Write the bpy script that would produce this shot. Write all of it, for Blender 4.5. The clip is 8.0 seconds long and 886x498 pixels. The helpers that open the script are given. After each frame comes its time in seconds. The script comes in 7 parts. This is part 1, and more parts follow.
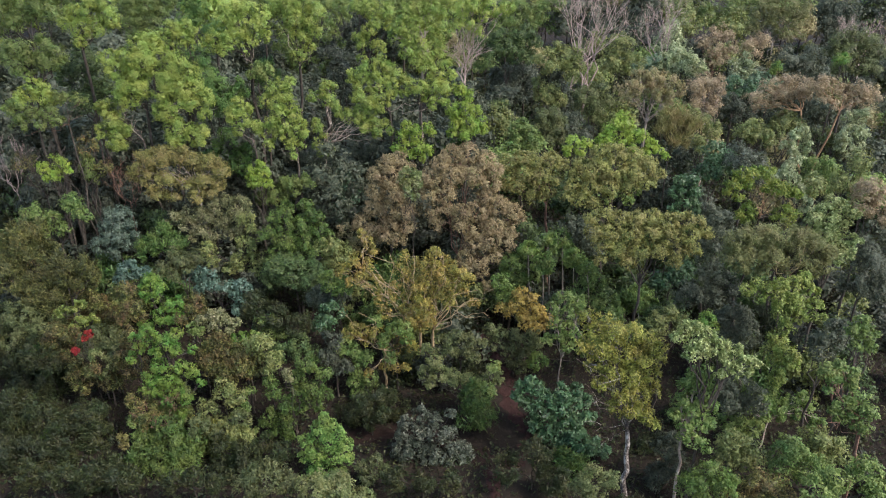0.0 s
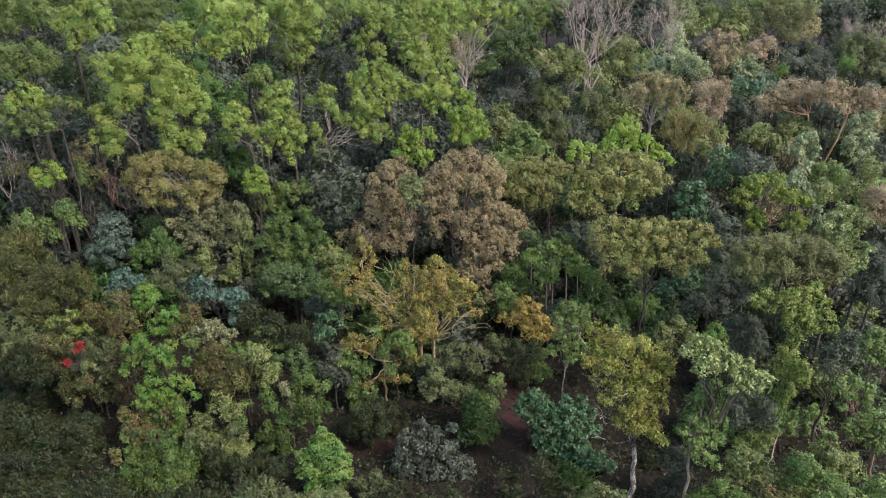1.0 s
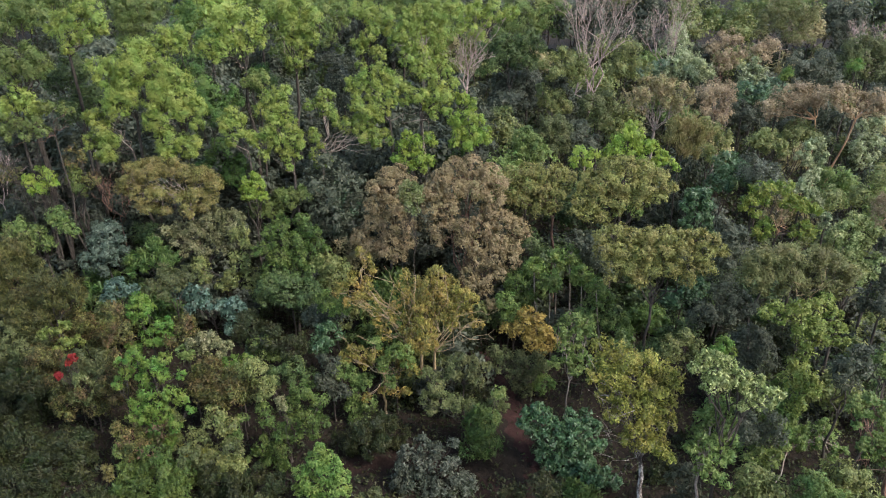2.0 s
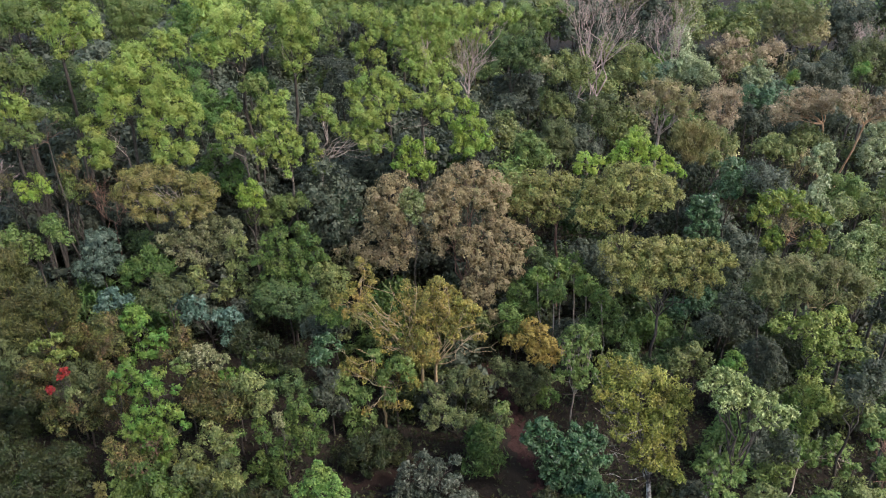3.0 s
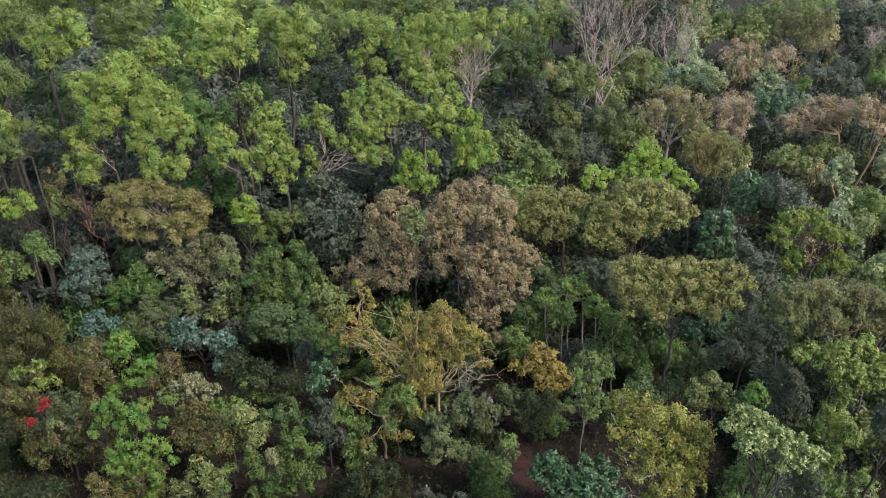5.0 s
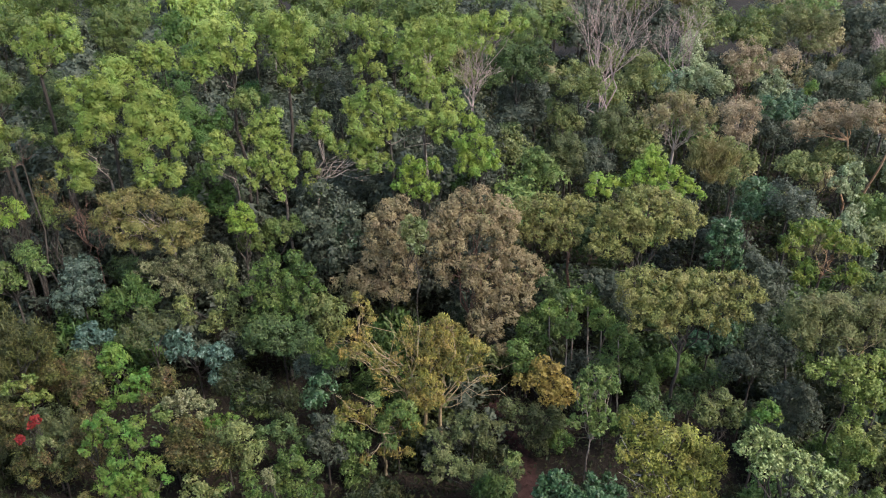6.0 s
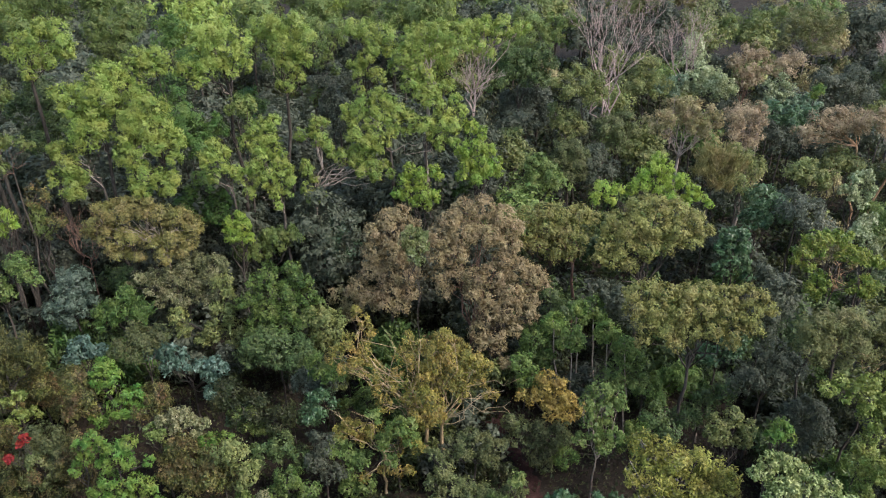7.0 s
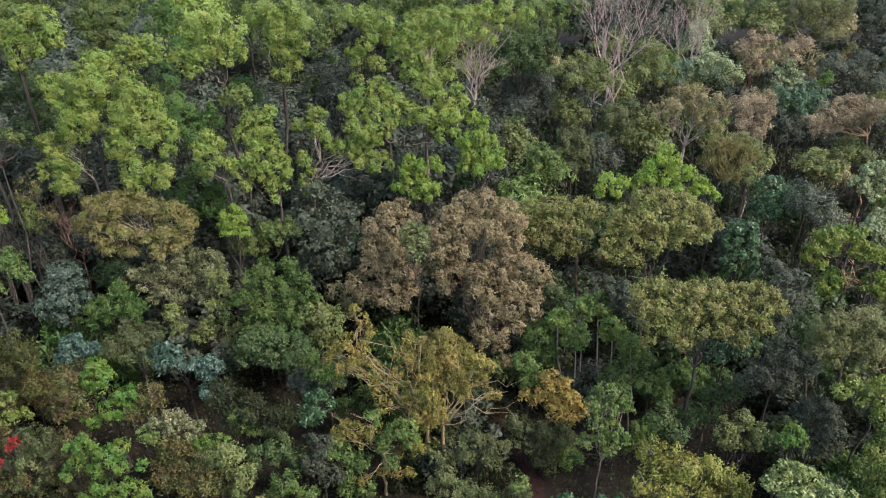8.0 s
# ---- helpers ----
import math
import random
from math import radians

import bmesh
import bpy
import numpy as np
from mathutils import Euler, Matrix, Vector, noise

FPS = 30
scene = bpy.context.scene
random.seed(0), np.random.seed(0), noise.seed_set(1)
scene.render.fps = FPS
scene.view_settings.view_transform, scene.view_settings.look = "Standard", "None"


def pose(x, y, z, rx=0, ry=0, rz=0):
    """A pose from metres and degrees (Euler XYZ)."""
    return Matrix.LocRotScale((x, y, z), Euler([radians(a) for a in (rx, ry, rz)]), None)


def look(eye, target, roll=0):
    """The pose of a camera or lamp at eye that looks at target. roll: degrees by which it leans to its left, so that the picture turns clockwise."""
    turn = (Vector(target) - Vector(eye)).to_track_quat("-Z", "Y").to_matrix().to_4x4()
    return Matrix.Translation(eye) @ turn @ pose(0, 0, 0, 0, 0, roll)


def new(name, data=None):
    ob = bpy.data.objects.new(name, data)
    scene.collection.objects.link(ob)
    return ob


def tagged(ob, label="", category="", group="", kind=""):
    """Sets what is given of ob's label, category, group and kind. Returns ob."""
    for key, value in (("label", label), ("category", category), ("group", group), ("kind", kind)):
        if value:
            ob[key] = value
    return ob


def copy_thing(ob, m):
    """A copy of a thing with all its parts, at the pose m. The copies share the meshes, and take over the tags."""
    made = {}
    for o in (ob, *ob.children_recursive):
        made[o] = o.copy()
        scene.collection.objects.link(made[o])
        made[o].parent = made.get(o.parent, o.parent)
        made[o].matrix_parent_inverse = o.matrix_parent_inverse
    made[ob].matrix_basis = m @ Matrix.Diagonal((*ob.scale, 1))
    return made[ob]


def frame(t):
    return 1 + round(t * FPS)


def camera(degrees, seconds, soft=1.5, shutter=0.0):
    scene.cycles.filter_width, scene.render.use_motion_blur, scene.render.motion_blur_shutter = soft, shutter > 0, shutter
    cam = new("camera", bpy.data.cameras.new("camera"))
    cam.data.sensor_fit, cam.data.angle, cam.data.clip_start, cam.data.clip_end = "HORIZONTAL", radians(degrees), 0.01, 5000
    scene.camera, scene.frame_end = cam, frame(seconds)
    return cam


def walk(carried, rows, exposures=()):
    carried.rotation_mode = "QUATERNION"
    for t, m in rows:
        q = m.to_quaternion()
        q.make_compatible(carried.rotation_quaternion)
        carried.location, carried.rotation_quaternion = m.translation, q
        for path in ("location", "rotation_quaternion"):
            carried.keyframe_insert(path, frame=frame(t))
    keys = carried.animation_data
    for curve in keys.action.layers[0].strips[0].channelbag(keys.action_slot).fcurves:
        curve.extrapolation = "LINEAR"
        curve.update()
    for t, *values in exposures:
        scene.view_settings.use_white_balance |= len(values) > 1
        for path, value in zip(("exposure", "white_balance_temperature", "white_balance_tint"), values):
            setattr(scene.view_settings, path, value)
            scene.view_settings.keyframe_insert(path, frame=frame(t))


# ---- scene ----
cam = camera(62.0, 8.0, soft=1.1)
METRES, EYE, TILT, LEAN, TURN = 8.0, 24.5, -28.4, 0.0, 0.0
ROWS = [
    (0.0, 0.0, 0.0, 0.0, -0.0, -0.0, -0.0),
    (0.5, -0.0041, 0.0532, 0.0253, 0.0, 0.0, -0.01),
    (1.0, -0.0074, 0.1083, 0.0526, 0.0, -0.0, -0.02),
    (1.5, -0.0096, 0.1607, 0.08, 0.01, 0.01, -0.03),
    (3.0, -0.0198, 0.3183, 0.1693, 0.04, -0.01, -0.04),
    (3.5, -0.0251, 0.3725, 0.1998, 0.04, -0.02, -0.05),
    (4.0, -0.0275, 0.4284, 0.2308, 0.05, -0.02, -0.04),
    (4.5, -0.0312, 0.4829, 0.2598, 0.05, -0.01, -0.02),
    (6.0, -0.0464, 0.649, 0.3505, 0.04, 0.0, -0.02),
    (6.5, -0.0526, 0.705, 0.3817, 0.02, 0.01, -0.03),
    (7.0, -0.0557, 0.7614, 0.4133, 0.03, 0.02, -0.0),
    (7.5, -0.0576, 0.8183, 0.4423, 0.04, -0.45, 0.02),
    (8.0, -0.0603, 0.8771, 0.4755, 0.04, -1.2, 0.04),
]
walk(cam, [(t, pose(0, 0, EYE, TILT, LEAN, TURN) @ pose(METRES * x, METRES * y, METRES * z, 90 + pitch, roll, yaw)) for t, x, y, z, yaw, pitch, roll in ROWS],
     exposures=((0.0, 1.53), (8.0, 1.46)))

# ---- daylight: thin cloud, a soft low sun ----
SUN_ELEVATION, SUN_AZIMUTH = 48.0, 115.0   # azimuth clockwise from +y
world = bpy.data.worlds.new("sky")
scene.world = world
world.use_nodes = True
wn = world.node_tree.nodes
sky = wn.new("ShaderNodeTexSky")
sky.sky_type = "NISHITA"
sky.sun_disc = False
sky.sun_elevation = radians(SUN_ELEVATION)
sky.sun_rotation = radians(SUN_AZIMUTH)
sky.dust_density = 2.0
sky.air_density = 1.2
wn["Background"].inputs["Strength"].default_value = 0.15
world.node_tree.links.new(sky.outputs[0], wn["Background"].inputs["Color"])
sun_data = bpy.data.lights.new("sun", "SUN")
sun_data.energy = 1.75
sun_data.angle = radians(12.0)
sun_data.color = (1.0, 0.97, 0.96)
sun = new("sun", sun_data)
az, el = radians(SUN_AZIMUTH), radians(SUN_ELEVATION)
sun_way = Vector((math.sin(az) * math.cos(el), math.cos(az) * math.cos(el), math.sin(el)))
sun.matrix_world = look(sun_way * 200.0, (0, 0, 0))


# ---- materials ----
def ramp_of(nodes, stops):
    node = nodes.new("ShaderNodeValToRGB")
    el_list = node.color_ramp.elements
    while len(el_list) < len(stops):
        el_list.new(0.5)
    for e, (at, c) in zip(el_list, stops):
        e.position, e.color = at, (*c, 1)
    return node


def leaf_material(name, dark, mid, light, rough=0.55, through_light=0.4, patch=0.7, gloss=0.35, grain=0.8, sway=0.03):
    """Leaves: each one has its own tone, and patches of a crown are older or younger."""
    m = bpy.data.materials.new(name)
    m.use_nodes = True
    n, l = m.node_tree.nodes, m.node_tree.links
    n.clear()
    out = n.new("ShaderNodeOutputMaterial")
    geo = n.new("ShaderNodeNewGeometry")
    ramp = ramp_of(n, [(0.0, dark), (0.5, mid), (1.0, light)])
    tex = n.new("ShaderNodeTexCoord")
    nz = n.new("ShaderNodeTexNoise")
    nz.inputs["Scale"].default_value, nz.inputs["Detail"].default_value = patch, 3.0
    l.new(tex.outputs["Object"], nz.inputs["Vector"])
    a = n.new("ShaderNodeMath"); a.operation = "MULTIPLY_ADD"
    a.inputs[1].default_value, a.inputs[2].default_value = 1.3, -0.15 - grain / 2
    l.new(nz.outputs["Fac"], a.inputs[0])
    b = n.new("ShaderNodeMath"); b.operation = "MULTIPLY_ADD"
    b.inputs[1].default_value = grain
    l.new(geo.outputs["Random Per Island"], b.inputs[0]); l.new(a.outputs[0], b.inputs[2])
    l.new(b.outputs[0], ramp.inputs[0])
    info = n.new("ShaderNodeObjectInfo")
    hue = n.new("ShaderNodeHueSaturation")
    hue.inputs["Saturation"].default_value = 1.03
    v = n.new("ShaderNodeMapRange")
    v.inputs["To Min"].default_value, v.inputs["To Max"].default_value = 0.85, 1.15
    l.new(info.outputs["Random"], v.inputs["Value"]); l.new(v.outputs[0], hue.inputs["Value"])
    turn = n.new("ShaderNodeTexNoise")
    turn.inputs["Scale"].default_value, turn.inputs["Detail"].default_value = 1.5, 4.0
    shift = n.new("ShaderNodeVectorMath"); shift.operation = "ADD"
    shift.inputs[1].default_value = (31.0, 17.0, 5.0)
    l.new(tex.outputs["Object"], shift.inputs[0]); l.new(shift.outputs[0], turn.inputs["Vector"])
    h = n.new("ShaderNodeMapRange")
    h.inputs["From Min"].default_value, h.inputs["From Max"].default_value = 0.3, 0.7
    h.inputs["To Min"].default_value, h.inputs["To Max"].default_value = 0.5 - sway, 0.5 + sway
    l.new(turn.outputs["Fac"], h.inputs["Value"]); l.new(h.outputs[0], hue.inputs["Hue"])
    l.new(ramp.outputs[0], hue.inputs["Color"])
    p = n.new("ShaderNodeBsdfPrincipled")
    p.inputs["Roughness"].default_value = rough
    p.inputs["Specular IOR Level"].default_value = gloss
    tr = n.new("ShaderNodeBsdfTranslucent")
    mix = n.new("ShaderNodeMixShader")
    mix.inputs[0].default_value = through_light
    l.new(hue.outputs[0], p.inputs["Base Color"]); l.new(hue.outputs[0], tr.inputs["Color"])
    l.new(p.outputs[0], mix.inputs[1]); l.new(tr.outputs[0], mix.inputs[2])
    l.new(mix.outputs[0], out.inputs["Surface"])
    return m


def rough_material(name, stops, scale, rough=0.9, bump=0.4, stretch=(1, 1, 1), fine=6.0):
    """Bark, soil and litter: two scales of stain, with relief."""
    m = bpy.data.materials.new(name)
    m.use_nodes = True
    n, l = m.node_tree.nodes, m.node_tree.links
    p = n["Principled BSDF"]
    tex = n.new("ShaderNodeTexCoord")
    mp = n.new("ShaderNodeMapping")
    mp.inputs["Scale"].default_value = stretch
    l.new(tex.outputs["Object"], mp.inputs["Vector"])
    big = n.new("ShaderNodeTexNoise"); big.inputs["Scale"].default_value = scale; big.inputs["Detail"].default_value = 5
    small = n.new("ShaderNodeTexNoise"); small.inputs["Scale"].default_value = scale * fine; small.inputs["Detail"].default_value = 4
    for t_ in (big, small):
        l.new(mp.outputs[0], t_.inputs["Vector"])
    mixn = n.new("ShaderNodeMath"); mixn.operation = "MULTIPLY_ADD"; mixn.inputs[1].default_value = 0.5
    half = n.new("ShaderNodeMath"); half.operation = "MULTIPLY"; half.inputs[1].default_value = 0.5
    l.new(small.outputs["Fac"], half.inputs[0])
    l.new(big.outputs["Fac"], mixn.inputs[0]); l.new(half.outputs[0], mixn.inputs[2])
    ramp = ramp_of(n, stops)
    l.new(mixn.outputs[0], ramp.inputs[0]); l.new(ramp.outputs[0], p.inputs["Base Color"])
    p.inputs["Roughness"].default_value = rough
    p.inputs["Specular IOR Level"].default_value = 0.1
    bp = n.new("ShaderNodeBump"); bp.inputs["Strength"].default_value = bump; bp.inputs["Distance"].default_value = 0.05
    l.new(small.outputs["Fac"], bp.inputs["Height"]); l.new(bp.outputs[0], p.inputs["Normal"])
    return m


BARK = {
    "grey": rough_material("bark_grey", [(0.3, (0.028, 0.022, 0.018)), (0.5, (0.058, 0.047, 0.038)), (0.7, (0.11, 0.095, 0.08))], 3, stretch=(1, 1, 0.25)),
    "pale": rough_material("bark_pale", [(0.3, (0.10, 0.07, 0.055)), (0.5, (0.27, 0.21, 0.17)), (0.7, (0.45, 0.40, 0.34))], 6, stretch=(1, 1, 0.45)),
    "orange": rough_material("bark_orange", [(0.3, (0.18, 0.10, 0.06)), (0.5, (0.36, 0.21, 0.12)), (0.7, (0.48, 0.34, 0.22))], 3, stretch=(1, 1, 0.3)),
    "mottled": rough_material("bark_mottled", [(0.38, (0.05, 0.04, 0.035)), (0.5, (0.12, 0.095, 0.08)), (0.57, (0.36, 0.32, 0.28))], 2.6, stretch=(1, 1, 0.6)),
    "straw": rough_material("bark_straw", [(0.3, (0.18, 0.12, 0.06)), (0.5, (0.32, 0.23, 0.13)), (0.7, (0.45, 0.36, 0.25))], 3, stretch=(1, 1, 0.3)),
    "redbrown": rough_material("bark_redbrown", [(0.3, (0.07, 0.04, 0.03)), (0.5, (0.16, 0.09, 0.065)), (0.7, (0.26, 0.17, 0.13))], 3, stretch=(1, 1, 0.3)),
    "dead": rough_material("bark_dead", [(0.3, (0.2, 0.145, 0.125)), (0.5, (0.34, 0.25, 0.22)), (0.7, (0.48, 0.375, 0.335))], 4, stretch=(1, 1, 0.3)),
}
# ground colours are darkened: the canopy's shade is put into litter and earth
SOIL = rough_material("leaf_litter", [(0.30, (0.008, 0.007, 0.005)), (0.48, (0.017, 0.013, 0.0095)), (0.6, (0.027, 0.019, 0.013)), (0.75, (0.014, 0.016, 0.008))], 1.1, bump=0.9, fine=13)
# bare earth of the clearing, its shade painted in as a darker brown
SHADE_EARTH = rough_material("shade_earth", [(0.3, (0.009, 0.0055, 0.0042)), (0.5, (0.018, 0.0105, 0.0078)), (0.7, (0.031, 0.018, 0.0135))], 2.2, bump=0.8, fine=9)
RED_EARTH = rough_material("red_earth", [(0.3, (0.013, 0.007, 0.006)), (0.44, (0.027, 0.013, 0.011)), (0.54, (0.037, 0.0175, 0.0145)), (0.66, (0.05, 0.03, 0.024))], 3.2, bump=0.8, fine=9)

# species: leaf length, leaf width, tuft radius, droop, lobe flatness, label, dark, mid, light
SPECIES = {}


def species(key, size, label, dark, mid, light, **more):
    length, width, tuft, droop, flat = size
    style = "dome" if "dome" in key else "feather" if size is FEATHER else "spray"
    hump, loose = {"dome": ((0.11, 0.9), 0.50), "feather": ((0.26, 0.55), 0.36), "spray": ((0.33, 0.55), 0.46)}[style]
    SPECIES[key] = dict(style=style, hump=hump, loose=loose, length=length, width=width, tuft=tuft, droop=droop, flat=flat, label=label,
                        material=leaf_material("leaves_" + key, dark, mid, light, grain=0.6 if style == "feather" else 0.85, **more))


FEATHER = (0.12, 0.045, 0.25, 0.45, 1.05)
BROAD = (0.12, 0.064, 0.27, 0.15, 0.85)
DOME = (0.10, 0.06, 0.17, 0.15, 0.78)
SMALL = (0.098, 0.052, 0.24, 0.15, 0.90)
BIG = (0.16, 0.085, 0.28, 0.30, 0.85)
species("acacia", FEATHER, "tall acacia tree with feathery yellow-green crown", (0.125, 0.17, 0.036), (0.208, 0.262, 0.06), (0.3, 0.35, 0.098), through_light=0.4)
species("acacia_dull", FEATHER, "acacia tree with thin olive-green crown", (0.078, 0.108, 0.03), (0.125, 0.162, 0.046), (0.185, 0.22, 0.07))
# acacia leaves once more, shaded by a deeper green instead of by light
species("acacia_shade", FEATHER, "acacia tree with deep green crown coloured for shade", (0.04, 0.075, 0.018), (0.075, 0.13, 0.03), (0.11, 0.18, 0.045))
species("acacia_bright", FEATHER, "acacia tree with bright lime-green crown", (0.13, 0.19, 0.03), (0.205, 0.285, 0.05), (0.285, 0.36, 0.08), through_light=0.4)
species("rust_olive", (0.12, 0.045, 0.22, 0.25, 0.55), "spreading feathery tree with rusty olive leaves", (0.085, 0.078, 0.026), (0.165, 0.148, 0.05), (0.25, 0.215, 0.078))
species("dark", BROAD, "broadleaf forest tree with dark green crown", (0.033, 0.05, 0.018), (0.068, 0.1, 0.033), (0.12, 0.165, 0.055))
species("green", SMALL, "dense forest tree with mid-green leaves", (0.035, 0.06, 0.014), (0.085, 0.128, 0.03), (0.15, 0.205, 0.052))
species("mid_green", BROAD, "forest tree with fresh green airy leaves", (0.06, 0.095, 0.026), (0.135, 0.19, 0.052), (0.24, 0.3, 0.1))
species("olive", BROAD, "forest tree with dull olive-green crown", (0.075, 0.088, 0.029), (0.155, 0.174, 0.058), (0.26, 0.275, 0.1))
species("olive_grey", SMALL, "forest tree with grey-olive small leaves", (0.045, 0.055, 0.02), (0.092, 0.106, 0.04), (0.16, 0.172, 0.07))
species("olive_dome", DOME, "dome-shaped tree with dense olive-brown foliage", (0.1, 0.1, 0.03), (0.21, 0.205, 0.063), (0.33, 0.315, 0.108), patch=1.6)
species("brown_dome", (0.095, 0.06, 0.17, 0.15, 0.85), "dome-shaped tree with dry reddish-brown leaves", (0.115, 0.086, 0.046), (0.23, 0.177, 0.092), (0.32, 0.255, 0.14), patch=1.2, sway=0.015)
# both browns are lightened: haze over the far trees is in their colour
species("brown", SMALL, "forest tree with fine dry brown crown", (0.16, 0.118, 0.07), (0.3, 0.228, 0.138), (0.43, 0.34, 0.21), sway=0.012)
species("brown_olive", SMALL, "forest tree with fine brownish-olive crown", (0.165, 0.136, 0.064), (0.3, 0.255, 0.12), (0.42, 0.365, 0.185))
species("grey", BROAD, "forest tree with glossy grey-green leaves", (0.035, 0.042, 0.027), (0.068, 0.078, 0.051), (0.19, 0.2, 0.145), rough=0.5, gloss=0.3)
# darker copy of the grey leaves with shade mixed into the colour
species("grey_shade", BROAD, "forest tree with dull grey-green leaves darkened for shade", (0.034, 0.042, 0.026), (0.068, 0.078, 0.048), (0.115, 0.125, 0.082))
species("bluegrey", BROAD, "forest tree with blue-grey glossy leaves", (0.042, 0.06, 0.04), (0.086, 0.116, 0.081), (0.17, 0.215, 0.155), rough=0.45, gloss=0.4)
species("pale", (0.13, 0.055, 0.28, 0.35, 0.95), "forest tree with pale silvery-green windblown leaves", (0.08, 0.105, 0.032), (0.17, 0.21, 0.07), (0.42, 0.45, 0.21))
# lighter copy of pale, with the haze of distance put into the tone
species("pale_bright", (0.13, 0.06, 0.28, 0.3, 0.95), "forest tree with light silvery-green leaves", (0.11, 0.135, 0.06), (0.235, 0.27, 0.13), (0.48, 0.5, 0.3))
species("paleteal", BROAD, "forest tree with pale bluish-green leaves", (0.06, 0.1, 0.055), (0.12, 0.18, 0.1), (0.27, 0.33, 0.22))
species("weeping", (0.50, 0.04, 0.35, 1.6, 1.05), "weeping tree with long hanging olive fronds", (0.12, 0.105, 0.036), (0.23, 0.2, 0.078), (0.34, 0.3, 0.13))
species("vine", (0.13, 0.075, 0.2, 0.8, 1.1), "pale green creeper draped over a brown tree", (0.08, 0.10, 0.03), (0.15, 0.17, 0.06), (0.28, 0.30, 0.16))
species("teal", BIG, "glossy broadleaf tree with bluish-green leaves", (0.03, 0.06, 0.026), (0.064, 0.122, 0.05), (0.13, 0.2, 0.095), rough=0.42, gloss=0.45)
species("teal_dark", BIG, "glossy broadleaf tree with dark teal leaves", (0.03, 0.055, 0.028), (0.062, 0.11, 0.055), (0.16, 0.22, 0.15), rough=0.33, gloss=0.6)
species("teal_pale", BIG, "glossy shrub with pale teal leaf rosettes", (0.035, 0.066, 0.042), (0.07, 0.118, 0.082), (0.165, 0.24, 0.185), rough=0.42, gloss=0.45, sway=0.012)
species("cream", SMALL, "forest tree with cream-tipped olive foliage", (0.07, 0.075, 0.03), (0.16, 0.16, 0.068), (0.36, 0.335, 0.19))
species("cream_olive", SMALL, "bushy tree with light olive cream-tinged leaves", (0.058, 0.072, 0.024), (0.122, 0.14, 0.048), (0.225, 0.23, 0.1))
species("fern", (0.27, 0.045, 0.35, 0.9, 0.9), "feathery green bush with long arching leaflets", (0.035, 0.065, 0.016), (0.075, 0.125, 0.032), (0.13, 0.19, 0.05))
species("bamboo", (0.25, 0.038, 0.42, 1.1, 1.0), "drooping bamboo clump with yellowish-olive leaves", (0.03, 0.036, 0.011), (0.072, 0.076, 0.023), (0.18, 0.168, 0.054))
species("bright", FEATHER, "slender tree with vivid light-green leaflets", (0.052, 0.1, 0.018), (0.118, 0.196, 0.038), (0.2, 0.29, 0.066), sway=0.045, through_light=0.4)
species("bright_dense", SMALL, "young dense tree with vivid green leaves", (0.055, 0.11, 0.024), (0.13, 0.215, 0.05), (0.24, 0.33, 0.095))
species("rust_mix", SMALL, "tangled tree with rusty brown and olive leaves", (0.03, 0.038, 0.011), (0.088, 0.08, 0.025), (0.23, 0.2, 0.068), patch=2.6, sway=0.075)
species("redflower", (0.10, 0.07, 0.2, 0.1, 0.9), "flame-red blossoming shrub above rusty foliage", (0.09, 0.012, 0.012), (0.2, 0.022, 0.02), (0.3, 0.06, 0.03), sway=0.012)
species("yellow_green", BROAD, "forest tree with yellow-green hanging foliage", (0.065, 0.088, 0.018), (0.15, 0.192, 0.042), (0.3, 0.34, 0.11), patch=1.0)
species("yellow", (0.13, 0.045, 0.26, 0.6, 1.0), "half-bare yellowing tree with exposed pale branches", (0.09, 0.09, 0.022), (0.2, 0.17, 0.044), (0.41, 0.31, 0.09), patch=1.4)
species("orange", BROAD, "round tree with orange-yellow autumn leaves", (0.14, 0.108, 0.03), (0.27, 0.2, 0.052), (0.41, 0.315, 0.092), sway=0.015)
species("sapling", BROAD, "slim sapling with pale stem and green tuft", (0.055, 0.09, 0.022), (0.115, 0.17, 0.042), (0.19, 0.26, 0.075))
species("green_orange", (0.17, 0.06, 0.32, 0.5, 0.8), "tree with green leaves and orange twigs", (0.072, 0.11, 0.02), (0.16, 0.215, 0.038), (0.28, 0.3, 0.065), patch=1.2)
species("olive_feather", (0.14, 0.04, 0.32, 0.3, 0.75), "flat-topped tree with fine feathery olive foliage", (0.085, 0.09, 0.03), (0.165, 0.17, 0.062), (0.25, 0.25, 0.1))
species("olive_yellow", SMALL, "large tree with yellowish-olive leaves and pale trunk", (0.07, 0.075, 0.014), (0.18, 0.182, 0.037), (0.36, 0.335, 0.085), patch=1.1)
# very dark greens: shade below the trees is part of this leaf colour
species("thicket", (0.16, 0.042, 0.34, 0.6, 0.8), "low tangled green thicket, darkened for shade", (0.013, 0.018, 0.006), (0.03, 0.039, 0.012), (0.064, 0.07, 0.023), sway=0.05)
# dull dark tones hold the understorey's shade in the leaf colour itself
species("shrub", BROAD, "understorey shrub, leaves coloured dark for deep shade", (0.026, 0.03, 0.019), (0.05, 0.055, 0.034), (0.085, 0.09, 0.056))


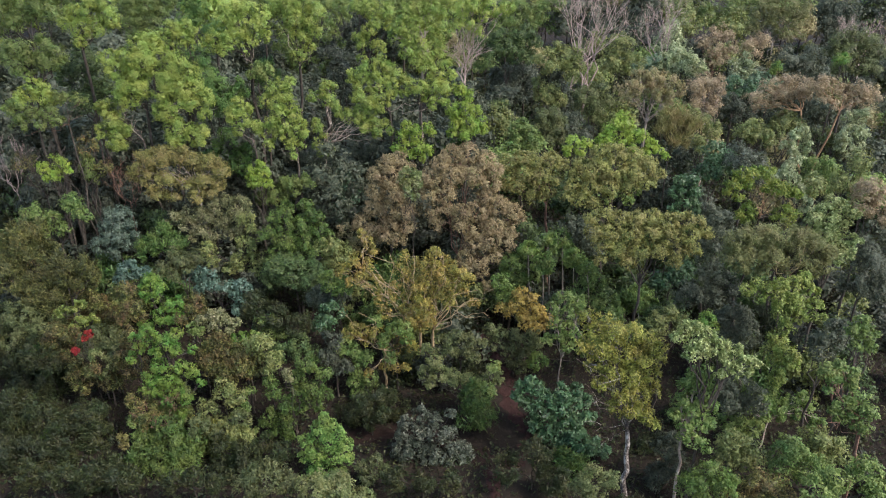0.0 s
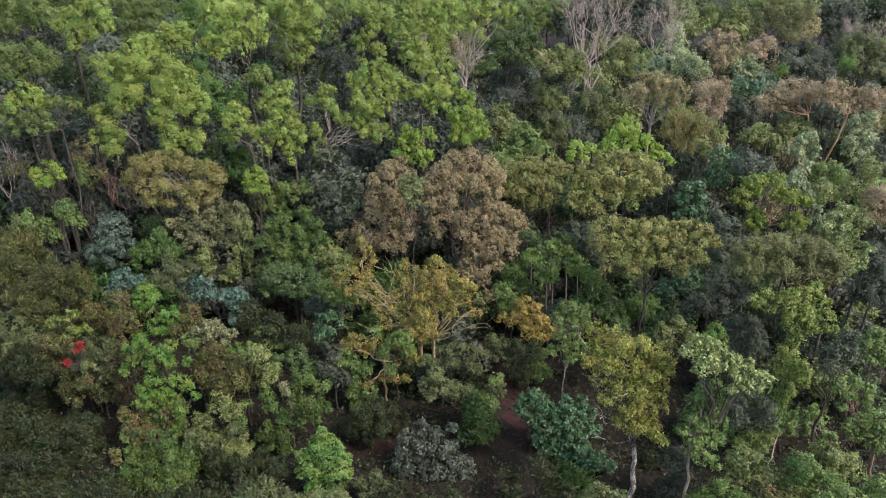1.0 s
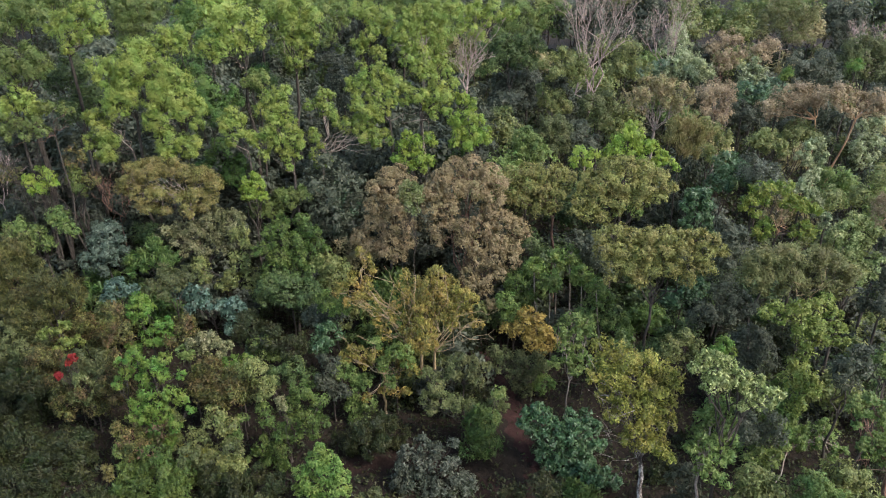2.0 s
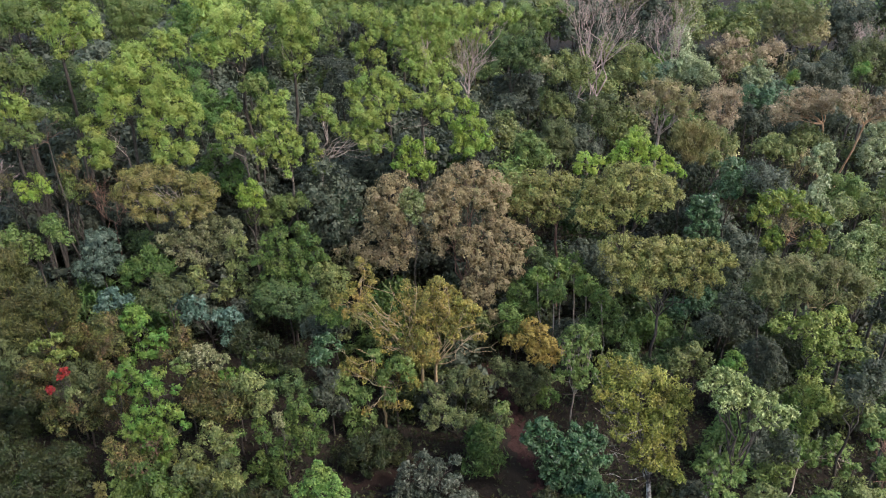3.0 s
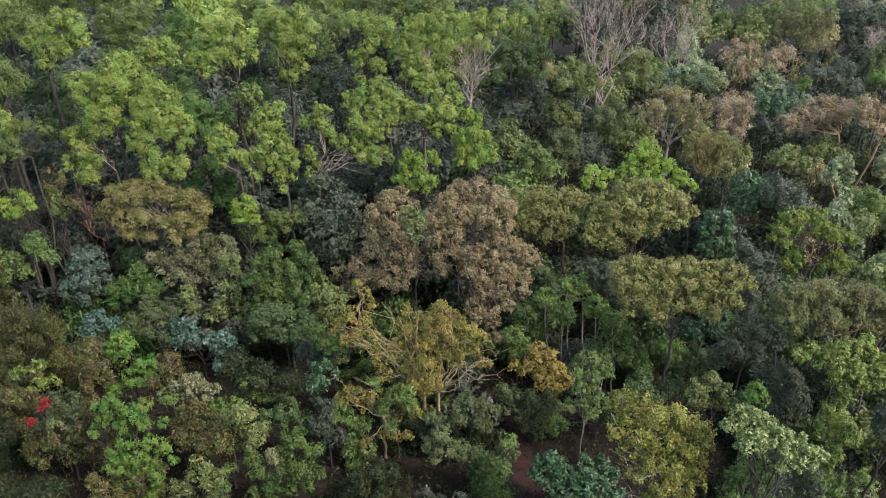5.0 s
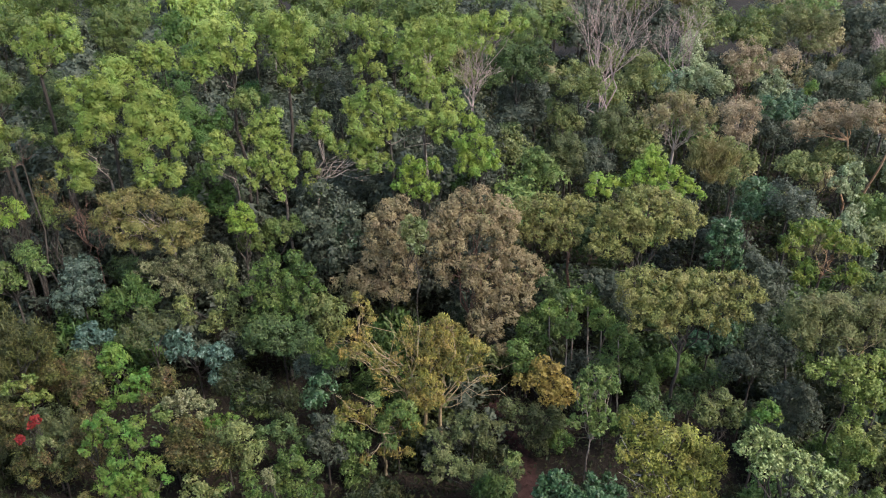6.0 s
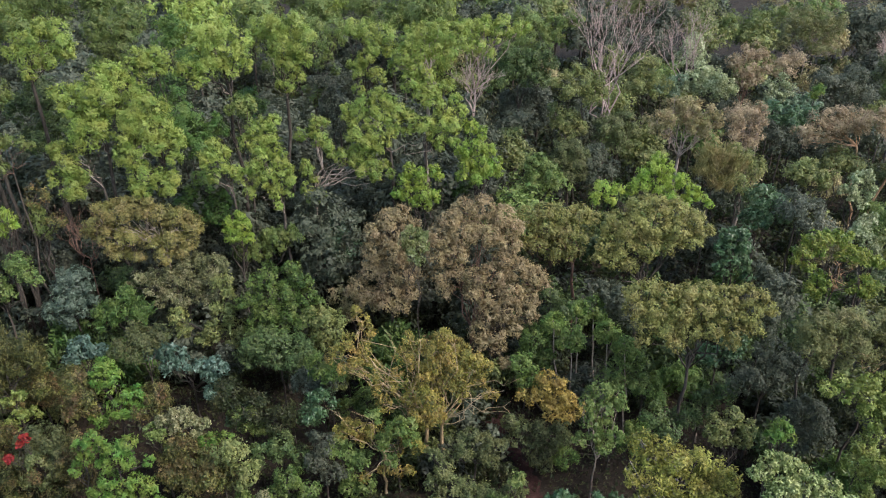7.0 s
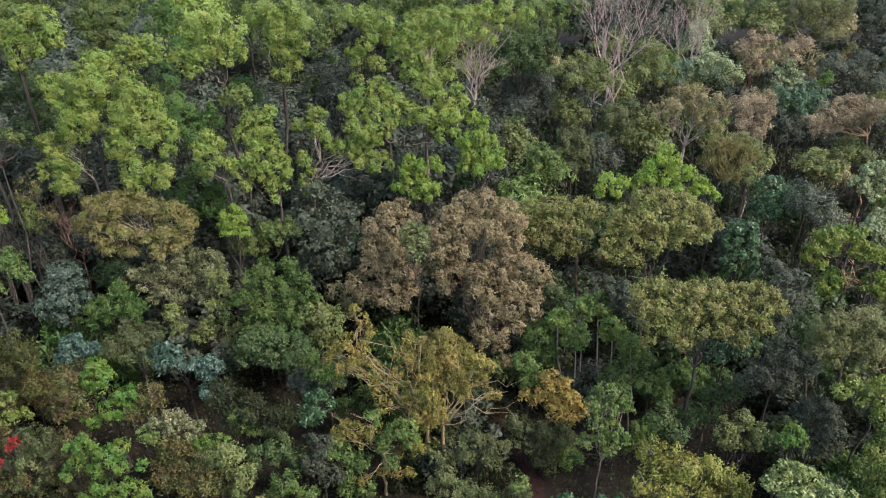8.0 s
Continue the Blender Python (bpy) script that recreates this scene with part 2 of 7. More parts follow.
# ---- mesh builders ----
def mesh_of(name, verts, tris, material, smooth=False):
    me = bpy.data.meshes.new(name)
    verts = np.asarray(verts, dtype=np.float32).reshape(-1, 3)
    tris = np.asarray(tris, dtype=np.int32).reshape(-1, 3)
    me.vertices.add(len(verts)); me.vertices.foreach_set("co", verts.ravel())
    me.loops.add(tris.size); me.loops.foreach_set("vertex_index", tris.ravel())
    me.polygons.add(len(tris)); me.polygons.foreach_set("loop_start", np.arange(0, tris.size, 3, dtype=np.int32))
    if smooth:
        me.polygons.foreach_set("use_smooth", np.ones(len(tris), dtype=bool))
    me.update(calc_edges=True)
    me.materials.append(material)
    return me


def part(name, me, parent, label=""):
    ob = new(name, me)
    ob.parent = parent
    return tagged(ob, label)


def unit(a):
    return a / np.maximum(np.linalg.norm(a, axis=-1, keepdims=True), 1e-6)


def tube(points, radii, sides=6):
    """A tapered branch along points."""
    pts = np.asarray(points, float)
    way = unit(np.gradient(pts, axis=0))
    ref = np.where(np.abs(way[:, 2:3]) > 0.9, np.array([[1.0, 0, 0]]), np.array([[0, 0, 1.0]]))
    a = unit(np.cross(way, ref)); b = np.cross(way, a)
    ang = np.linspace(0, 2 * np.pi, sides, endpoint=False)
    r = np.asarray(radii, float)[:, None, None]
    ring = pts[:, None, :] + r * (np.cos(ang)[None, :, None] * a[:, None, :] + np.sin(ang)[None, :, None] * b[:, None, :])
    k = len(pts)
    i, j = np.meshgrid(np.arange(k - 1), np.arange(sides), indexing="ij")
    j2 = (j + 1) % sides
    q = np.stack([i * sides + j, i * sides + j2, (i + 1) * sides + j2, (i + 1) * sides + j], -1).reshape(-1, 4)
    tris = np.concatenate([q[:, [0, 1, 2]], q[:, [0, 2, 3]]])
    return ring.reshape(-1, 3), tris


def bow(a, b, rng, n=6, wobble=0.08, sag=0.0):
    """A crooked line from a to b."""
    a, b = np.asarray(a, float), np.asarray(b, float)
    s = np.linspace(0, 1, n)[:, None]
    span = np.linalg.norm(b - a)
    line = a + (b - a) * s
    bend = rng.normal(0, 1, (n, 3)) * wobble * span * 0.5
    line = line + bend * np.sin(s * np.pi)
    line[:, 2] += sag * span * np.sin(s[:, 0] * np.pi)
    return line


def joined(pieces):
    vs, ts, k = [], [], 0
    for v, t_ in pieces:
        vs.append(v); ts.append(t_ + k); k += len(v)
    return np.concatenate(vs), np.concatenate(ts)


def leaf_cloud(at, normal, sp, rng):
    """One small blade for each place and normal."""
    n = len(at)
    size = rng.uniform(0.65, 1.3, (n, 1))
    side = unit(rng.normal(0, 1, (n, 3)))
    axis = unit(np.cross(normal, side))
    axis[:, 2] -= sp["droop"] * rng.uniform(0.4, 1.2, n)
    axis = unit(axis)
    across = unit(np.cross(normal, axis))
    up = np.cross(axis, across)
    ln, wd = sp["length"] * size, sp["width"] * size
    heel = at - axis * ln * 0.5
    bend = up * wd * rng.uniform(-0.3, 0.3, (n, 1))
    v = np.stack([heel + across * wd * 0.5, heel + axis * ln, heel - across * wd * 0.5 + bend], 1).reshape(-1, 3)
    t_ = np.arange(n * 3).reshape(-1, 3)
    return v, t_


def crown_of(lobes, sp, rng, cover, scale, soft=0.0):
    """Tufts of leaves over the uneven lobes of a crown; returns the blades and the middles of the tufts."""
    lb = np.asarray(lobes, float)
    p = sp["tuft"] * scale
    flat = np.array([1, 1, sp["flat"]])
    hump, gaps = sp["hump"]
    tufts, outs, sizes = [], [], []
    for c in lb:
        r = c[3]
        pr = min(p, r * 0.45)
        n = max(8, int(cover * 3.5 * r * r / (pr * pr)))
        k = np.arange(n) + 0.5
        phi = np.arccos(1 - 1.72 * k / n)
        th = np.pi * (1 + 5 ** 0.5) * k + rng.uniform(0, 6)
        d = np.stack([np.cos(th) * np.sin(phi), np.sin(th) * np.sin(phi), np.cos(phi)], 1)
        d = unit(d + rng.normal(0, 0.25, d.shape))
        waves = unit(rng.normal(0, 1, (6, 3))) * rng.uniform(2.0, 6.5, (6, 1))
        swell = np.sin(d @ waves.T + rng.uniform(0, 6.3, 6)).mean(1) * 1.6
        keep = swell > -gaps - rng.uniform(0, 0.5, n)
        d, swell = d[keep], swell[keep]
        n = len(d)
        q = c[:3] + d * flat * r * (0.90 + hump * swell + 0.22 * hump * rng.normal(0, 1, n))[:, None]
        tufts.append(q); outs.append(d); sizes.append(pr * rng.uniform(0.5, 1.3, n))
    q, d, s = np.concatenate(tufts), np.concatenate(outs), np.concatenate(sizes)
    keep = np.ones(len(q), bool)
    for c in lb:
        keep &= np.linalg.norm((q - c[:3]) / flat, axis=1) > c[3] * 0.5
    q, d, s = q[keep], d[keep], s[keep]
    area = 0.5 * sp["length"] * sp["width"] * scale * scale
    count = np.maximum(6, (1.45 * np.pi * s * s / area)).astype(int)
    idx = np.repeat(np.arange(len(q)), count)
    n = len(idx)
    e = unit(rng.normal(0, 1, (n, 3)) + d[idx] * 0.6 + np.array([0, 0, 0.3]))
    at = q[idx] + e * s[idx][:, None] * np.cbrt(rng.uniform(0.05, 1.0, (n, 1))) * rng.choice([1.0, 1.0, 1.15, 1.5], (n, 1))
    loose = sp["loose"] * (1 - 0.3 * soft)
    nor = unit(e * 0.42 + d[idx] * (0.85 if sp["style"] == "feather" else 0.55) + np.array([0, 0, 0.42]) + rng.normal(0, loose, (n, 3)))
    big = dict(sp, length=sp["length"] * scale, width=sp["width"] * scale)
    return leaf_cloud(at, nor, big, rng), q


def ground_height(x, y):
    """The floor of the wood: nearly level, falling off gently to one side."""
    fall = 0.25 - 0.12 * min(max(0.0, x - 2.0), 12.0)
    return fall + 0.10 * math.sin(x * 0.31 + 1.0) * math.sin(y * 0.27)


count_of_plants = [0]
LOW_TREES = []   # x, y and reach of the low trees, which keep the undergrowth off


def plant(name, kind, x, y, lobes, fork=None, cover=1.0, bark="grey", twigs=4, label="", group="", lod=0.0, fan=(), fan_bark="", stem=1.0, fan_size=0.016):
    """One tree or bush: tapered trunk, a limb for each lobe of the crown, and the leaves. Lobes: offset x, offset y, height, radius."""
    count_of_plants[0] += 1
    rng = np.random.default_rng(100 + count_of_plants[0])
    sp = SPECIES[kind]
    z0 = ground_height(x, y)
    root = new(name)
    root.location = (x, y, z0)
    tagged(root, label or sp["label"], name.split("_")[-1], group)
    lb = np.asarray(lobes, float).copy()
    lb[:, 2] -= z0
    top, low = (lb[:, 2] + lb[:, 3]).max(), (lb[:, 2] - lb[:, 3] * 0.6).min()
    spread = np.sqrt((lb[:, 3] ** 2).sum())
    r0 = (0.02 + 0.007 * top + 0.016 * spread) * stem * (0.75 if bark == "grey" else 1.0)
    if fork is None:
        mid = (lb[:, :3] * lb[:, 3:4]).sum(0) / lb[:, 3].sum()
        fork = (mid[0] * 0.5, mid[1] * 0.5, max(0.15 * top, min(low, 0.55 * top)))
    else:
        fork = (fork[0], fork[1], fork[2] - z0)
    if not lod and top < 5.4:
        LOW_TREES.append((x, y, float(np.abs(lb[:, 0]).max() + lb[:, 3].mean())))
    f = np.array(fork)
    line = bow((0, 0, -0.15), f, rng, 7, 0.05 if bark == "mottled" else 0.025)
    part("trunk", mesh_of("trunk", *tube(line, np.linspace(r0 * 1.15, r0 * 0.7, 7) * np.array([1.25, 1, 1, 1, 1, 1, 1]), 5 if lod else 8), BARK[bark], True), root)
    scale = 1.0 if y < 32 else min(1.0 + (y - 32) * 0.012, 1.8)
    if kind == "weeping":
        scale = 1.0
    scale = lod or scale
    full = lb
    if sp["style"] != "dome":
        # smaller sprays round each lobe break the outline
        extra = []
        for c in lb:
            for k in range(3 if len(lb) < 9 else 2):
                d = unit(rng.normal(0, 1, 3) + np.array([0, 0, 0.25]))
                r = c[3] * rng.uniform(0.28, 0.5)
                extra.append((*(c[:3] + d * (c[3] * rng.uniform(0.85, 1.05))), r))
        lb[:, 3] *= 0.9 if len(lb) < 9 else 1.0
        full = np.concatenate([lb, np.array(extra)])
        full[:, 2] = np.maximum(full[:, 2], full[:, 3] * 0.5)
    (v, t_), tufts = crown_of(full, sp, rng, cover, scale, min(max((y - 28) / 8, 0.0), 1.0))
    # the larger lobes hang on limbs of their own, the rest on branches of the nearest limb
    order = np.argsort(-lb[:, 3])
    limbs = []
    for c in lb[order]:
        end = c[:3] + np.array([0, 0, -0.1 * c[3]])
        thick = r0 * (0.5 if not len(fan) else 0.3)
        if len(limbs) < 9:
            lim = bow(f, end, rng, 6, 0.14, 0.05)
            pieces = [tube(lim, np.linspace(thick, max(0.014, r0 * 0.14), 6), 3 if lod else 5)]
            limbs.append((lim, pieces))
        else:
            spots = np.concatenate([a[2:5] for a, _ in limbs])
            low = spots[:, 2] > end[2]
            k = int(np.argmin(np.linalg.norm(spots - end, axis=1) + 3.0 * low))
            host, pieces = limbs[k // 3]
            lim = bow(host[2 + k % 3], end, rng, 6, 0.14, 0.05)
            pieces.append(tube(lim, np.linspace(max(0.02, thick * 0.6), max(0.012, r0 * 0.12), 6), 4))
        near = np.argsort(np.linalg.norm(tufts - c[:3], axis=1))[: max(twigs * 3, 6)]
        for k in rng.choice(near, min(twigs, len(near)), replace=False):
            s = lim[rng.integers(2, 6)]
            pieces.append(tube(bow(s, tufts[k], rng, 4, 0.12), np.linspace(max(0.016, r0 * 0.16), 0.008, 4), 3))
    for _, pieces in limbs:
        part("limb", mesh_of("limb", *joined(pieces), BARK[bark], True), root)
    for end in fan:
        far = np.array((end[0], end[1], end[2] - z0))
        line = bow(f, far, rng, 8, 0.17, 0.06)
        pieces = [tube(line, np.linspace(fan_size, 0.006, 8), 5)]
        for k in range(2):
            s = line[rng.integers(3, 7)]
            tip = s + (far - s) * rng.uniform(0.5, 0.9) + rng.normal(0, 0.22, 3)
            pieces.append(tube(bow(s, tip, rng, 4, 0.12), np.linspace(fan_size * 0.5, 0.004, 4), 3))
        part("bare_branch", mesh_of("bare_branch", *joined(pieces), BARK[fan_bark or bark], True), root, "bare pale branch")
    part("crown", mesh_of("crown", v, t_, sp["material"]), root)
    return root


def bare_tree(name, label, x, y, height, spread, trunk_height, stems, rng_seed, bark="dead", lean=0.0):
    """A leafless tree: forking limbs, twigs to the ends."""
    rng = np.random.default_rng(rng_seed)
    root = new(name)
    root.location = (x, y, ground_height(x, y))
    tagged(root, label, name.split("_")[-1])
    r0 = (0.03 + height * 0.008) * (0.5 if name == "bare_bush" else 0.85)
    f = np.array([lean * trunk_height, 0, trunk_height])
    part("trunk", mesh_of("trunk", *tube(bow((0, 0, -0.15), f, rng, 6, 0.04), np.linspace(r0 * 1.2, r0 * 0.75, 6), 7), BARK[bark], True), root)

    def grow(pieces, start, way, length, r, depth):
        end = start + way * length
        line = bow(start, end, rng, 5, 0.16)
        pieces.append(tube(line, np.linspace(max(r, 0.009), max(r * 0.5, 0.007), 5), 5 if depth == 0 else 4 if depth < 3 else 3))
        if depth >= (3 if name == "bare_bush" else 4):
            return
        for k in range(3 if depth < 2 else 4 if depth < 3 else 2):
            w = unit(way + rng.normal(0, 0.42 if name == "bare_bush" else 0.33, 3) + np.array([0, 0, 0.18]))
            grow(pieces, line[rng.integers(2, 5)], w, length * rng.uniform(0.45, 0.75), r * 0.5, depth + 1)

    for k in range(stems):
        a = 2 * math.pi * (k + rng.uniform(-0.3, 0.3)) / stems
        w = unit(np.array([math.cos(a) * spread, math.sin(a) * spread, height - trunk_height]))
        pieces = []
        grow(pieces, f, w, (height - trunk_height) * 0.55, r0 * 0.55, 0)
        part("limb", mesh_of("limb", *joined(pieces), BARK[bark], True), root)
    return root


# ---- the ground and the path ----
def ground_sheet():
    xs = np.concatenate([[-3000, -800, -250], np.arange(-80, 81, 2.0), [250, 800, 3000]])
    ys = np.concatenate([[-3000, -800, -200], np.arange(-20, 141, 2.0), [300, 900, 3000]])
    v = [(x, y, ground_height(x, y)) for y in ys for x in xs]
    w = len(xs)
    t_ = []
    for j in range(len(ys) - 1):
        for i in range(w - 1):
            a = j * w + i
            t_ += [(a, a + 1, a + w + 1), (a, a + w + 1, a + w)]
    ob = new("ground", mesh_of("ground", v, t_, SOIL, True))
    return tagged(ob, "forest floor of brown leaf litter, darkened for shade", "ground", kind="structure")


def earth_strip(name, label, points, width, seed, earth):
    """A worn strip of bare earth along points, with a ragged edge."""
    rng = np.random.default_rng(seed)
    pts = np.asarray(points, float)
    s = np.linspace(0, len(pts) - 1, len(pts) * 10)
    cx = np.interp(s, np.arange(len(pts)), pts[:, 0]); cy = np.interp(s, np.arange(len(pts)), pts[:, 1])
    way = unit(np.stack([np.gradient(cx), np.gradient(cy)], 1))
    v, t_ = [], []
    for k in range(len(s)):
        hw = width * 0.5 * (1 + 0.3 * math.sin(k * 0.9) + rng.uniform(-0.2, 0.2))
        for j in range(5):
            o = (j / 2 - 1) * hw
            x, y = cx[k] - way[k, 1] * o, cy[k] + way[k, 0] * o
            edge = -0.05 if j in (0, 4) else 0.03
            v.append((x, y, ground_height(x, y) + edge))
        if k:
            for j in range(4):
                a = (k - 1) * 5 + j
                t_ += [(a, a + 1, a + 6), (a, a + 6, a + 5)]
    return tagged(new(name, mesh_of(name, v, t_, earth, True)), label, "path", kind="structure")


ground_sheet()
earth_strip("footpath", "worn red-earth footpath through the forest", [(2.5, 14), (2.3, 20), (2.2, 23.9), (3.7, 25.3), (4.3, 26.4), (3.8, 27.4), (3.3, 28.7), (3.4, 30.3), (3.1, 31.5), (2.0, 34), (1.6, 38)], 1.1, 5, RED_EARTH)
earth_strip("clearing", "patch of bare reddish-brown earth, darkened for shade", [(-5.0, 26.2), (-3.6, 26.3), (-2.0, 26.6), (0.5, 25.6), (2.8, 24.4)], 1.4, 6, SHADE_EARTH)

# ---- the trees ----
plant("acacia_tree", "acacia", -17.51, 42.50, [(0.10, 0.37, 14.45, 0.74), (0.85, 0.42, 14.63, 0.57), (-0.52, 0.21, 13.92, 0.61), (-1.87, 0.19, 13.86, 0.51), (-1.41, 0.05, 13.38, 0.51), (0.19, 0.14, 13.68, 0.75), (-0.29, -0.08, 12.96, 0.58), (0.74, 0.05, 13.38, 0.48), (-0.69, -0.35, 12.06, 0.68), (-0.98, -0.24, 12.42, 0.51), (-0.09, -0.28, 12.27, 0.51), (-1.18, -0.47, 11.64, 0.45)], fork=(0.00, -0.20, 10.91), fan_bark="pale", fan=[(0.12, -0.70, 12.56), (0.82, -0.70, 11.57)])
plant("acacia_tree", "acacia", -17.71, 41.60, [(-2.04, 0.27, 11.12, 0.52), (-1.68, 0.08, 10.47, 0.52), (-2.22, -0.08, 9.95, 0.45), (-1.58, -0.22, 9.48, 0.62), (-1.05, -0.07, 9.98, 0.45), (-2.25, 0.34, 11.33, 0.34), (-1.32, -0.33, 9.11, 0.35)], fork=(0.00, -0.20, 9.41), fan_bark="pale", fan=[(-0.11, -0.70, 11.14), (-0.70, -0.70, 11.37)])
plant("acacia_tree", "acacia", -15.97, 41.60, [(0.39, 0.76, 13.95, 0.40), (0.67, 0.61, 13.47, 0.61), (1.28, 0.53, 13.18, 0.61), (0.14, 0.42, 12.82, 0.61), (0.90, 0.28, 12.37, 0.68), (1.58, 0.31, 12.46, 0.47), (-0.23, 0.22, 12.16, 0.54), (0.44, 0.10, 11.77, 0.61), (1.33, 0.06, 11.62, 0.48), (-0.06, -0.11, 11.07, 0.55), (2.06, 0.15, 11.92, 0.41), (2.36, 0.08, 11.71, 0.31), (-0.57, -0.08, 11.16, 0.38), (2.12, -0.14, 10.95, 0.34), (0.57, -0.40, 10.10, 0.62), (1.39, -0.49, 9.79, 0.52), (0.21, -0.56, 9.57, 0.48), (1.86, -0.42, 10.03, 0.38), (0.44, -0.64, 9.30, 0.34), (1.65, -0.60, 9.42, 0.31)], fork=(0.00, -0.20, 10.53), fan_bark="pale", fan=[(0.98, -0.70, 11.53), (0.66, -0.70, 11.86)])
plant("acacia_tree", "acacia_dull", -22.33, 40.50, [(-0.97, 0.11, 14.90, 0.51), (-0.39, 0.06, 14.71, 0.45), (0.50, 0.24, 15.32, 0.38), (1.13, 0.07, 14.76, 0.45), (0.62, -0.08, 14.26, 0.51), (-0.25, -0.13, 14.09, 0.45), (-1.08, -0.16, 13.97, 0.48), (1.28, -0.10, 14.20, 0.35), (-1.78, -0.01, 14.48, 0.51)], fork=(0.00, -0.20, 12.84), cover=1.0)
plant("acacia_tree", "acacia", -22.77, 40.00, [(0.12, 0.19, 13.15, 0.42), (0.62, 0.13, 12.98, 0.36), (-0.24, 0.05, 12.69, 0.45), (0.50, -0.02, 12.46, 0.42), (-0.75, -0.08, 12.26, 0.42), (1.09, -0.07, 12.29, 0.36), (-1.29, -0.19, 11.89, 0.39)], fork=(0.00, -0.20, 11.41), cover=1.0)
plant("acacia_tree", "acacia_dull", -20.76, 39.50, [(-0.44, 0.21, 12.55, 0.29), (0.04, 0.20, 12.52, 0.26), (0.58, 0.18, 12.43, 0.26), (1.00, 0.14, 12.32, 0.16), (-2.82, -0.01, 11.80, 0.45), (-2.01, -0.07, 11.63, 0.39), (-1.14, -0.01, 11.80, 0.39), (-0.58, -0.17, 11.28, 0.33), (-2.75, -0.22, 11.10, 0.39), (-1.53, -0.24, 11.05, 0.29)], fork=(0.00, -0.20, 11.10), cover=0.85, stem=0.55, fan_bark="redbrown", fan=[(1.02, -0.70, 12.52), (1.14, -0.70, 11.74), (-0.22, -0.70, 11.11), (-2.33, -0.70, 10.63)])
plant("acacia_tree", "acacia_bright", -22.06, 39.20, [(-0.70, 0.01, 8.48, 0.37), (-0.07, 0.07, 8.66, 0.47), (0.41, 0.10, 8.79, 0.33), (-0.30, -0.12, 8.03, 0.37), (0.56, -0.00, 8.42, 0.23), (0.10, -0.06, 8.24, 0.30)], cover=0.95)
plant("acacia_tree", "acacia_dull", -20.52, 39.80, [(-0.02, 0.08, 8.55, 0.37), (0.11, -0.10, 7.93, 0.37), (-0.34, -0.01, 8.24, 0.27), (0.37, -0.19, 7.63, 0.20), (-0.13, 0.22, 9.01, 0.24)], cover=0.75)
plant("acacia_tree", "acacia", -21.00, 43.50, [(0.82, 0.08, 16.24, 0.57), (-0.07, 0.08, 16.24, 0.54), (1.77, 0.08, 16.24, 0.47), (-0.63, -0.06, 15.77, 0.37), (0.30, -0.14, 15.48, 0.54), (1.22, -0.14, 15.48, 0.47), (0.03, -0.36, 14.77, 0.34), (2.08, -0.05, 15.80, 0.30), (0.88, 0.26, 16.82, 0.47), (1.70, 0.24, 16.76, 0.47)], fork=(0.00, -0.20, 14.26), fan_bark="pale", fan=[(1.55, -0.70, 15.93), (0.91, -0.70, 15.16)])
plant("acacia_tree", "acacia_dull", -24.46, 44.50, [(-0.27, 0.14, 16.66, 0.62), (0.84, 0.09, 16.51, 0.62), (1.26, -0.10, 15.89, 0.31), (-0.70, -0.13, 15.77, 0.52), (0.31, -0.04, 16.07, 0.48), (-1.44, 0.05, 16.37, 0.62)])
plant("acacia_tree", "acacia_dull", -18.93, 48.50, [(-0.93, 0.21, 15.59, 0.60), (-0.01, 0.30, 15.92, 0.60), (0.86, 0.16, 15.43, 0.60), (1.40, 0.30, 15.92, 0.41), (-0.65, -0.04, 14.78, 0.45), (0.42, -0.04, 14.78, 0.53), (-0.32, -0.25, 14.09, 0.45), (0.30, -0.35, 13.76, 0.38), (-1.08, -0.29, 13.96, 0.34)], cover=1.0)
plant("acacia_tree", "acacia", -16.33, 46.00, [(-0.15, 0.15, 14.92, 0.47), (0.53, 0.18, 15.01, 0.40), (0.95, 0.11, 14.76, 0.29), (-0.70, 0.01, 14.45, 0.43), (0.14, -0.03, 14.29, 0.47), (-1.06, -0.18, 13.82, 0.29), (0.68, -0.04, 14.26, 0.29), (-0.38, -0.20, 13.75, 0.33)])
plant("acacia_tree", "acacia", -11.91, 46.00, [(-1.08, 0.36, 16.03, 0.61), (-0.07, 0.36, 16.03, 0.61), (0.76, 0.27, 15.72, 0.50), (-1.63, 0.17, 15.41, 0.43), (-0.63, 0.08, 15.10, 0.57), (0.38, 0.03, 14.94, 0.50), (1.03, -0.11, 14.47, 0.32), (-2.02, -0.11, 14.47, 0.43), (-1.20, -0.20, 14.16, 0.50), (0.16, -0.20, 14.16, 0.40), (-1.74, -0.34, 13.69, 0.32), (-2.42, -0.20, 14.16, 0.29), (-0.16, -0.09, 14.54, 0.36)], fork=(0.00, -0.20, 12.87), fan_bark="pale", fan=[(0.78, -0.70, 14.11), (-0.49, -0.70, 13.44)])
plant("acacia_tree", "acacia_dull", -11.14, 45.00, [(-0.28, 0.05, 12.72, 0.40), (0.27, 0.08, 12.81, 0.32), (-0.63, -0.05, 12.40, 0.25), (0.60, -0.02, 12.50, 0.22), (0.04, -0.06, 12.34, 0.29)], cover=0.95)
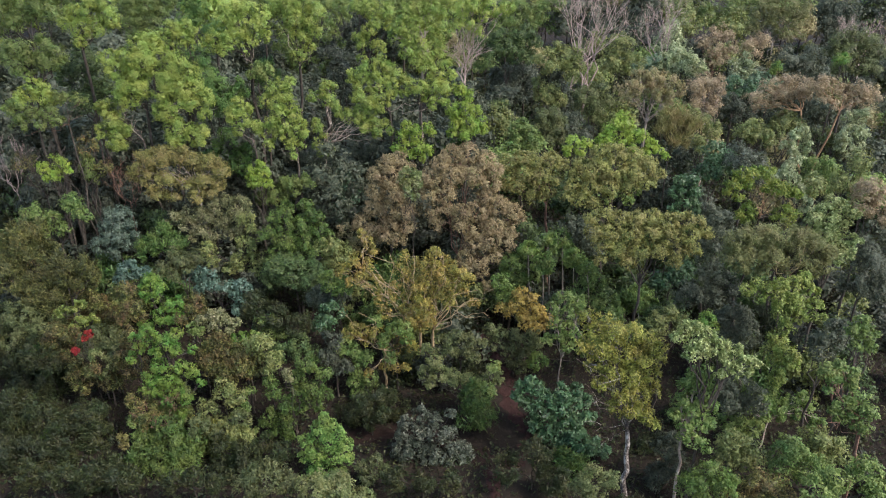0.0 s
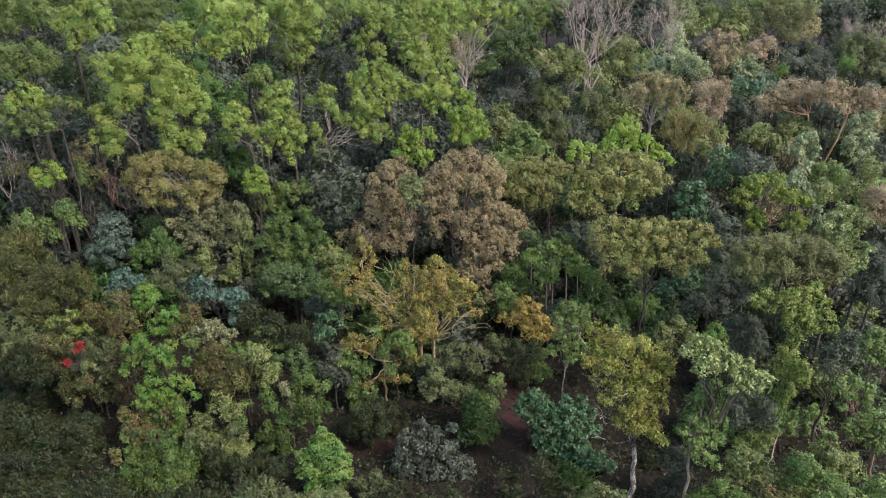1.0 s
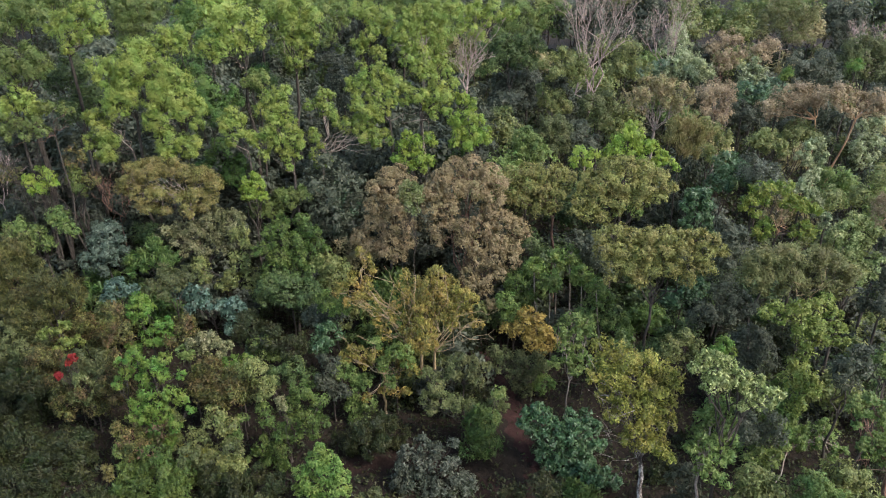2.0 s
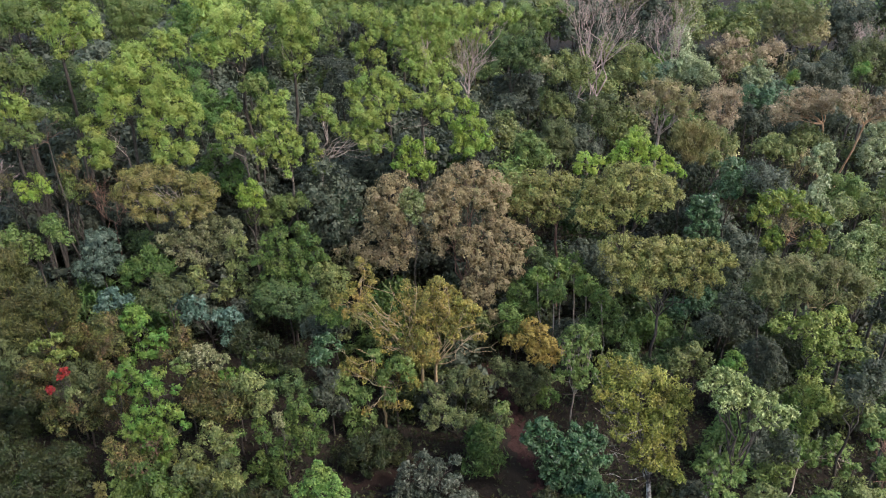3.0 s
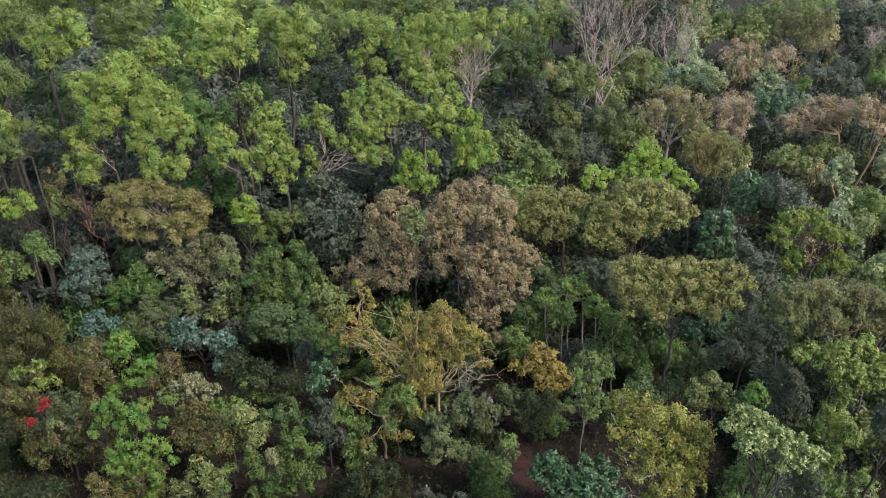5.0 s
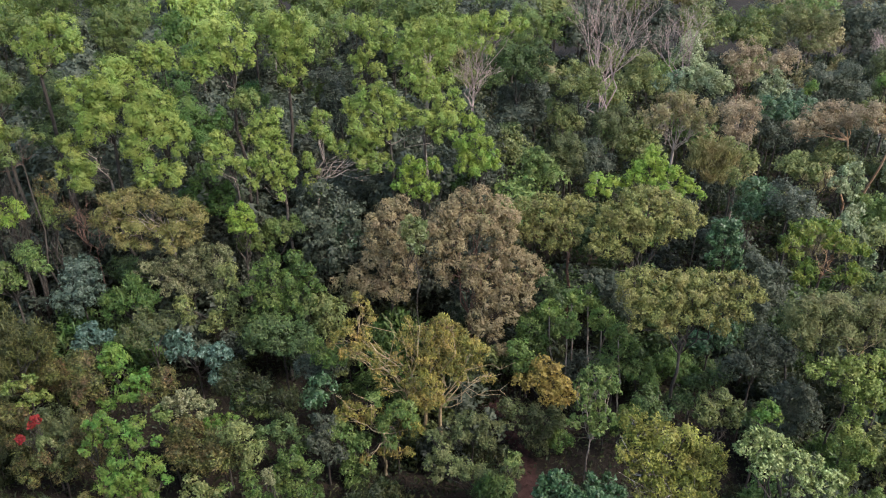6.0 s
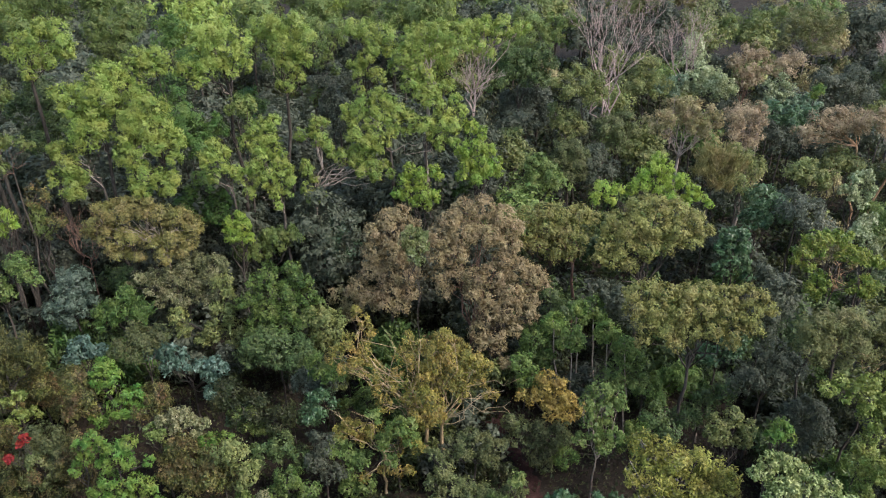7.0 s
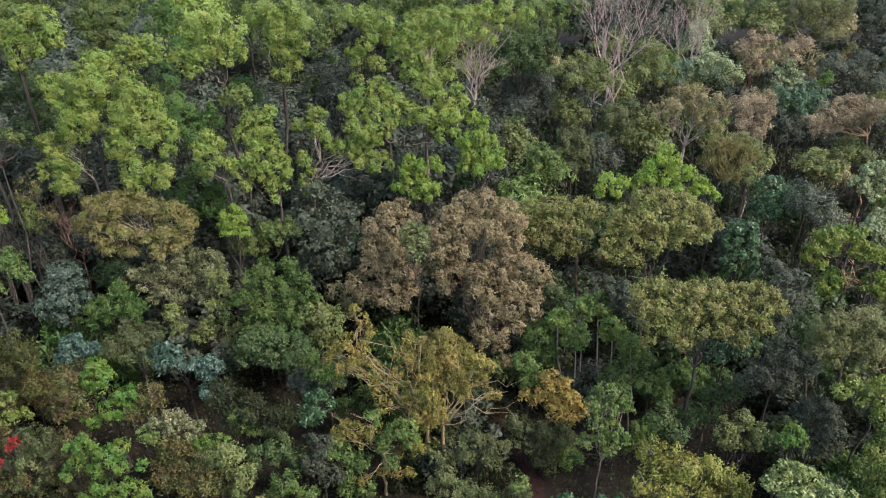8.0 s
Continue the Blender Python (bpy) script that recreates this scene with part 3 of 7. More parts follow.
plant("acacia_tree", "acacia", -9.30, 48.00, [(-0.38, 0.37, 15.83, 0.63), (0.50, 0.42, 15.99, 0.60), (-1.25, 0.42, 15.99, 0.52), (1.22, 0.28, 15.50, 0.52), (-0.07, 0.13, 15.02, 0.60), (0.81, 0.07, 14.82, 0.52), (-0.61, 0.03, 14.69, 0.34), (1.18, -0.08, 14.30, 0.41), (0.42, -0.16, 14.04, 0.45), (0.75, -0.36, 13.39, 0.34), (-0.10, -0.12, 14.17, 0.34), (0.20, -0.52, 12.86, 0.30), (-0.33, -0.46, 13.06, 0.23)], fork=(0.00, -0.20, 12.10), fan_bark="pale", cover=1.0, fan=[(-0.73, -0.70, 14.85), (0.05, -0.70, 13.99), (1.34, -0.70, 13.47)])
plant("acacia_tree", "acacia_dull", -8.27, 51.00, [(0.38, 0.66, 15.41, 0.48), (1.31, 0.61, 15.24, 0.52), (0.91, 0.35, 14.38, 0.44), (1.67, 0.40, 14.55, 0.32), (0.89, 0.14, 13.68, 0.32), (0.50, -0.02, 13.16, 0.32), (1.24, -0.09, 12.91, 0.32), (0.06, -0.55, 11.39, 0.32), (0.45, -0.39, 11.93, 0.40), (-0.46, -0.41, 11.86, 0.20), (0.12, -0.65, 11.04, 0.20)], fork=(0.00, -0.20, 10.33), fan_bark="pale", cover=0.85, fan=[(1.38, -0.70, 13.86), (1.47, -0.70, 12.38)])
plant("acacia_tree", "acacia", -11.11, 41.50, [(-0.83, 0.24, 11.59, 0.34), (-0.36, 0.15, 11.29, 0.31), (-1.18, 0.06, 10.99, 0.38), (-0.56, -0.04, 10.68, 0.45), (-1.37, -0.05, 10.62, 0.24), (-0.09, -0.15, 10.31, 0.27), (-0.88, -0.20, 10.13, 0.34)], fork=(0.00, -0.20, 8.85), fan_bark="pale", fan=[(-0.73, -0.70, 10.57)])
plant("acacia_tree", "acacia", -8.72, 41.80, [(-0.83, 0.56, 12.39, 0.34), (-0.24, 0.63, 12.61, 0.27), (-1.33, 0.51, 12.21, 0.38), (-0.53, 0.42, 11.91, 0.45), (-1.68, 0.32, 11.60, 0.34), (-1.01, 0.28, 11.45, 0.45), (-0.20, 0.29, 11.48, 0.34), (-0.91, 0.10, 10.84, 0.48), (-0.10, 0.05, 10.69, 0.38), (-1.42, -0.04, 10.38, 0.38), (-0.58, -0.10, 10.19, 0.45), (0.37, -0.06, 10.32, 0.28), (-2.25, -0.11, 10.16, 0.31), (-1.80, -0.18, 9.91, 0.38), (-0.97, -0.29, 9.57, 0.35), (0.05, -0.23, 9.76, 0.45), (0.55, -0.22, 9.79, 0.24), (-1.64, -0.41, 9.17, 0.28), (-0.30, -0.42, 9.14, 0.31), (0.32, -0.44, 9.07, 0.21), (-0.19, -0.60, 8.54, 0.21)], fork=(0.00, -0.20, 7.85), fan_bark="pale", fan=[(0.04, -0.70, 9.10), (-0.94, -0.70, 9.10)])
plant("acacia_tree", "acacia", -8.58, 46.00, [(1.32, -0.94, 11.54, 0.33), (1.84, -0.92, 11.60, 0.22), (0.97, -1.05, 11.18, 0.33), (0.37, -1.11, 10.99, 0.26), (1.47, -1.15, 10.86, 0.40), (1.87, -1.27, 10.44, 0.33), (2.10, -1.39, 10.04, 0.29), (2.65, -1.43, 9.91, 0.37), (3.35, -1.41, 9.98, 0.40), (4.05, -1.36, 10.14, 0.40), (3.51, -1.61, 9.32, 0.48), (4.20, -1.61, 9.32, 0.41), (4.90, -1.59, 9.39, 0.29), (4.41, -1.73, 8.93, 0.33), (5.24, -1.71, 8.99, 0.22), (0.72, -1.66, 9.16, 0.33), (0.59, -1.56, 9.49, 0.22), (1.05, -1.81, 8.66, 0.22), (0.68, -1.96, 8.16, 0.30), (1.37, -2.07, 7.80, 0.30), (0.84, -2.13, 7.60, 0.22)], fork=(1.24, -1.70, 8.18), bark="pale", stem=0.8, fan_bark="pale", fan=[(1.95, -2.20, 9.81), (1.30, -2.20, 9.35), (3.23, -2.20, 9.46), (4.22, -2.20, 8.66)])
plant("acacia_tree", "acacia", -3.31, 44.80, [(-0.62, 0.38, 12.99, 0.40), (0.06, 0.29, 12.71, 0.40), (-1.31, 0.27, 12.64, 0.40), (-2.16, 0.22, 12.45, 0.33), (-1.66, 0.12, 12.13, 0.40), (-0.46, 0.17, 12.29, 0.51), (0.60, 0.17, 12.29, 0.40), (1.07, 0.07, 11.98, 0.33), (1.27, -0.07, 11.50, 0.25), (-0.98, 0.02, 11.82, 0.40), (0.21, 0.02, 11.82, 0.40), (-1.84, -0.07, 11.50, 0.40), (-2.38, 0.08, 12.01, 0.22), (0.89, -0.14, 11.27, 0.25), (-0.82, -0.17, 11.17, 0.47), (0.03, -0.17, 11.17, 0.33), (-1.35, -0.30, 10.72, 0.40), (-0.63, -0.36, 10.53, 0.33), (-0.15, -0.30, 10.72, 0.22), (-2.03, -0.21, 11.05, 0.33)], fork=(0.00, -0.20, 10.15), fan_bark="pale", fan=[(1.93, -0.70, 10.85), (2.78, -0.70, 10.32), (-1.06, -0.70, 12.40)])
plant("acacia_tree", "acacia", -1.20, 45.50, [(-0.99, 0.28, 15.82, 0.51), (-0.32, 0.37, 16.12, 0.51), (0.51, 0.41, 16.27, 0.55), (1.18, 0.31, 15.94, 0.51), (1.54, 0.46, 16.43, 0.43), (-1.33, 0.08, 15.17, 0.44), (-0.46, 0.13, 15.32, 0.52), (0.34, 0.13, 15.32, 0.44), (1.01, 0.08, 15.17, 0.36), (-1.68, -0.10, 14.55, 0.44), (-0.84, -0.10, 14.55, 0.44), (-0.14, -0.24, 14.09, 0.44), (-1.01, -0.34, 13.77, 0.44), (-0.00, -0.43, 13.46, 0.44), (0.53, -0.48, 13.30, 0.36), (-0.51, -0.52, 13.15, 0.44)], fork=(0.00, -0.20, 14.28), fan_bark="pale", bark="pale", stem=0.7, fan=[(0.25, -0.70, 15.04), (-0.14, -0.70, 14.98)])
plant("acacia_tree", "acacia", -1.40, 44.50, [(0.40, 0.23, 12.70, 0.39), (1.21, 0.53, 13.67, 0.32), (1.54, 0.33, 13.02, 0.32), (1.88, 0.15, 12.42, 0.29), (1.04, 0.19, 12.54, 0.39), (0.05, -0.10, 11.59, 0.47), (0.73, -0.05, 11.75, 0.47), (1.41, -0.05, 11.75, 0.47), (0.52, -0.24, 11.11, 0.40), (1.21, -0.24, 11.11, 0.32), (1.55, -0.34, 10.79, 0.25), (0.73, -0.39, 10.63, 0.25)], fork=(0.00, -0.20, 10.25))
plant("acacia_tree", "acacia", -5.00, 49.00, [(0.13, 0.37, 15.47, 0.53), (1.20, 0.32, 15.31, 0.53), (-0.59, 0.42, 15.64, 0.49), (0.65, 0.12, 14.61, 0.42), (1.55, 0.08, 14.48, 0.34), (-0.45, -0.12, 13.81, 0.42), (0.10, -0.02, 14.15, 0.42), (-0.28, -0.29, 13.28, 0.35), (-0.30, -0.53, 12.47, 0.31), (0.80, -0.33, 13.14, 0.42)], fork=(0.00, -0.20, 11.83), cover=1.0)
plant("acacia_tree", "acacia_bright", 1.54, 45.20, [(-0.51, 0.51, 11.20, 0.37), (0.01, 0.41, 10.88, 0.33), (-0.16, 0.16, 10.05, 0.48), (-0.86, 0.11, 9.88, 0.41), (0.55, 0.11, 9.88, 0.34), (0.91, -0.09, 9.22, 0.34), (0.20, -0.09, 9.22, 0.49), (-0.65, -0.09, 9.22, 0.41), (0.56, -0.24, 8.72, 0.34), (-0.15, -0.29, 8.55, 0.41), (-1.00, -0.29, 8.55, 0.30), (1.09, -0.23, 8.75, 0.23)])
plant("acacia_tree", "acacia_shade", 0.43, 46.00, [(-0.27, 0.00, 7.42, 0.47), (-0.82, 0.03, 7.53, 0.35), (0.27, -0.03, 7.32, 0.35), (0.82, 0.00, 7.42, 0.31)])
plant("acacia_tree", "acacia_bright", -1.76, 43.50, [(-0.50, 0.26, 9.36, 0.33), (0.02, 0.16, 9.04, 0.40), (-0.85, 0.11, 8.88, 0.33), (0.71, 0.26, 9.36, 0.33), (1.08, 0.16, 9.04, 0.22), (-0.68, -0.09, 8.22, 0.40), (0.18, -0.09, 8.22, 0.40), (0.87, -0.14, 8.06, 0.29), (-1.20, -0.09, 8.22, 0.22), (-0.17, -0.24, 7.73, 0.29), (0.52, -0.29, 7.56, 0.22)])
plant("acacia_tree", "acacia", 1.74, 57.00, [(-0.30, 0.13, 14.03, 0.57), (0.53, 0.19, 14.22, 0.57), (1.37, -0.04, 13.46, 0.49), (0.12, -0.16, 13.07, 0.58), (0.96, -0.33, 12.49, 0.36), (1.78, 0.24, 14.41, 0.49), (-0.71, -0.22, 12.88, 0.40), (2.20, 0.07, 13.84, 0.35), (3.03, 0.13, 14.03, 0.49)], fork=(0.00, -0.20, 10.02), bark="dead", stem=0.6, fan_bark="dead", fan=[(2.33, -0.70, 14.66), (0.94, -0.70, 12.98), (-0.80, -0.70, 11.96), (-0.50, -0.70, 11.54)])
plant("acacia_tree", "acacia_dull", 7.49, 67.00, [(-1.62, 0.25, 12.63, 0.83), (-0.64, 0.19, 12.40, 0.62), (0.12, -0.02, 11.73, 0.57), (1.11, -0.08, 11.50, 0.42), (-1.10, -0.15, 11.27, 0.73), (-2.33, -0.15, 11.27, 0.57), (2.30, 0.25, 12.63, 0.57), (1.57, 0.19, 12.40, 0.42), (3.03, 0.25, 12.63, 0.31), (0.39, -0.29, 10.82, 0.47), (-2.81, -0.43, 10.37, 0.58)], cover=1.0)
plant("acacia_tree", "acacia_shade", -12.54, 44.80, [(0.02, 0.10, 11.79, 0.33), (-0.35, -0.04, 11.35, 0.40), (0.33, -0.06, 11.28, 0.33)])
plant("acacia_tree", "acacia_bright", -11.01, 40.60, [(0.16, 0.18, 8.11, 0.28), (-0.35, 0.08, 7.76, 0.31), (0.36, 0.02, 7.58, 0.38), (-0.22, -0.11, 7.13, 0.38), (0.60, -0.14, 7.04, 0.28), (-0.54, -0.03, 7.39, 0.21)], cover=1.0)
plant("acacia_tree", "acacia_bright", 10.74, 42.80, [(0.18, 0.42, 10.26, 0.32), (-0.14, 0.29, 9.85, 0.39), (0.55, 0.22, 9.59, 0.39), (-0.63, 0.22, 9.59, 0.29), (-0.77, 0.02, 8.95, 0.39), (0.08, 0.02, 8.95, 0.39), (0.92, 0.07, 9.11, 0.39), (1.42, 0.07, 9.11, 0.32), (1.96, -0.07, 8.63, 0.32), (2.49, -0.17, 8.30, 0.29), (2.89, -0.27, 7.98, 0.22), (-1.27, -0.04, 8.72, 0.29), (-1.94, -0.04, 8.72, 0.29), (-2.79, -0.04, 8.72, 0.40), (-3.12, -0.17, 8.30, 0.29), (-2.27, -0.17, 8.30, 0.32), (1.65, -0.22, 8.14, 0.29), (0.78, -0.12, 8.46, 0.32)])
plant("rain_tree", "rust_olive", -13.83, 38.60, [(-3.20, 0.12, 8.69, 0.60), (-2.22, 0.29, 9.26, 0.67), (-1.28, 0.32, 9.38, 0.60), (-0.35, 0.29, 9.26, 0.60), (0.56, 0.20, 8.99, 0.60), (1.35, 0.12, 8.69, 0.45), (-2.63, -0.07, 8.09, 0.68), (-1.68, -0.03, 8.21, 0.53), (-0.76, -0.11, 7.94, 0.53), (0.19, -0.07, 8.06, 0.60), (1.12, -0.11, 7.94, 0.41), (-2.38, -0.29, 7.34, 0.41), (-1.45, -0.34, 7.19, 0.34), (-0.19, -0.34, 7.19, 0.42), (0.77, -0.26, 7.46, 0.34), (-3.74, -0.02, 8.24, 0.30), (-3.14, 0.33, 9.41, 0.34)], fork=(0.00, -0.20, 7.64), bark="pale", stem=0.7, cover=0.9, fan=[(-0.89, -0.70, 9.16), (-0.57, -0.70, 8.70), (0.94, -0.70, 8.97), (-1.49, -0.70, 8.87)])
plant("forest_tree", "brown_olive", 15.20, 53.30, [(-1.72, -0.02, 8.96, 0.69), (-0.72, 0.14, 9.50, 0.78), (0.29, 0.20, 9.69, 0.78), (1.32, 0.14, 9.50, 0.78), (2.17, -0.02, 8.96, 0.54), (-1.07, -0.18, 8.42, 0.54), (0.55, -0.09, 8.73, 0.88), (1.59, -0.18, 8.42, 0.64)], fork=(0.00, -0.20, 6.51), cover=0.65, bark="pale", twigs=12, fan=[(-1.63, -0.70, 8.67), (-1.05, -0.70, 8.92), (0.01, -0.70, 8.58), (1.02, -0.70, 8.58)])
plant("forest_tree", "brown", 20.37, 54.30, [(-1.16, 0.21, 8.85, 0.70), (-0.36, 0.32, 9.21, 0.70), (0.32, 0.14, 8.62, 0.55), (-0.68, -0.04, 8.03, 0.80), (0.18, -0.14, 7.67, 0.55), (-1.51, -0.10, 7.83, 0.55), (-0.40, -0.32, 7.08, 0.66), (-1.23, -0.38, 6.88, 0.40), (0.48, 0.32, 9.21, 0.40)], fork=(0.00, -0.20, 5.49), cover=0.65, bark="pale", twigs=12, fan=[(-1.14, -0.70, 8.28), (-0.07, -0.70, 8.06)])
plant("forest_tree", "brown", 27.46, 51.70, [(-5.81, -1.52, 9.29, 0.46), (-4.89, -1.36, 9.80, 0.60), (-3.94, -1.31, 9.98, 0.69), (-2.97, -1.31, 9.98, 0.69), (-5.37, -1.67, 8.78, 0.47), (-4.24, -1.57, 9.11, 0.51), (-3.29, -1.52, 9.29, 0.51), (-3.59, -1.78, 8.41, 0.37), (-2.23, -1.45, 9.51, 0.42)], fork=(-2.40, -1.70, 8.47), cover=0.8, bark="orange", stem=0.6, twigs=7)
plant("forest_tree", "brown", 25.87, 50.00, [(-0.94, -1.36, 10.49, 0.58), (-0.03, -1.30, 10.66, 0.67), (1.14, -1.45, 10.17, 0.49), (2.06, -1.41, 10.31, 0.58), (3.03, -1.50, 10.00, 0.45), (-0.31, -1.56, 9.82, 0.40), (1.60, -1.65, 9.51, 0.40), (0.47, -1.65, 9.51, 0.36), (2.55, -1.61, 9.65, 0.40)], fork=(0.95, -1.70, 9.02), cover=0.8, bark="orange", stem=0.6, twigs=7)
plant("forest_tree", "pale_bright", 29.74, 51.00, [(-0.48, 0.31, 7.54, 0.43), (0.32, 0.31, 7.54, 0.43), (0.68, 0.42, 7.92, 0.29), (0.01, 0.08, 6.78, 0.53), (0.66, -0.03, 6.40, 0.39), (-0.52, -0.09, 6.21, 0.53), (0.36, -0.27, 5.59, 0.44), (-0.85, -0.27, 5.59, 0.39), (-0.18, -0.45, 5.01, 0.39)])
plant("forest_tree", "pale_bright", 22.43, 44.30, [(-0.16, 0.14, 8.57, 0.38), (0.35, 0.18, 8.70, 0.34), (0.59, -0.02, 8.04, 0.38), (-0.27, -0.06, 7.90, 0.38), (-0.81, -0.02, 8.04, 0.25), (0.31, -0.21, 7.40, 0.34)])
plant("forest_tree", "pale_bright", 19.03, 36.50, [(-0.56, 0.27, 9.50, 0.36), (-0.15, 0.36, 9.79, 0.28), (-0.81, 0.14, 9.08, 0.36), (-0.21, 0.10, 8.93, 0.28), (0.28, -0.03, 8.51, 0.21), (0.20, -0.20, 7.93, 0.29), (0.69, -0.25, 7.76, 0.22), (0.56, -0.38, 7.35, 0.22)])
plant("forest_tree", "green_orange", 15.91, 33.60, [(-1.02, 0.35, 10.36, 0.33), (-0.34, 0.36, 10.41, 0.36), (0.22, 0.35, 10.36, 0.33), (-1.38, 0.19, 9.83, 0.33), (-0.69, 0.19, 9.83, 0.30), (-1.77, 0.09, 9.51, 0.20), (-1.20, 0.03, 9.30, 0.26), (0.69, 0.15, 9.70, 0.36), (1.25, 0.11, 9.57, 0.36), (1.68, 0.07, 9.43, 0.26), (0.14, 0.16, 9.72, 0.20), (-0.60, -0.13, 8.77, 0.30), (-0.98, -0.24, 8.39, 0.27), (-0.68, -0.33, 8.09, 0.20), (1.09, -0.21, 8.50, 0.37), (1.65, -0.24, 8.39, 0.30), (1.40, -0.33, 8.09, 0.27), (0.69, -0.28, 8.26, 0.20), (-0.40, -0.24, 8.39, 0.20)], fork=(0.00, -0.20, 8.15), stem=0.7, fan_bark="orange", cover=0.9, fan=[(-0.66, -1.00, 10.33), (-0.86, -1.00, 9.75), (-0.11, -1.00, 9.75), (0.20, -1.00, 10.04), (-0.37, -1.00, 9.45)])
plant("forest_tree", "olive_feather", 16.00, 29.80, [(-2.51, 0.19, 8.79, 0.49), (-1.77, 0.26, 9.01, 0.48), (-1.01, 0.26, 9.01, 0.48), (-0.24, 0.22, 8.89, 0.55), (0.53, 0.19, 8.77, 0.55), (1.19, 0.11, 8.52, 0.49), (1.73, -0.00, 8.14, 0.37), (-2.57, -0.03, 8.05, 0.43), (-1.82, -0.00, 8.14, 0.49), (-0.93, -0.00, 8.14, 0.55), (-0.03, -0.03, 8.05, 0.49), (0.88, -0.11, 7.80, 0.43), (1.67, -0.18, 7.54, 0.34), (-2.14, -0.22, 7.42, 0.28), (-1.24, -0.23, 7.39, 0.28), (-0.35, -0.23, 7.39, 0.28), (1.32, -0.26, 7.29, 0.25), (-2.88, 0.08, 8.42, 0.24)], fork=(0.00, -0.20, 6.81), stem=0.6, fan_bark="straw", cover=1.0, fan=[(0.48, -0.90, 8.48), (0.10, -0.90, 8.77), (-1.07, -0.90, 8.26)])
plant("forest_tree", "pale", 18.84, 31.30, [(-0.52, 0.40, 9.91, 0.28), (-0.11, 0.34, 9.71, 0.28), (-0.87, 0.28, 9.53, 0.34), (0.32, 0.25, 9.41, 0.28), (0.75, 0.22, 9.30, 0.19), (-1.22, 0.17, 9.15, 0.35), (-0.42, 0.13, 9.02, 0.41), (0.25, 0.09, 8.90, 0.28), (-0.76, -0.02, 8.51, 0.44), (0.04, -0.06, 8.39, 0.35), (0.73, -0.13, 8.15, 0.25), (1.02, -0.15, 8.10, 0.16), (0.51, -0.25, 7.74, 0.28), (-0.01, -0.25, 7.74, 0.35), (0.69, -0.36, 7.38, 0.19), (0.06, -0.44, 7.12, 0.25), (-0.44, -0.17, 8.03, 0.35)])
plant("forest_tree", "yellow_green", 15.44, 28.00, [(0.46, 0.45, 7.49, 0.33), (0.85, 0.49, 7.61, 0.24), (-0.25, 0.38, 7.24, 0.33), (-0.74, 0.34, 7.12, 0.27), (-1.07, 0.23, 6.75, 0.18), (0.27, 0.30, 7.00, 0.33), (1.00, 0.34, 7.12, 0.27), (1.41, 0.31, 7.02, 0.15), (-0.32, 0.19, 6.63, 0.33), (0.44, 0.15, 6.50, 0.39), (1.21, 0.15, 6.50, 0.27), (1.60, 0.12, 6.41, 0.18), (-0.13, 0.00, 6.01, 0.33), (0.63, -0.03, 5.91, 0.33), (1.38, -0.03, 5.91, 0.27), (1.78, -0.04, 5.86, 0.15), (0.18, -0.19, 5.38, 0.33), (-0.13, -0.38, 4.75, 0.42), (-0.34, -0.51, 4.32, 0.42), (0.26, -0.57, 4.12, 0.42), (0.65, -0.69, 3.74, 0.27), (0.03, -0.73, 3.61, 0.36), (-0.10, -0.90, 3.07, 0.34), (-1.73, 0.34, 7.12, 0.27), (-1.35, 0.41, 7.37, 0.24)], fork=(0.00, -0.20, 5.05), stem=0.5)
plant("forest_tree", "olive_yellow", 7.80, 22.77, [(-2.10, 1.53, 8.28, 0.29), (-1.56, 1.49, 8.17, 0.29), (-1.86, 1.36, 7.73, 0.36), (-1.10, 1.36, 7.73, 0.42), (-0.34, 1.33, 7.63, 0.42), (0.34, 1.23, 7.30, 0.37), (0.92, 1.16, 7.08, 0.24), (-2.27, 1.20, 7.19, 0.29), (-1.51, 1.16, 7.08, 0.42), (-0.74, 1.13, 6.97, 0.47), (0.04, 1.06, 6.75, 0.47), (0.70, 1.03, 6.64, 0.32), (-1.80, 0.96, 6.41, 0.32), (-1.03, 0.89, 6.19, 0.42), (-0.25, 0.83, 5.99, 0.48), (0.52, 0.83, 5.99, 0.32), (-1.44, 0.72, 5.63, 0.29), (-0.65, 0.62, 5.30, 0.42), (0.13, 0.58, 5.18, 0.42), (0.68, 0.62, 5.30, 0.29), (-0.17, 0.37, 4.51, 0.37), (0.42, 0.34, 4.39, 0.29), (-0.95, 0.44, 4.73, 0.24), (0.76, 0.20, 3.94, 0.24)], fork=(-0.10, 0.73, 3.23), bark="mottled", stem=1.1, cover=0.95, twigs=7, fan_size=0.009, fan=[(-2.66, 0.23, 7.28), (-2.23, 0.23, 6.04), (-1.76, 0.23, 5.04), (-1.89, 0.23, 4.17), (-1.29, 0.23, 2.67), (-2.80, 0.23, 8.83), (0.18, 0.23, 4.95)])
plant("forest_tree", "pale", 10.53, 22.90, [(-1.32, 0.27, 8.55, 0.22), (-0.92, 0.31, 8.66, 0.20), (-1.61, 0.18, 8.24, 0.20), (-0.98, 0.15, 8.13, 0.35), (-0.36, 0.18, 8.24, 0.27), (-0.44, 0.05, 7.82, 0.35), (0.09, 0.05, 7.82, 0.28), (0.62, 0.02, 7.71, 0.23), (0.23, -0.08, 7.40, 0.28), (0.86, -0.11, 7.29, 0.23), (1.28, -0.11, 7.29, 0.20), (1.52, -0.14, 7.18, 0.13), (1.22, -0.24, 6.87, 0.15), (0.69, -0.24, 6.87, 0.20), (0.17, -0.27, 6.78, 0.15), (-1.05, -0.01, 7.61, 0.28)])
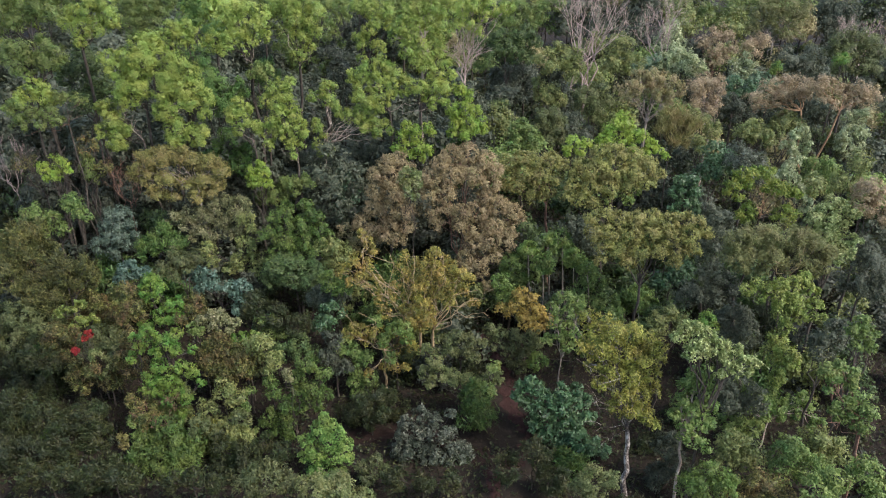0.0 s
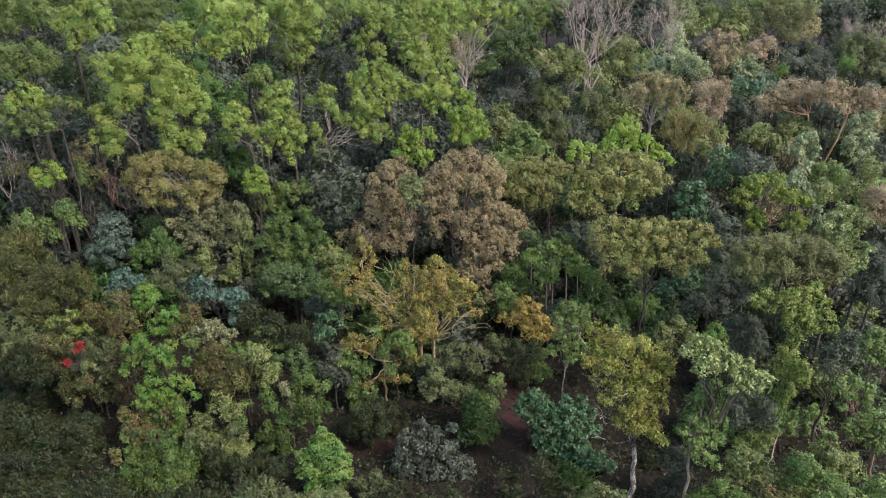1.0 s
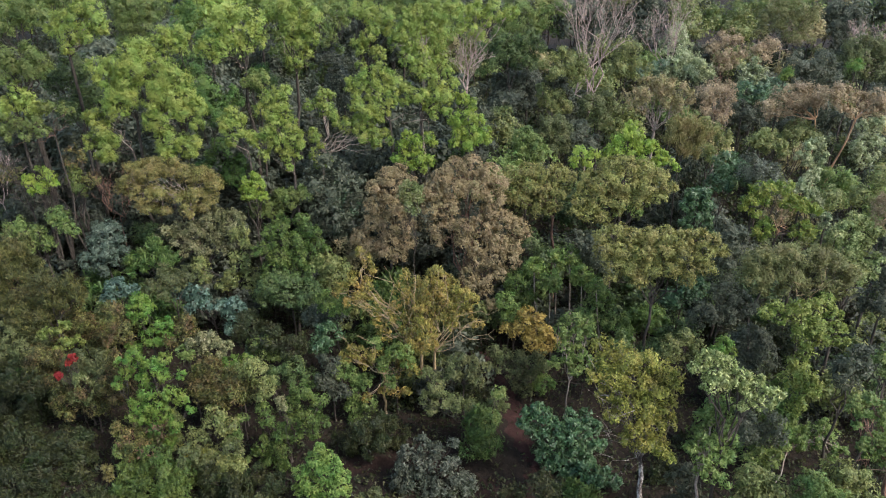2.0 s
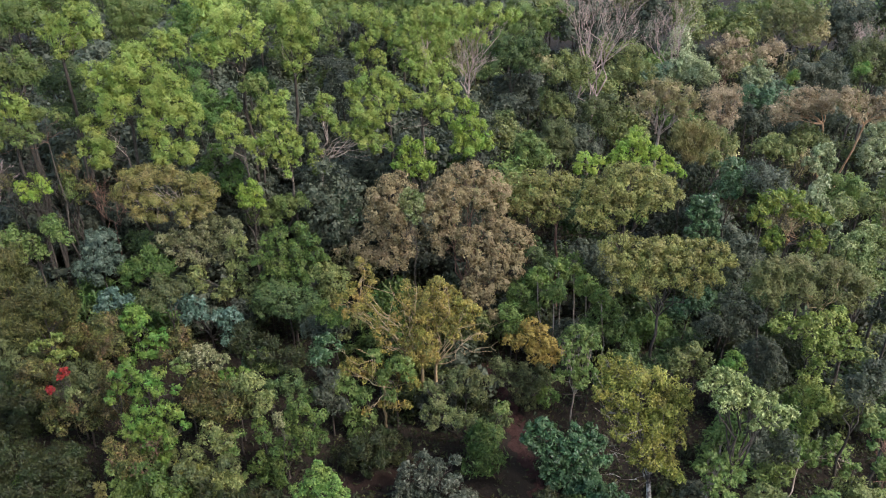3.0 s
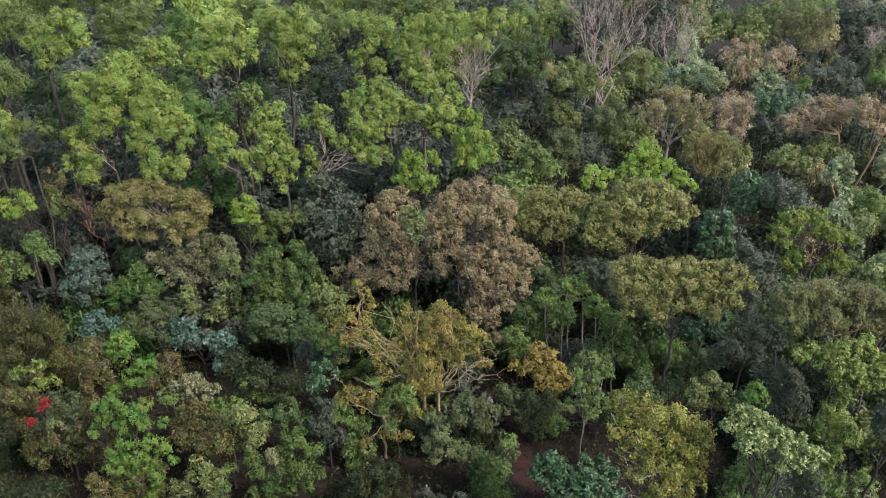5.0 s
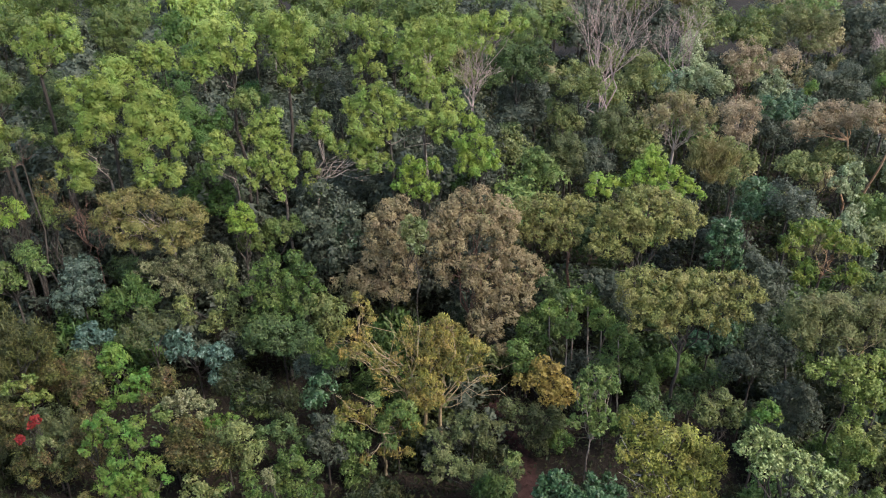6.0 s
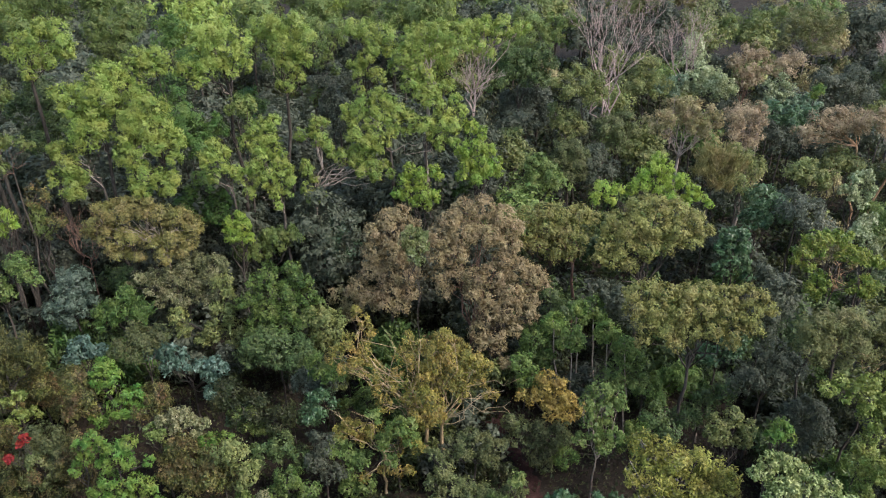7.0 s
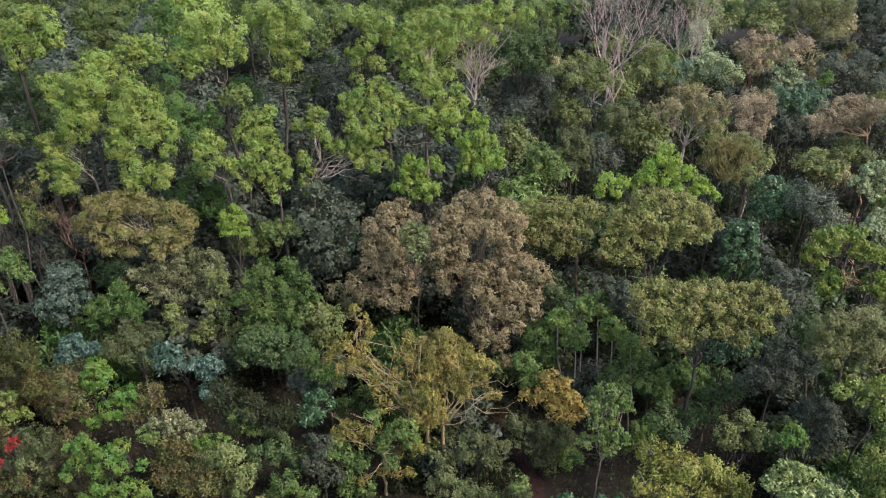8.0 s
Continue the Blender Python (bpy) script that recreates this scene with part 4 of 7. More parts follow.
plant("forest_tree", "mid_green", 10.08, 22.93, [(-0.03, 0.59, 6.03, 0.32), (0.41, 0.59, 6.03, 0.29), (-0.33, 0.45, 5.58, 0.32), (0.23, 0.42, 5.47, 0.37), (0.78, 0.42, 5.47, 0.21), (-0.51, 0.28, 5.02, 0.29), (0.06, 0.21, 4.80, 0.42), (0.61, 0.21, 4.80, 0.29), (-0.69, 0.11, 4.46, 0.24), (-0.23, 0.00, 4.11, 0.32), (0.34, -0.03, 4.00, 0.32), (0.77, 0.00, 4.11, 0.21), (0.04, -0.21, 3.43, 0.29), (0.51, -0.28, 3.20, 0.24), (-0.30, -0.18, 3.54, 0.21)], fork=(-0.31, -0.03, 3.43), bark="pale", stem=0.8)
plant("forest_tree", "mid_green", 13.93, 24.44, [(0.28, 2.45, 2.63, 0.24), (0.70, 2.33, 2.25, 0.34), (0.23, 2.17, 1.72, 0.25), (1.19, 2.37, 2.38, 0.28), (1.13, 2.17, 1.72, 0.34), (1.64, 2.17, 1.72, 0.34), (2.25, 2.25, 1.98, 0.34), (2.74, 2.33, 2.25, 0.24), (3.03, 2.21, 1.85, 0.28), (2.57, 2.06, 1.36, 0.25), (3.36, 2.01, 1.20, 0.18), (1.82, 2.02, 1.23, 0.18), (1.03, 2.06, 1.36, 0.25), (3.76, 1.97, 1.07, 0.18), (3.27, 1.89, 0.80, 0.19)], fork=(1.22, 1.96, 1.27), bark="pale", stem=0.55, cover=1.0)
plant("forest_tree", "mid_green", 17.46, 22.90, [(-3.36, -1.20, 7.77, 0.22), (-2.87, -1.17, 7.88, 0.22), (-2.44, -1.23, 7.67, 0.19), (-3.11, -1.33, 7.37, 0.22), (-3.53, -1.27, 7.57, 0.14), (-2.49, -1.36, 7.26, 0.22), (-2.12, -1.55, 6.65, 0.32), (-2.60, -1.61, 6.44, 0.27), (-1.75, -1.71, 6.13, 0.32), (-2.23, -1.77, 5.92, 0.32), (-2.75, -1.74, 6.02, 0.20), (-2.98, -1.68, 6.23, 0.15), (-1.76, -1.90, 5.52, 0.22), (-3.26, -1.45, 6.96, 0.15)], fork=(-1.74, -1.70, 5.01), bark="redbrown", cover=1.0, fan=[(-3.69, -2.20, 7.99), (-1.72, -2.20, 5.68), (-3.39, -2.20, 6.08)])
plant("forest_tree", "mid_green", 16.70, 24.20, [(-0.10, 0.17, 8.09, 0.29), (-0.38, 0.07, 7.76, 0.24), (0.19, 0.01, 7.55, 0.34), (-0.10, -0.09, 7.22, 0.24), (0.39, -0.16, 7.00, 0.24)])
plant("dome_tree", "brown_dome", -2.98, 37.60, [(0.50, 0.72, 9.48, 0.43), (-0.12, 0.63, 9.19, 0.50), (-0.75, 0.46, 8.60, 0.50), (0.02, 0.41, 8.45, 0.63), (0.95, 0.54, 8.87, 0.43), (-0.76, 0.19, 7.71, 0.50), (0.16, 0.14, 7.56, 0.64), (0.94, 0.19, 7.71, 0.57), (1.56, 0.23, 7.86, 0.30), (-0.94, -0.08, 6.81, 0.50), (-0.16, -0.13, 6.66, 0.57), (0.77, -0.13, 6.66, 0.64), (1.43, -0.08, 6.81, 0.37), (-0.02, -0.35, 5.90, 0.51), (0.92, -0.40, 5.75, 0.44), (-1.58, -0.31, 6.06, 0.51), (-1.12, -0.45, 5.60, 0.51), (-1.90, -0.40, 5.75, 0.30), (-0.34, -0.54, 5.30, 0.44), (0.44, -0.58, 5.14, 0.44)])
plant("dome_tree", "brown_dome", 0.93, 37.20, [(-0.50, 0.62, 9.85, 0.55), (0.40, 0.64, 9.90, 0.62), (1.31, 0.53, 9.56, 0.55), (1.92, 0.39, 9.09, 0.43), (-1.11, 0.49, 9.41, 0.49), (-1.56, 0.27, 8.69, 0.56), (-0.50, 0.31, 8.83, 0.69), (0.56, 0.31, 8.83, 0.75), (1.63, 0.18, 8.40, 0.56), (-1.72, 0.01, 7.81, 0.49), (-0.80, 0.05, 7.96, 0.63), (1.40, -0.04, 7.66, 0.49), (-1.48, -0.26, 6.92, 0.43), (-0.74, -0.24, 6.98, 0.43), (-1.26, -0.48, 6.21, 0.37), (1.04, -0.26, 6.92, 0.63), (2.14, -0.18, 7.19, 0.56), (2.91, -0.27, 6.89, 0.50), (3.38, -0.39, 6.47, 0.30), (1.81, -0.48, 6.18, 0.63), (2.77, -0.58, 5.88, 0.50), (0.80, -0.55, 5.97, 0.63)], fork=(0.00, -0.20, 3.92), bark="redbrown", fan=[(-0.17, -1.30, 8.76), (0.42, -1.30, 8.54)])
plant("dome_tree", "brown_dome", 1.96, 35.60, [(-0.99, 0.65, 7.19, 0.45), (-1.08, 0.43, 6.49, 0.36), (0.59, 0.18, 5.63, 0.59), (1.45, 0.13, 5.49, 0.46), (-0.31, 0.12, 5.46, 0.49), (-0.74, -0.09, 4.74, 0.43), (0.03, -0.14, 4.59, 0.49), (0.91, -0.07, 4.83, 0.43), (-0.55, -0.27, 4.14, 0.36), (0.19, -0.36, 3.84, 0.36), (0.50, -0.55, 3.23, 0.30)])
plant("dome_tree", "olive_dome", 6.59, 40.30, [(-2.86, -1.25, 9.02, 0.51), (-2.08, -1.20, 9.17, 0.51), (-1.30, -1.20, 9.17, 0.51), (-0.51, -1.25, 9.02, 0.51), (0.12, -1.30, 8.84, 0.37), (-3.00, -1.47, 8.27, 0.51), (-2.06, -1.43, 8.42, 0.64), (-1.11, -1.47, 8.27, 0.64), (-0.29, -1.52, 8.12, 0.44), (-2.36, -1.65, 7.67, 0.51), (-1.41, -1.70, 7.51, 0.51), (-0.62, -1.74, 7.36, 0.38), (-2.99, -1.65, 7.67, 0.31), (-1.71, -1.83, 7.09, 0.34), (-0.92, -1.83, 7.09, 0.27)], fork=(-0.65, -1.70, 6.61), bark="redbrown", stem=0.8)
plant("dome_tree", "olive_dome", 9.38, 38.20, [(-1.55, 0.22, 9.11, 0.50), (-0.65, 0.39, 9.67, 0.50), (0.27, 0.40, 9.70, 0.56), (1.20, 0.35, 9.56, 0.50), (2.00, 0.22, 9.11, 0.50), (2.50, 0.04, 8.52, 0.43), (-1.83, 0.04, 8.52, 0.43), (-0.92, 0.13, 8.82, 0.70), (0.16, 0.13, 8.82, 0.77), (1.25, 0.09, 8.67, 0.70), (2.06, -0.09, 8.08, 0.44), (-2.12, -0.14, 7.93, 0.44), (-1.19, -0.14, 7.93, 0.57), (-0.10, -0.14, 7.93, 0.64), (0.99, -0.14, 7.93, 0.50), (-2.41, -0.31, 7.36, 0.34), (-1.62, -0.36, 7.18, 0.50), (-0.84, -0.41, 7.03, 0.40), (2.84, 0.05, 8.55, 0.23), (-0.07, -0.31, 7.36, 0.30)])
plant("dome_tree", "olive_dome", 10.27, 32.80, [(-2.87, 0.26, 8.36, 0.36), (-2.20, 0.34, 8.62, 0.36), (-1.50, 0.26, 8.36, 0.45), (-0.67, 0.26, 8.36, 0.45), (0.15, 0.27, 8.41, 0.45), (0.99, 0.22, 8.22, 0.45), (1.81, 0.22, 8.22, 0.45), (2.50, 0.22, 8.22, 0.30), (2.82, 0.05, 7.69, 0.30), (-2.71, 0.05, 7.69, 0.45), (-1.88, 0.05, 7.69, 0.57), (-0.91, 0.05, 7.69, 0.63), (0.06, 0.05, 7.69, 0.63), (1.03, 0.01, 7.55, 0.57), (2.00, 0.01, 7.55, 0.51), (3.11, 0.01, 7.52, 0.18), (-2.26, -0.15, 7.01, 0.45), (-1.42, -0.19, 6.87, 0.51), (-0.45, -0.19, 6.87, 0.51), (0.52, -0.19, 6.87, 0.51), (1.50, -0.23, 6.74, 0.45), (2.32, -0.19, 6.87, 0.36), (-2.37, -0.36, 6.33, 0.30), (-0.97, -0.40, 6.19, 0.36), (1.40, -0.40, 6.19, 0.30)])
plant("yellowing_tree", "yellow", -1.17, 31.60, [(-2.80, 0.60, 7.88, 0.23), (-2.51, 0.48, 7.48, 0.23), (-2.27, 0.36, 7.08, 0.23), (-3.10, 0.24, 6.68, 0.33), (-2.56, 0.16, 6.41, 0.33), (-3.65, 0.11, 6.28, 0.26), (-3.93, 0.04, 6.03, 0.20), (-2.85, -0.05, 5.73, 0.40), (-3.40, -0.09, 5.60, 0.26), (-2.16, -0.13, 5.46, 0.40), (-1.49, -0.34, 4.78, 0.33), (-2.18, -0.34, 4.78, 0.26), (-1.77, -0.55, 4.09, 0.33), (-1.20, -0.13, 5.46, 0.26), (-0.89, 0.07, 6.14, 0.39), (-0.75, 0.28, 6.81, 0.26), (-0.48, -0.05, 5.73, 0.33), (-0.63, -0.30, 4.92, 0.26), (-0.64, -0.50, 4.23, 0.27), (-0.20, 0.20, 6.54, 0.26)], fork=(0.00, -0.20, 2.87), bark="straw", cover=0.62, fan_size=0.019, fan=[(-1.37, -0.70, 7.46), (-3.68, -0.70, 6.48), (-2.68, -0.70, 8.65), (-0.78, -0.70, 7.85), (-3.09, -0.70, 6.01), (-2.16, -0.70, 4.56), (-2.31, -0.70, 7.10), (-0.48, -0.70, 5.85)])
plant("yellowing_tree", "yellow", -0.50, 31.00, [(0.07, 0.53, 7.16, 0.32), (0.50, 0.45, 6.90, 0.32), (0.88, 0.33, 6.50, 0.32), (-0.20, 0.37, 6.63, 0.39), (0.34, 0.25, 6.23, 0.39), (-0.31, 0.17, 5.97, 0.33), (0.61, 0.09, 5.70, 0.33), (0.23, -0.03, 5.29, 0.33), (1.31, 0.21, 6.10, 0.33), (1.69, 0.17, 5.97, 0.33), (0.88, -0.03, 5.29, 0.26), (-0.72, 0.05, 5.56, 0.33), (-0.48, -0.19, 4.75, 0.39), (-0.32, -0.40, 4.07, 0.39), (-0.63, -0.56, 3.55, 0.26), (-0.08, -0.48, 3.82, 0.23), (-1.01, -0.48, 3.82, 0.26), (0.77, -0.19, 4.75, 0.26), (1.45, -0.03, 5.29, 0.26), (2.00, -0.19, 4.75, 0.26)], fork=(0.00, -0.20, 3.23), bark="straw", cover=0.78, fan_size=0.022, fan=[(3.10, -0.70, 6.04), (2.53, -0.70, 5.44), (2.81, -0.70, 4.89), (1.83, -0.70, 4.37), (0.21, -0.70, 8.10), (1.39, -0.70, 6.84)])
plant("yellowing_tree", "yellow", -2.89, 29.80, [(-1.49, 0.32, 3.91, 0.20), (-1.77, 0.20, 3.50, 0.26), (-1.09, 0.24, 3.64, 0.29), (-0.41, 0.24, 3.64, 0.29), (0.27, 0.20, 3.50, 0.29), (0.95, 0.07, 3.09, 0.29), (1.38, 0.03, 2.95, 0.26), (-0.83, 0.07, 3.09, 0.29), (-0.01, 0.07, 3.09, 0.26), (0.53, -0.05, 2.68, 0.20), (-0.00, -0.31, 1.85, 0.20), (0.52, -0.32, 1.79, 0.23), (1.07, -0.32, 1.79, 0.20), (-0.86, -0.39, 1.57, 0.20)], fork=(0.00, -0.20, 2.82), cover=0.85, bark="straw", fan_size=0.009, fan=[(-1.82, -0.70, 5.29), (-1.11, -0.70, 5.38), (0.28, -0.70, 2.26)])
plant("forest_tree", "mid_green", -3.79, 29.60, [(-0.63, 0.20, 2.64, 0.36), (-0.23, 0.07, 2.23, 0.36), (-1.03, 0.32, 3.05, 0.36), (-1.31, 0.20, 2.64, 0.30), (0.08, 0.11, 2.36, 0.30), (-0.51, -0.06, 1.81, 0.36), (0.16, -0.23, 1.25, 0.36), (-0.12, -0.40, 0.69, 0.30), (-0.27, -0.57, 0.15, 0.20), (-0.54, -0.44, 0.55, 0.27), (-0.67, -0.27, 1.11, 0.27), (0.30, -0.31, 0.97, 0.20), (1.15, 0.20, 2.64, 0.30), (1.15, 0.07, 2.23, 0.26), (1.98, 0.53, 3.74, 0.29), (0.50, 0.65, 4.15, 0.26)], cover=1.0)
plant("forest_tree", "cream_olive", 0.94, 27.90, [(-1.75, 0.41, 3.76, 0.25), (-1.36, 0.25, 3.24, 0.34), (-1.75, 0.09, 2.71, 0.28), (-1.10, 0.05, 2.58, 0.35), (-1.49, -0.07, 2.18, 0.25), (-0.45, 0.01, 2.44, 0.35), (0.21, -0.03, 2.31, 0.35), (0.74, -0.07, 2.18, 0.28), (1.26, 0.01, 2.44, 0.28), (1.68, -0.03, 2.31, 0.22), (1.27, -0.19, 1.78, 0.25), (0.74, -0.28, 1.51, 0.25), (0.35, -0.23, 1.67, 0.19), (1.67, 0.09, 2.71, 0.16)])
plant("forest_tree", "orange", 4.35, 32.20, [(-0.38, 0.29, 4.32, 0.32), (0.20, 0.20, 4.04, 0.32), (-0.51, 0.12, 3.75, 0.44), (0.22, 0.03, 3.47, 0.44), (-0.93, 0.03, 3.47, 0.32), (0.65, -0.01, 3.32, 0.32), (-0.05, -0.14, 2.89, 0.44), (0.67, -0.19, 2.75, 0.32), (-1.36, 0.07, 3.61, 0.24), (0.39, -0.27, 2.49, 0.32), (1.10, -0.13, 2.92, 0.28)])
plant("forest_tree", "green", -8.19, 36.40, [(-0.53, 0.43, 7.15, 0.40), (0.55, 0.47, 7.29, 0.33), (0.86, 0.34, 6.85, 0.40), (-1.16, 0.29, 6.70, 0.29), (1.29, 0.29, 6.70, 0.29), (-0.57, 0.16, 6.26, 0.48), (0.35, 0.16, 6.26, 0.51), (1.26, 0.07, 5.96, 0.40), (-1.35, 0.07, 5.96, 0.33), (-1.83, -0.02, 5.66, 0.29), (-0.61, -0.11, 5.36, 0.52), (0.47, -0.11, 5.36, 0.52), (1.39, -0.11, 5.36, 0.33), (-1.09, -0.25, 4.91, 0.33), (-1.28, -0.43, 4.30, 0.33), (-0.03, -0.34, 4.60, 0.48), (1.09, -0.30, 4.75, 0.33), (-0.68, -0.57, 3.84, 0.34), (1.87, 0.02, 5.81, 0.22)])
plant("forest_tree", "cream", -13.28, 38.20, [(-2.21, 0.03, 5.94, 0.31), (-2.72, -0.09, 5.53, 0.23), (-1.44, -0.11, 5.47, 0.42), (-0.76, 0.08, 6.09, 0.42), (-0.67, -0.20, 5.16, 0.42), (0.22, 0.22, 6.55, 0.42), (0.88, 0.31, 6.86, 0.34), (1.50, 0.26, 6.71, 0.42), (0.49, -0.01, 5.78, 0.50), (1.30, 0.03, 5.94, 0.50), (1.80, 0.12, 6.25, 0.31), (0.92, -0.25, 5.00, 0.42), (1.57, -0.20, 5.16, 0.35), (-1.17, -0.30, 4.85, 0.31), (-0.05, -0.30, 4.85, 0.35), (2.01, 0.26, 6.71, 0.23), (-0.14, 0.03, 5.94, 0.34), (-1.55, 0.12, 6.25, 0.23)])
plant("forest_tree", "olive", -11.78, 37.20, [(0.56, 0.55, 6.00, 0.49), (0.84, 0.36, 5.39, 0.30), (0.48, 0.08, 4.46, 0.53), (1.08, -0.11, 3.83, 0.42), (-0.05, -0.15, 3.68, 0.42), (-0.56, -0.30, 3.21, 0.35), (0.88, -0.30, 3.21, 0.35), (-1.76, 0.03, 4.30, 0.42), (-1.48, -0.15, 3.68, 0.31)])
plant("forest_tree", "mid_green", -22.02, 37.60, [(1.10, 0.28, 7.16, 0.41), (0.75, 0.19, 6.86, 0.34), (1.34, 0.09, 6.55, 0.41), (1.79, 0.03, 6.34, 0.30), (-1.16, 0.09, 6.55, 0.41), (-1.68, -0.04, 6.10, 0.34), (-0.72, 0.00, 6.25, 0.41), (-0.12, -0.04, 6.10, 0.41), (0.30, -0.18, 5.64, 0.34), (-1.11, -0.18, 5.64, 0.41), (-0.50, -0.23, 5.49, 0.34)])
plant("forest_tree", "bright", -14.15, 31.10, [(-0.41, 0.36, 5.63, 0.36), (-0.03, 0.28, 5.36, 0.30), (-0.72, 0.23, 5.22, 0.26), (-0.35, 0.11, 4.81, 0.30), (0.45, -0.01, 4.40, 0.36), (0.87, 0.03, 4.54, 0.30), (-0.00, -0.14, 3.99, 0.37), (0.68, -0.18, 3.85, 0.37), (1.26, -0.10, 4.13, 0.20), (-0.74, -0.31, 3.43, 0.27), (-1.00, -0.26, 3.60, 0.20)], cover=0.9)
plant("forest_tree", "bright", -12.49, 27.00, [(-0.75, 0.43, 5.04, 0.33), (-0.14, 0.40, 4.92, 0.33), (0.38, 0.47, 5.17, 0.27), (-0.97, 0.55, 5.42, 0.24), (-0.55, 0.24, 4.42, 0.27), (0.33, 0.28, 4.54, 0.27), (-0.48, 0.05, 3.78, 0.33), (-0.90, -0.10, 3.27, 0.33), (-0.14, -0.10, 3.27, 0.39), (0.52, 0.05, 3.78, 0.27), (1.01, -0.03, 3.53, 0.27), (1.38, -0.18, 3.02, 0.18), (0.21, -0.22, 2.89, 0.33), (-0.57, -0.30, 2.63, 0.27), (-0.23, -0.46, 2.11, 0.27), (0.66, -0.42, 2.24, 0.27), (0.36, -0.62, 1.59, 0.24), (-1.20, -0.26, 2.76, 0.24), (1.08, 0.28, 4.54, 0.18)], cover=0.9)
plant("forest_tree", "bright_dense", -5.04, 24.00, [(-0.08, 0.41, 3.03, 0.23), (0.27, 0.33, 2.79, 0.23), (-0.33, 0.26, 2.54, 0.31), (0.49, 0.19, 2.32, 0.31), (0.01, 0.11, 2.08, 0.37), (-0.82, 0.11, 2.08, 0.26), (0.84, 0.04, 1.83, 0.26), (-0.49, -0.08, 1.46, 0.37), (0.35, -0.12, 1.34, 0.37), (-0.97, -0.12, 1.34, 0.23), (0.94, -0.15, 1.22, 0.23), (-0.15, -0.31, 0.72, 0.37), (0.56, -0.35, 0.60, 0.26), (-0.63, -0.31, 0.72, 0.23)])
plant("forest_tree", "grey", -0.45, 25.10, [(-0.57, 0.39, 2.23, 0.33), (0.04, 0.35, 2.11, 0.27), (0.78, 0.43, 2.36, 0.18), (-1.19, 0.27, 1.85, 0.27), (-1.32, 0.12, 1.35, 0.33), (-0.58, 0.15, 1.47, 0.39), (0.17, 0.15, 1.47, 0.39), (0.78, 0.15, 1.47, 0.27), (-1.58, -0.08, 0.71, 0.33), (-0.83, -0.08, 0.71, 0.42), (0.04, -0.12, 0.58, 0.42), (0.91, -0.04, 0.83, 0.36), (1.41, -0.08, 0.71, 0.27), (1.66, -0.24, 0.22, 0.18), (-1.21, -0.32, 0.22, 0.36), (-0.34, -0.36, 0.22, 0.36), (0.54, -0.32, 0.22, 0.36), (1.29, -0.32, 0.16, 0.27)])
plant("forest_tree", "green", -6.91, 26.60, [(0.71, 0.53, 3.88, 0.39), (1.45, 0.38, 3.36, 0.33), (0.18, 0.34, 3.24, 0.33), (0.92, 0.18, 2.72, 0.43), (1.55, 0.10, 2.46, 0.27), (0.15, 0.10, 2.46, 0.33), (-0.86, 0.14, 2.59, 0.33), (-0.38, -0.06, 1.94, 0.34), (-1.04, -0.22, 1.42, 0.34), (-0.41, -0.30, 1.16, 0.40), (0.38, -0.10, 1.81, 0.28), (1.15, -0.06, 1.94, 0.24), (-0.95, -0.46, 0.64, 0.28), (-0.32, -0.50, 0.50, 0.25), (-1.44, -0.33, 1.06, 0.18), (-1.09, 0.26, 2.98, 0.27)])
plant("forest_tree", "mid_green", 5.88, 29.90, [(-0.04, 0.34, 5.44, 0.35), (0.63, 0.30, 5.31, 0.29), (-0.56, 0.22, 5.04, 0.29), (0.12, 0.14, 4.78, 0.35), (0.78, 0.18, 4.91, 0.26), (-0.40, -0.02, 4.24, 0.29), (0.28, -0.10, 3.97, 0.36), (-0.78, -0.27, 3.43, 0.26), (0.18, -0.35, 3.16, 0.29), (0.70, -0.22, 3.57, 0.26), (-0.11, -0.22, 3.57, 0.29)], fork=(0.00, -0.20, 2.24), bark="pale", stem=0.5, cover=0.95)
plant("forest_bush", "mid_green", -8.61, 31.00, [(-0.64, 0.10, 3.56, 0.30), (-0.07, 0.14, 3.70, 0.30), (-0.24, -0.02, 3.17, 0.34), (0.31, -0.10, 2.88, 0.27), (0.64, -0.12, 2.83, 0.20)])
plant("forest_bush", "mid_green", -9.28, 26.60, [(-0.54, 0.20, 2.54, 0.27), (-0.04, 0.12, 2.28, 0.31), (0.35, 0.20, 2.54, 0.24), (0.06, -0.04, 1.76, 0.28), (0.51, -0.38, 0.66, 0.19), (-0.34, -0.11, 1.53, 0.21)], cover=0.8)
plant("forest_bush", "bright", -9.42, 29.00, [(-0.50, -0.01, 3.93, 0.25), (-0.10, 0.03, 4.07, 0.25), (0.17, -0.09, 3.67, 0.25), (0.43, 0.06, 4.14, 0.19)], cover=0.8)
plant("forest_bush", "olive_yellow", -10.69, 25.50, [(-0.42, 0.12, 1.82, 0.27), (0.18, 0.00, 1.44, 0.30), (0.45, -0.05, 1.28, 0.21), (-0.21, -0.08, 1.18, 0.24)], cover=0.8)
plant("forest_bush", "mid_green", -13.34, 25.40, [(-0.59, 0.15, 1.89, 0.30), (-0.01, -0.01, 1.38, 0.30), (-0.30, -0.17, 0.86, 0.30), (0.59, -0.09, 1.12, 0.27), (0.32, 0.11, 1.76, 0.24)], cover=0.9)
plant("forest_bush", "fern", -19.53, 29.60, [(-0.28, 0.10, 2.75, 0.39), (0.37, 0.01, 2.47, 0.39), (-0.09, -0.11, 2.06, 0.33)])
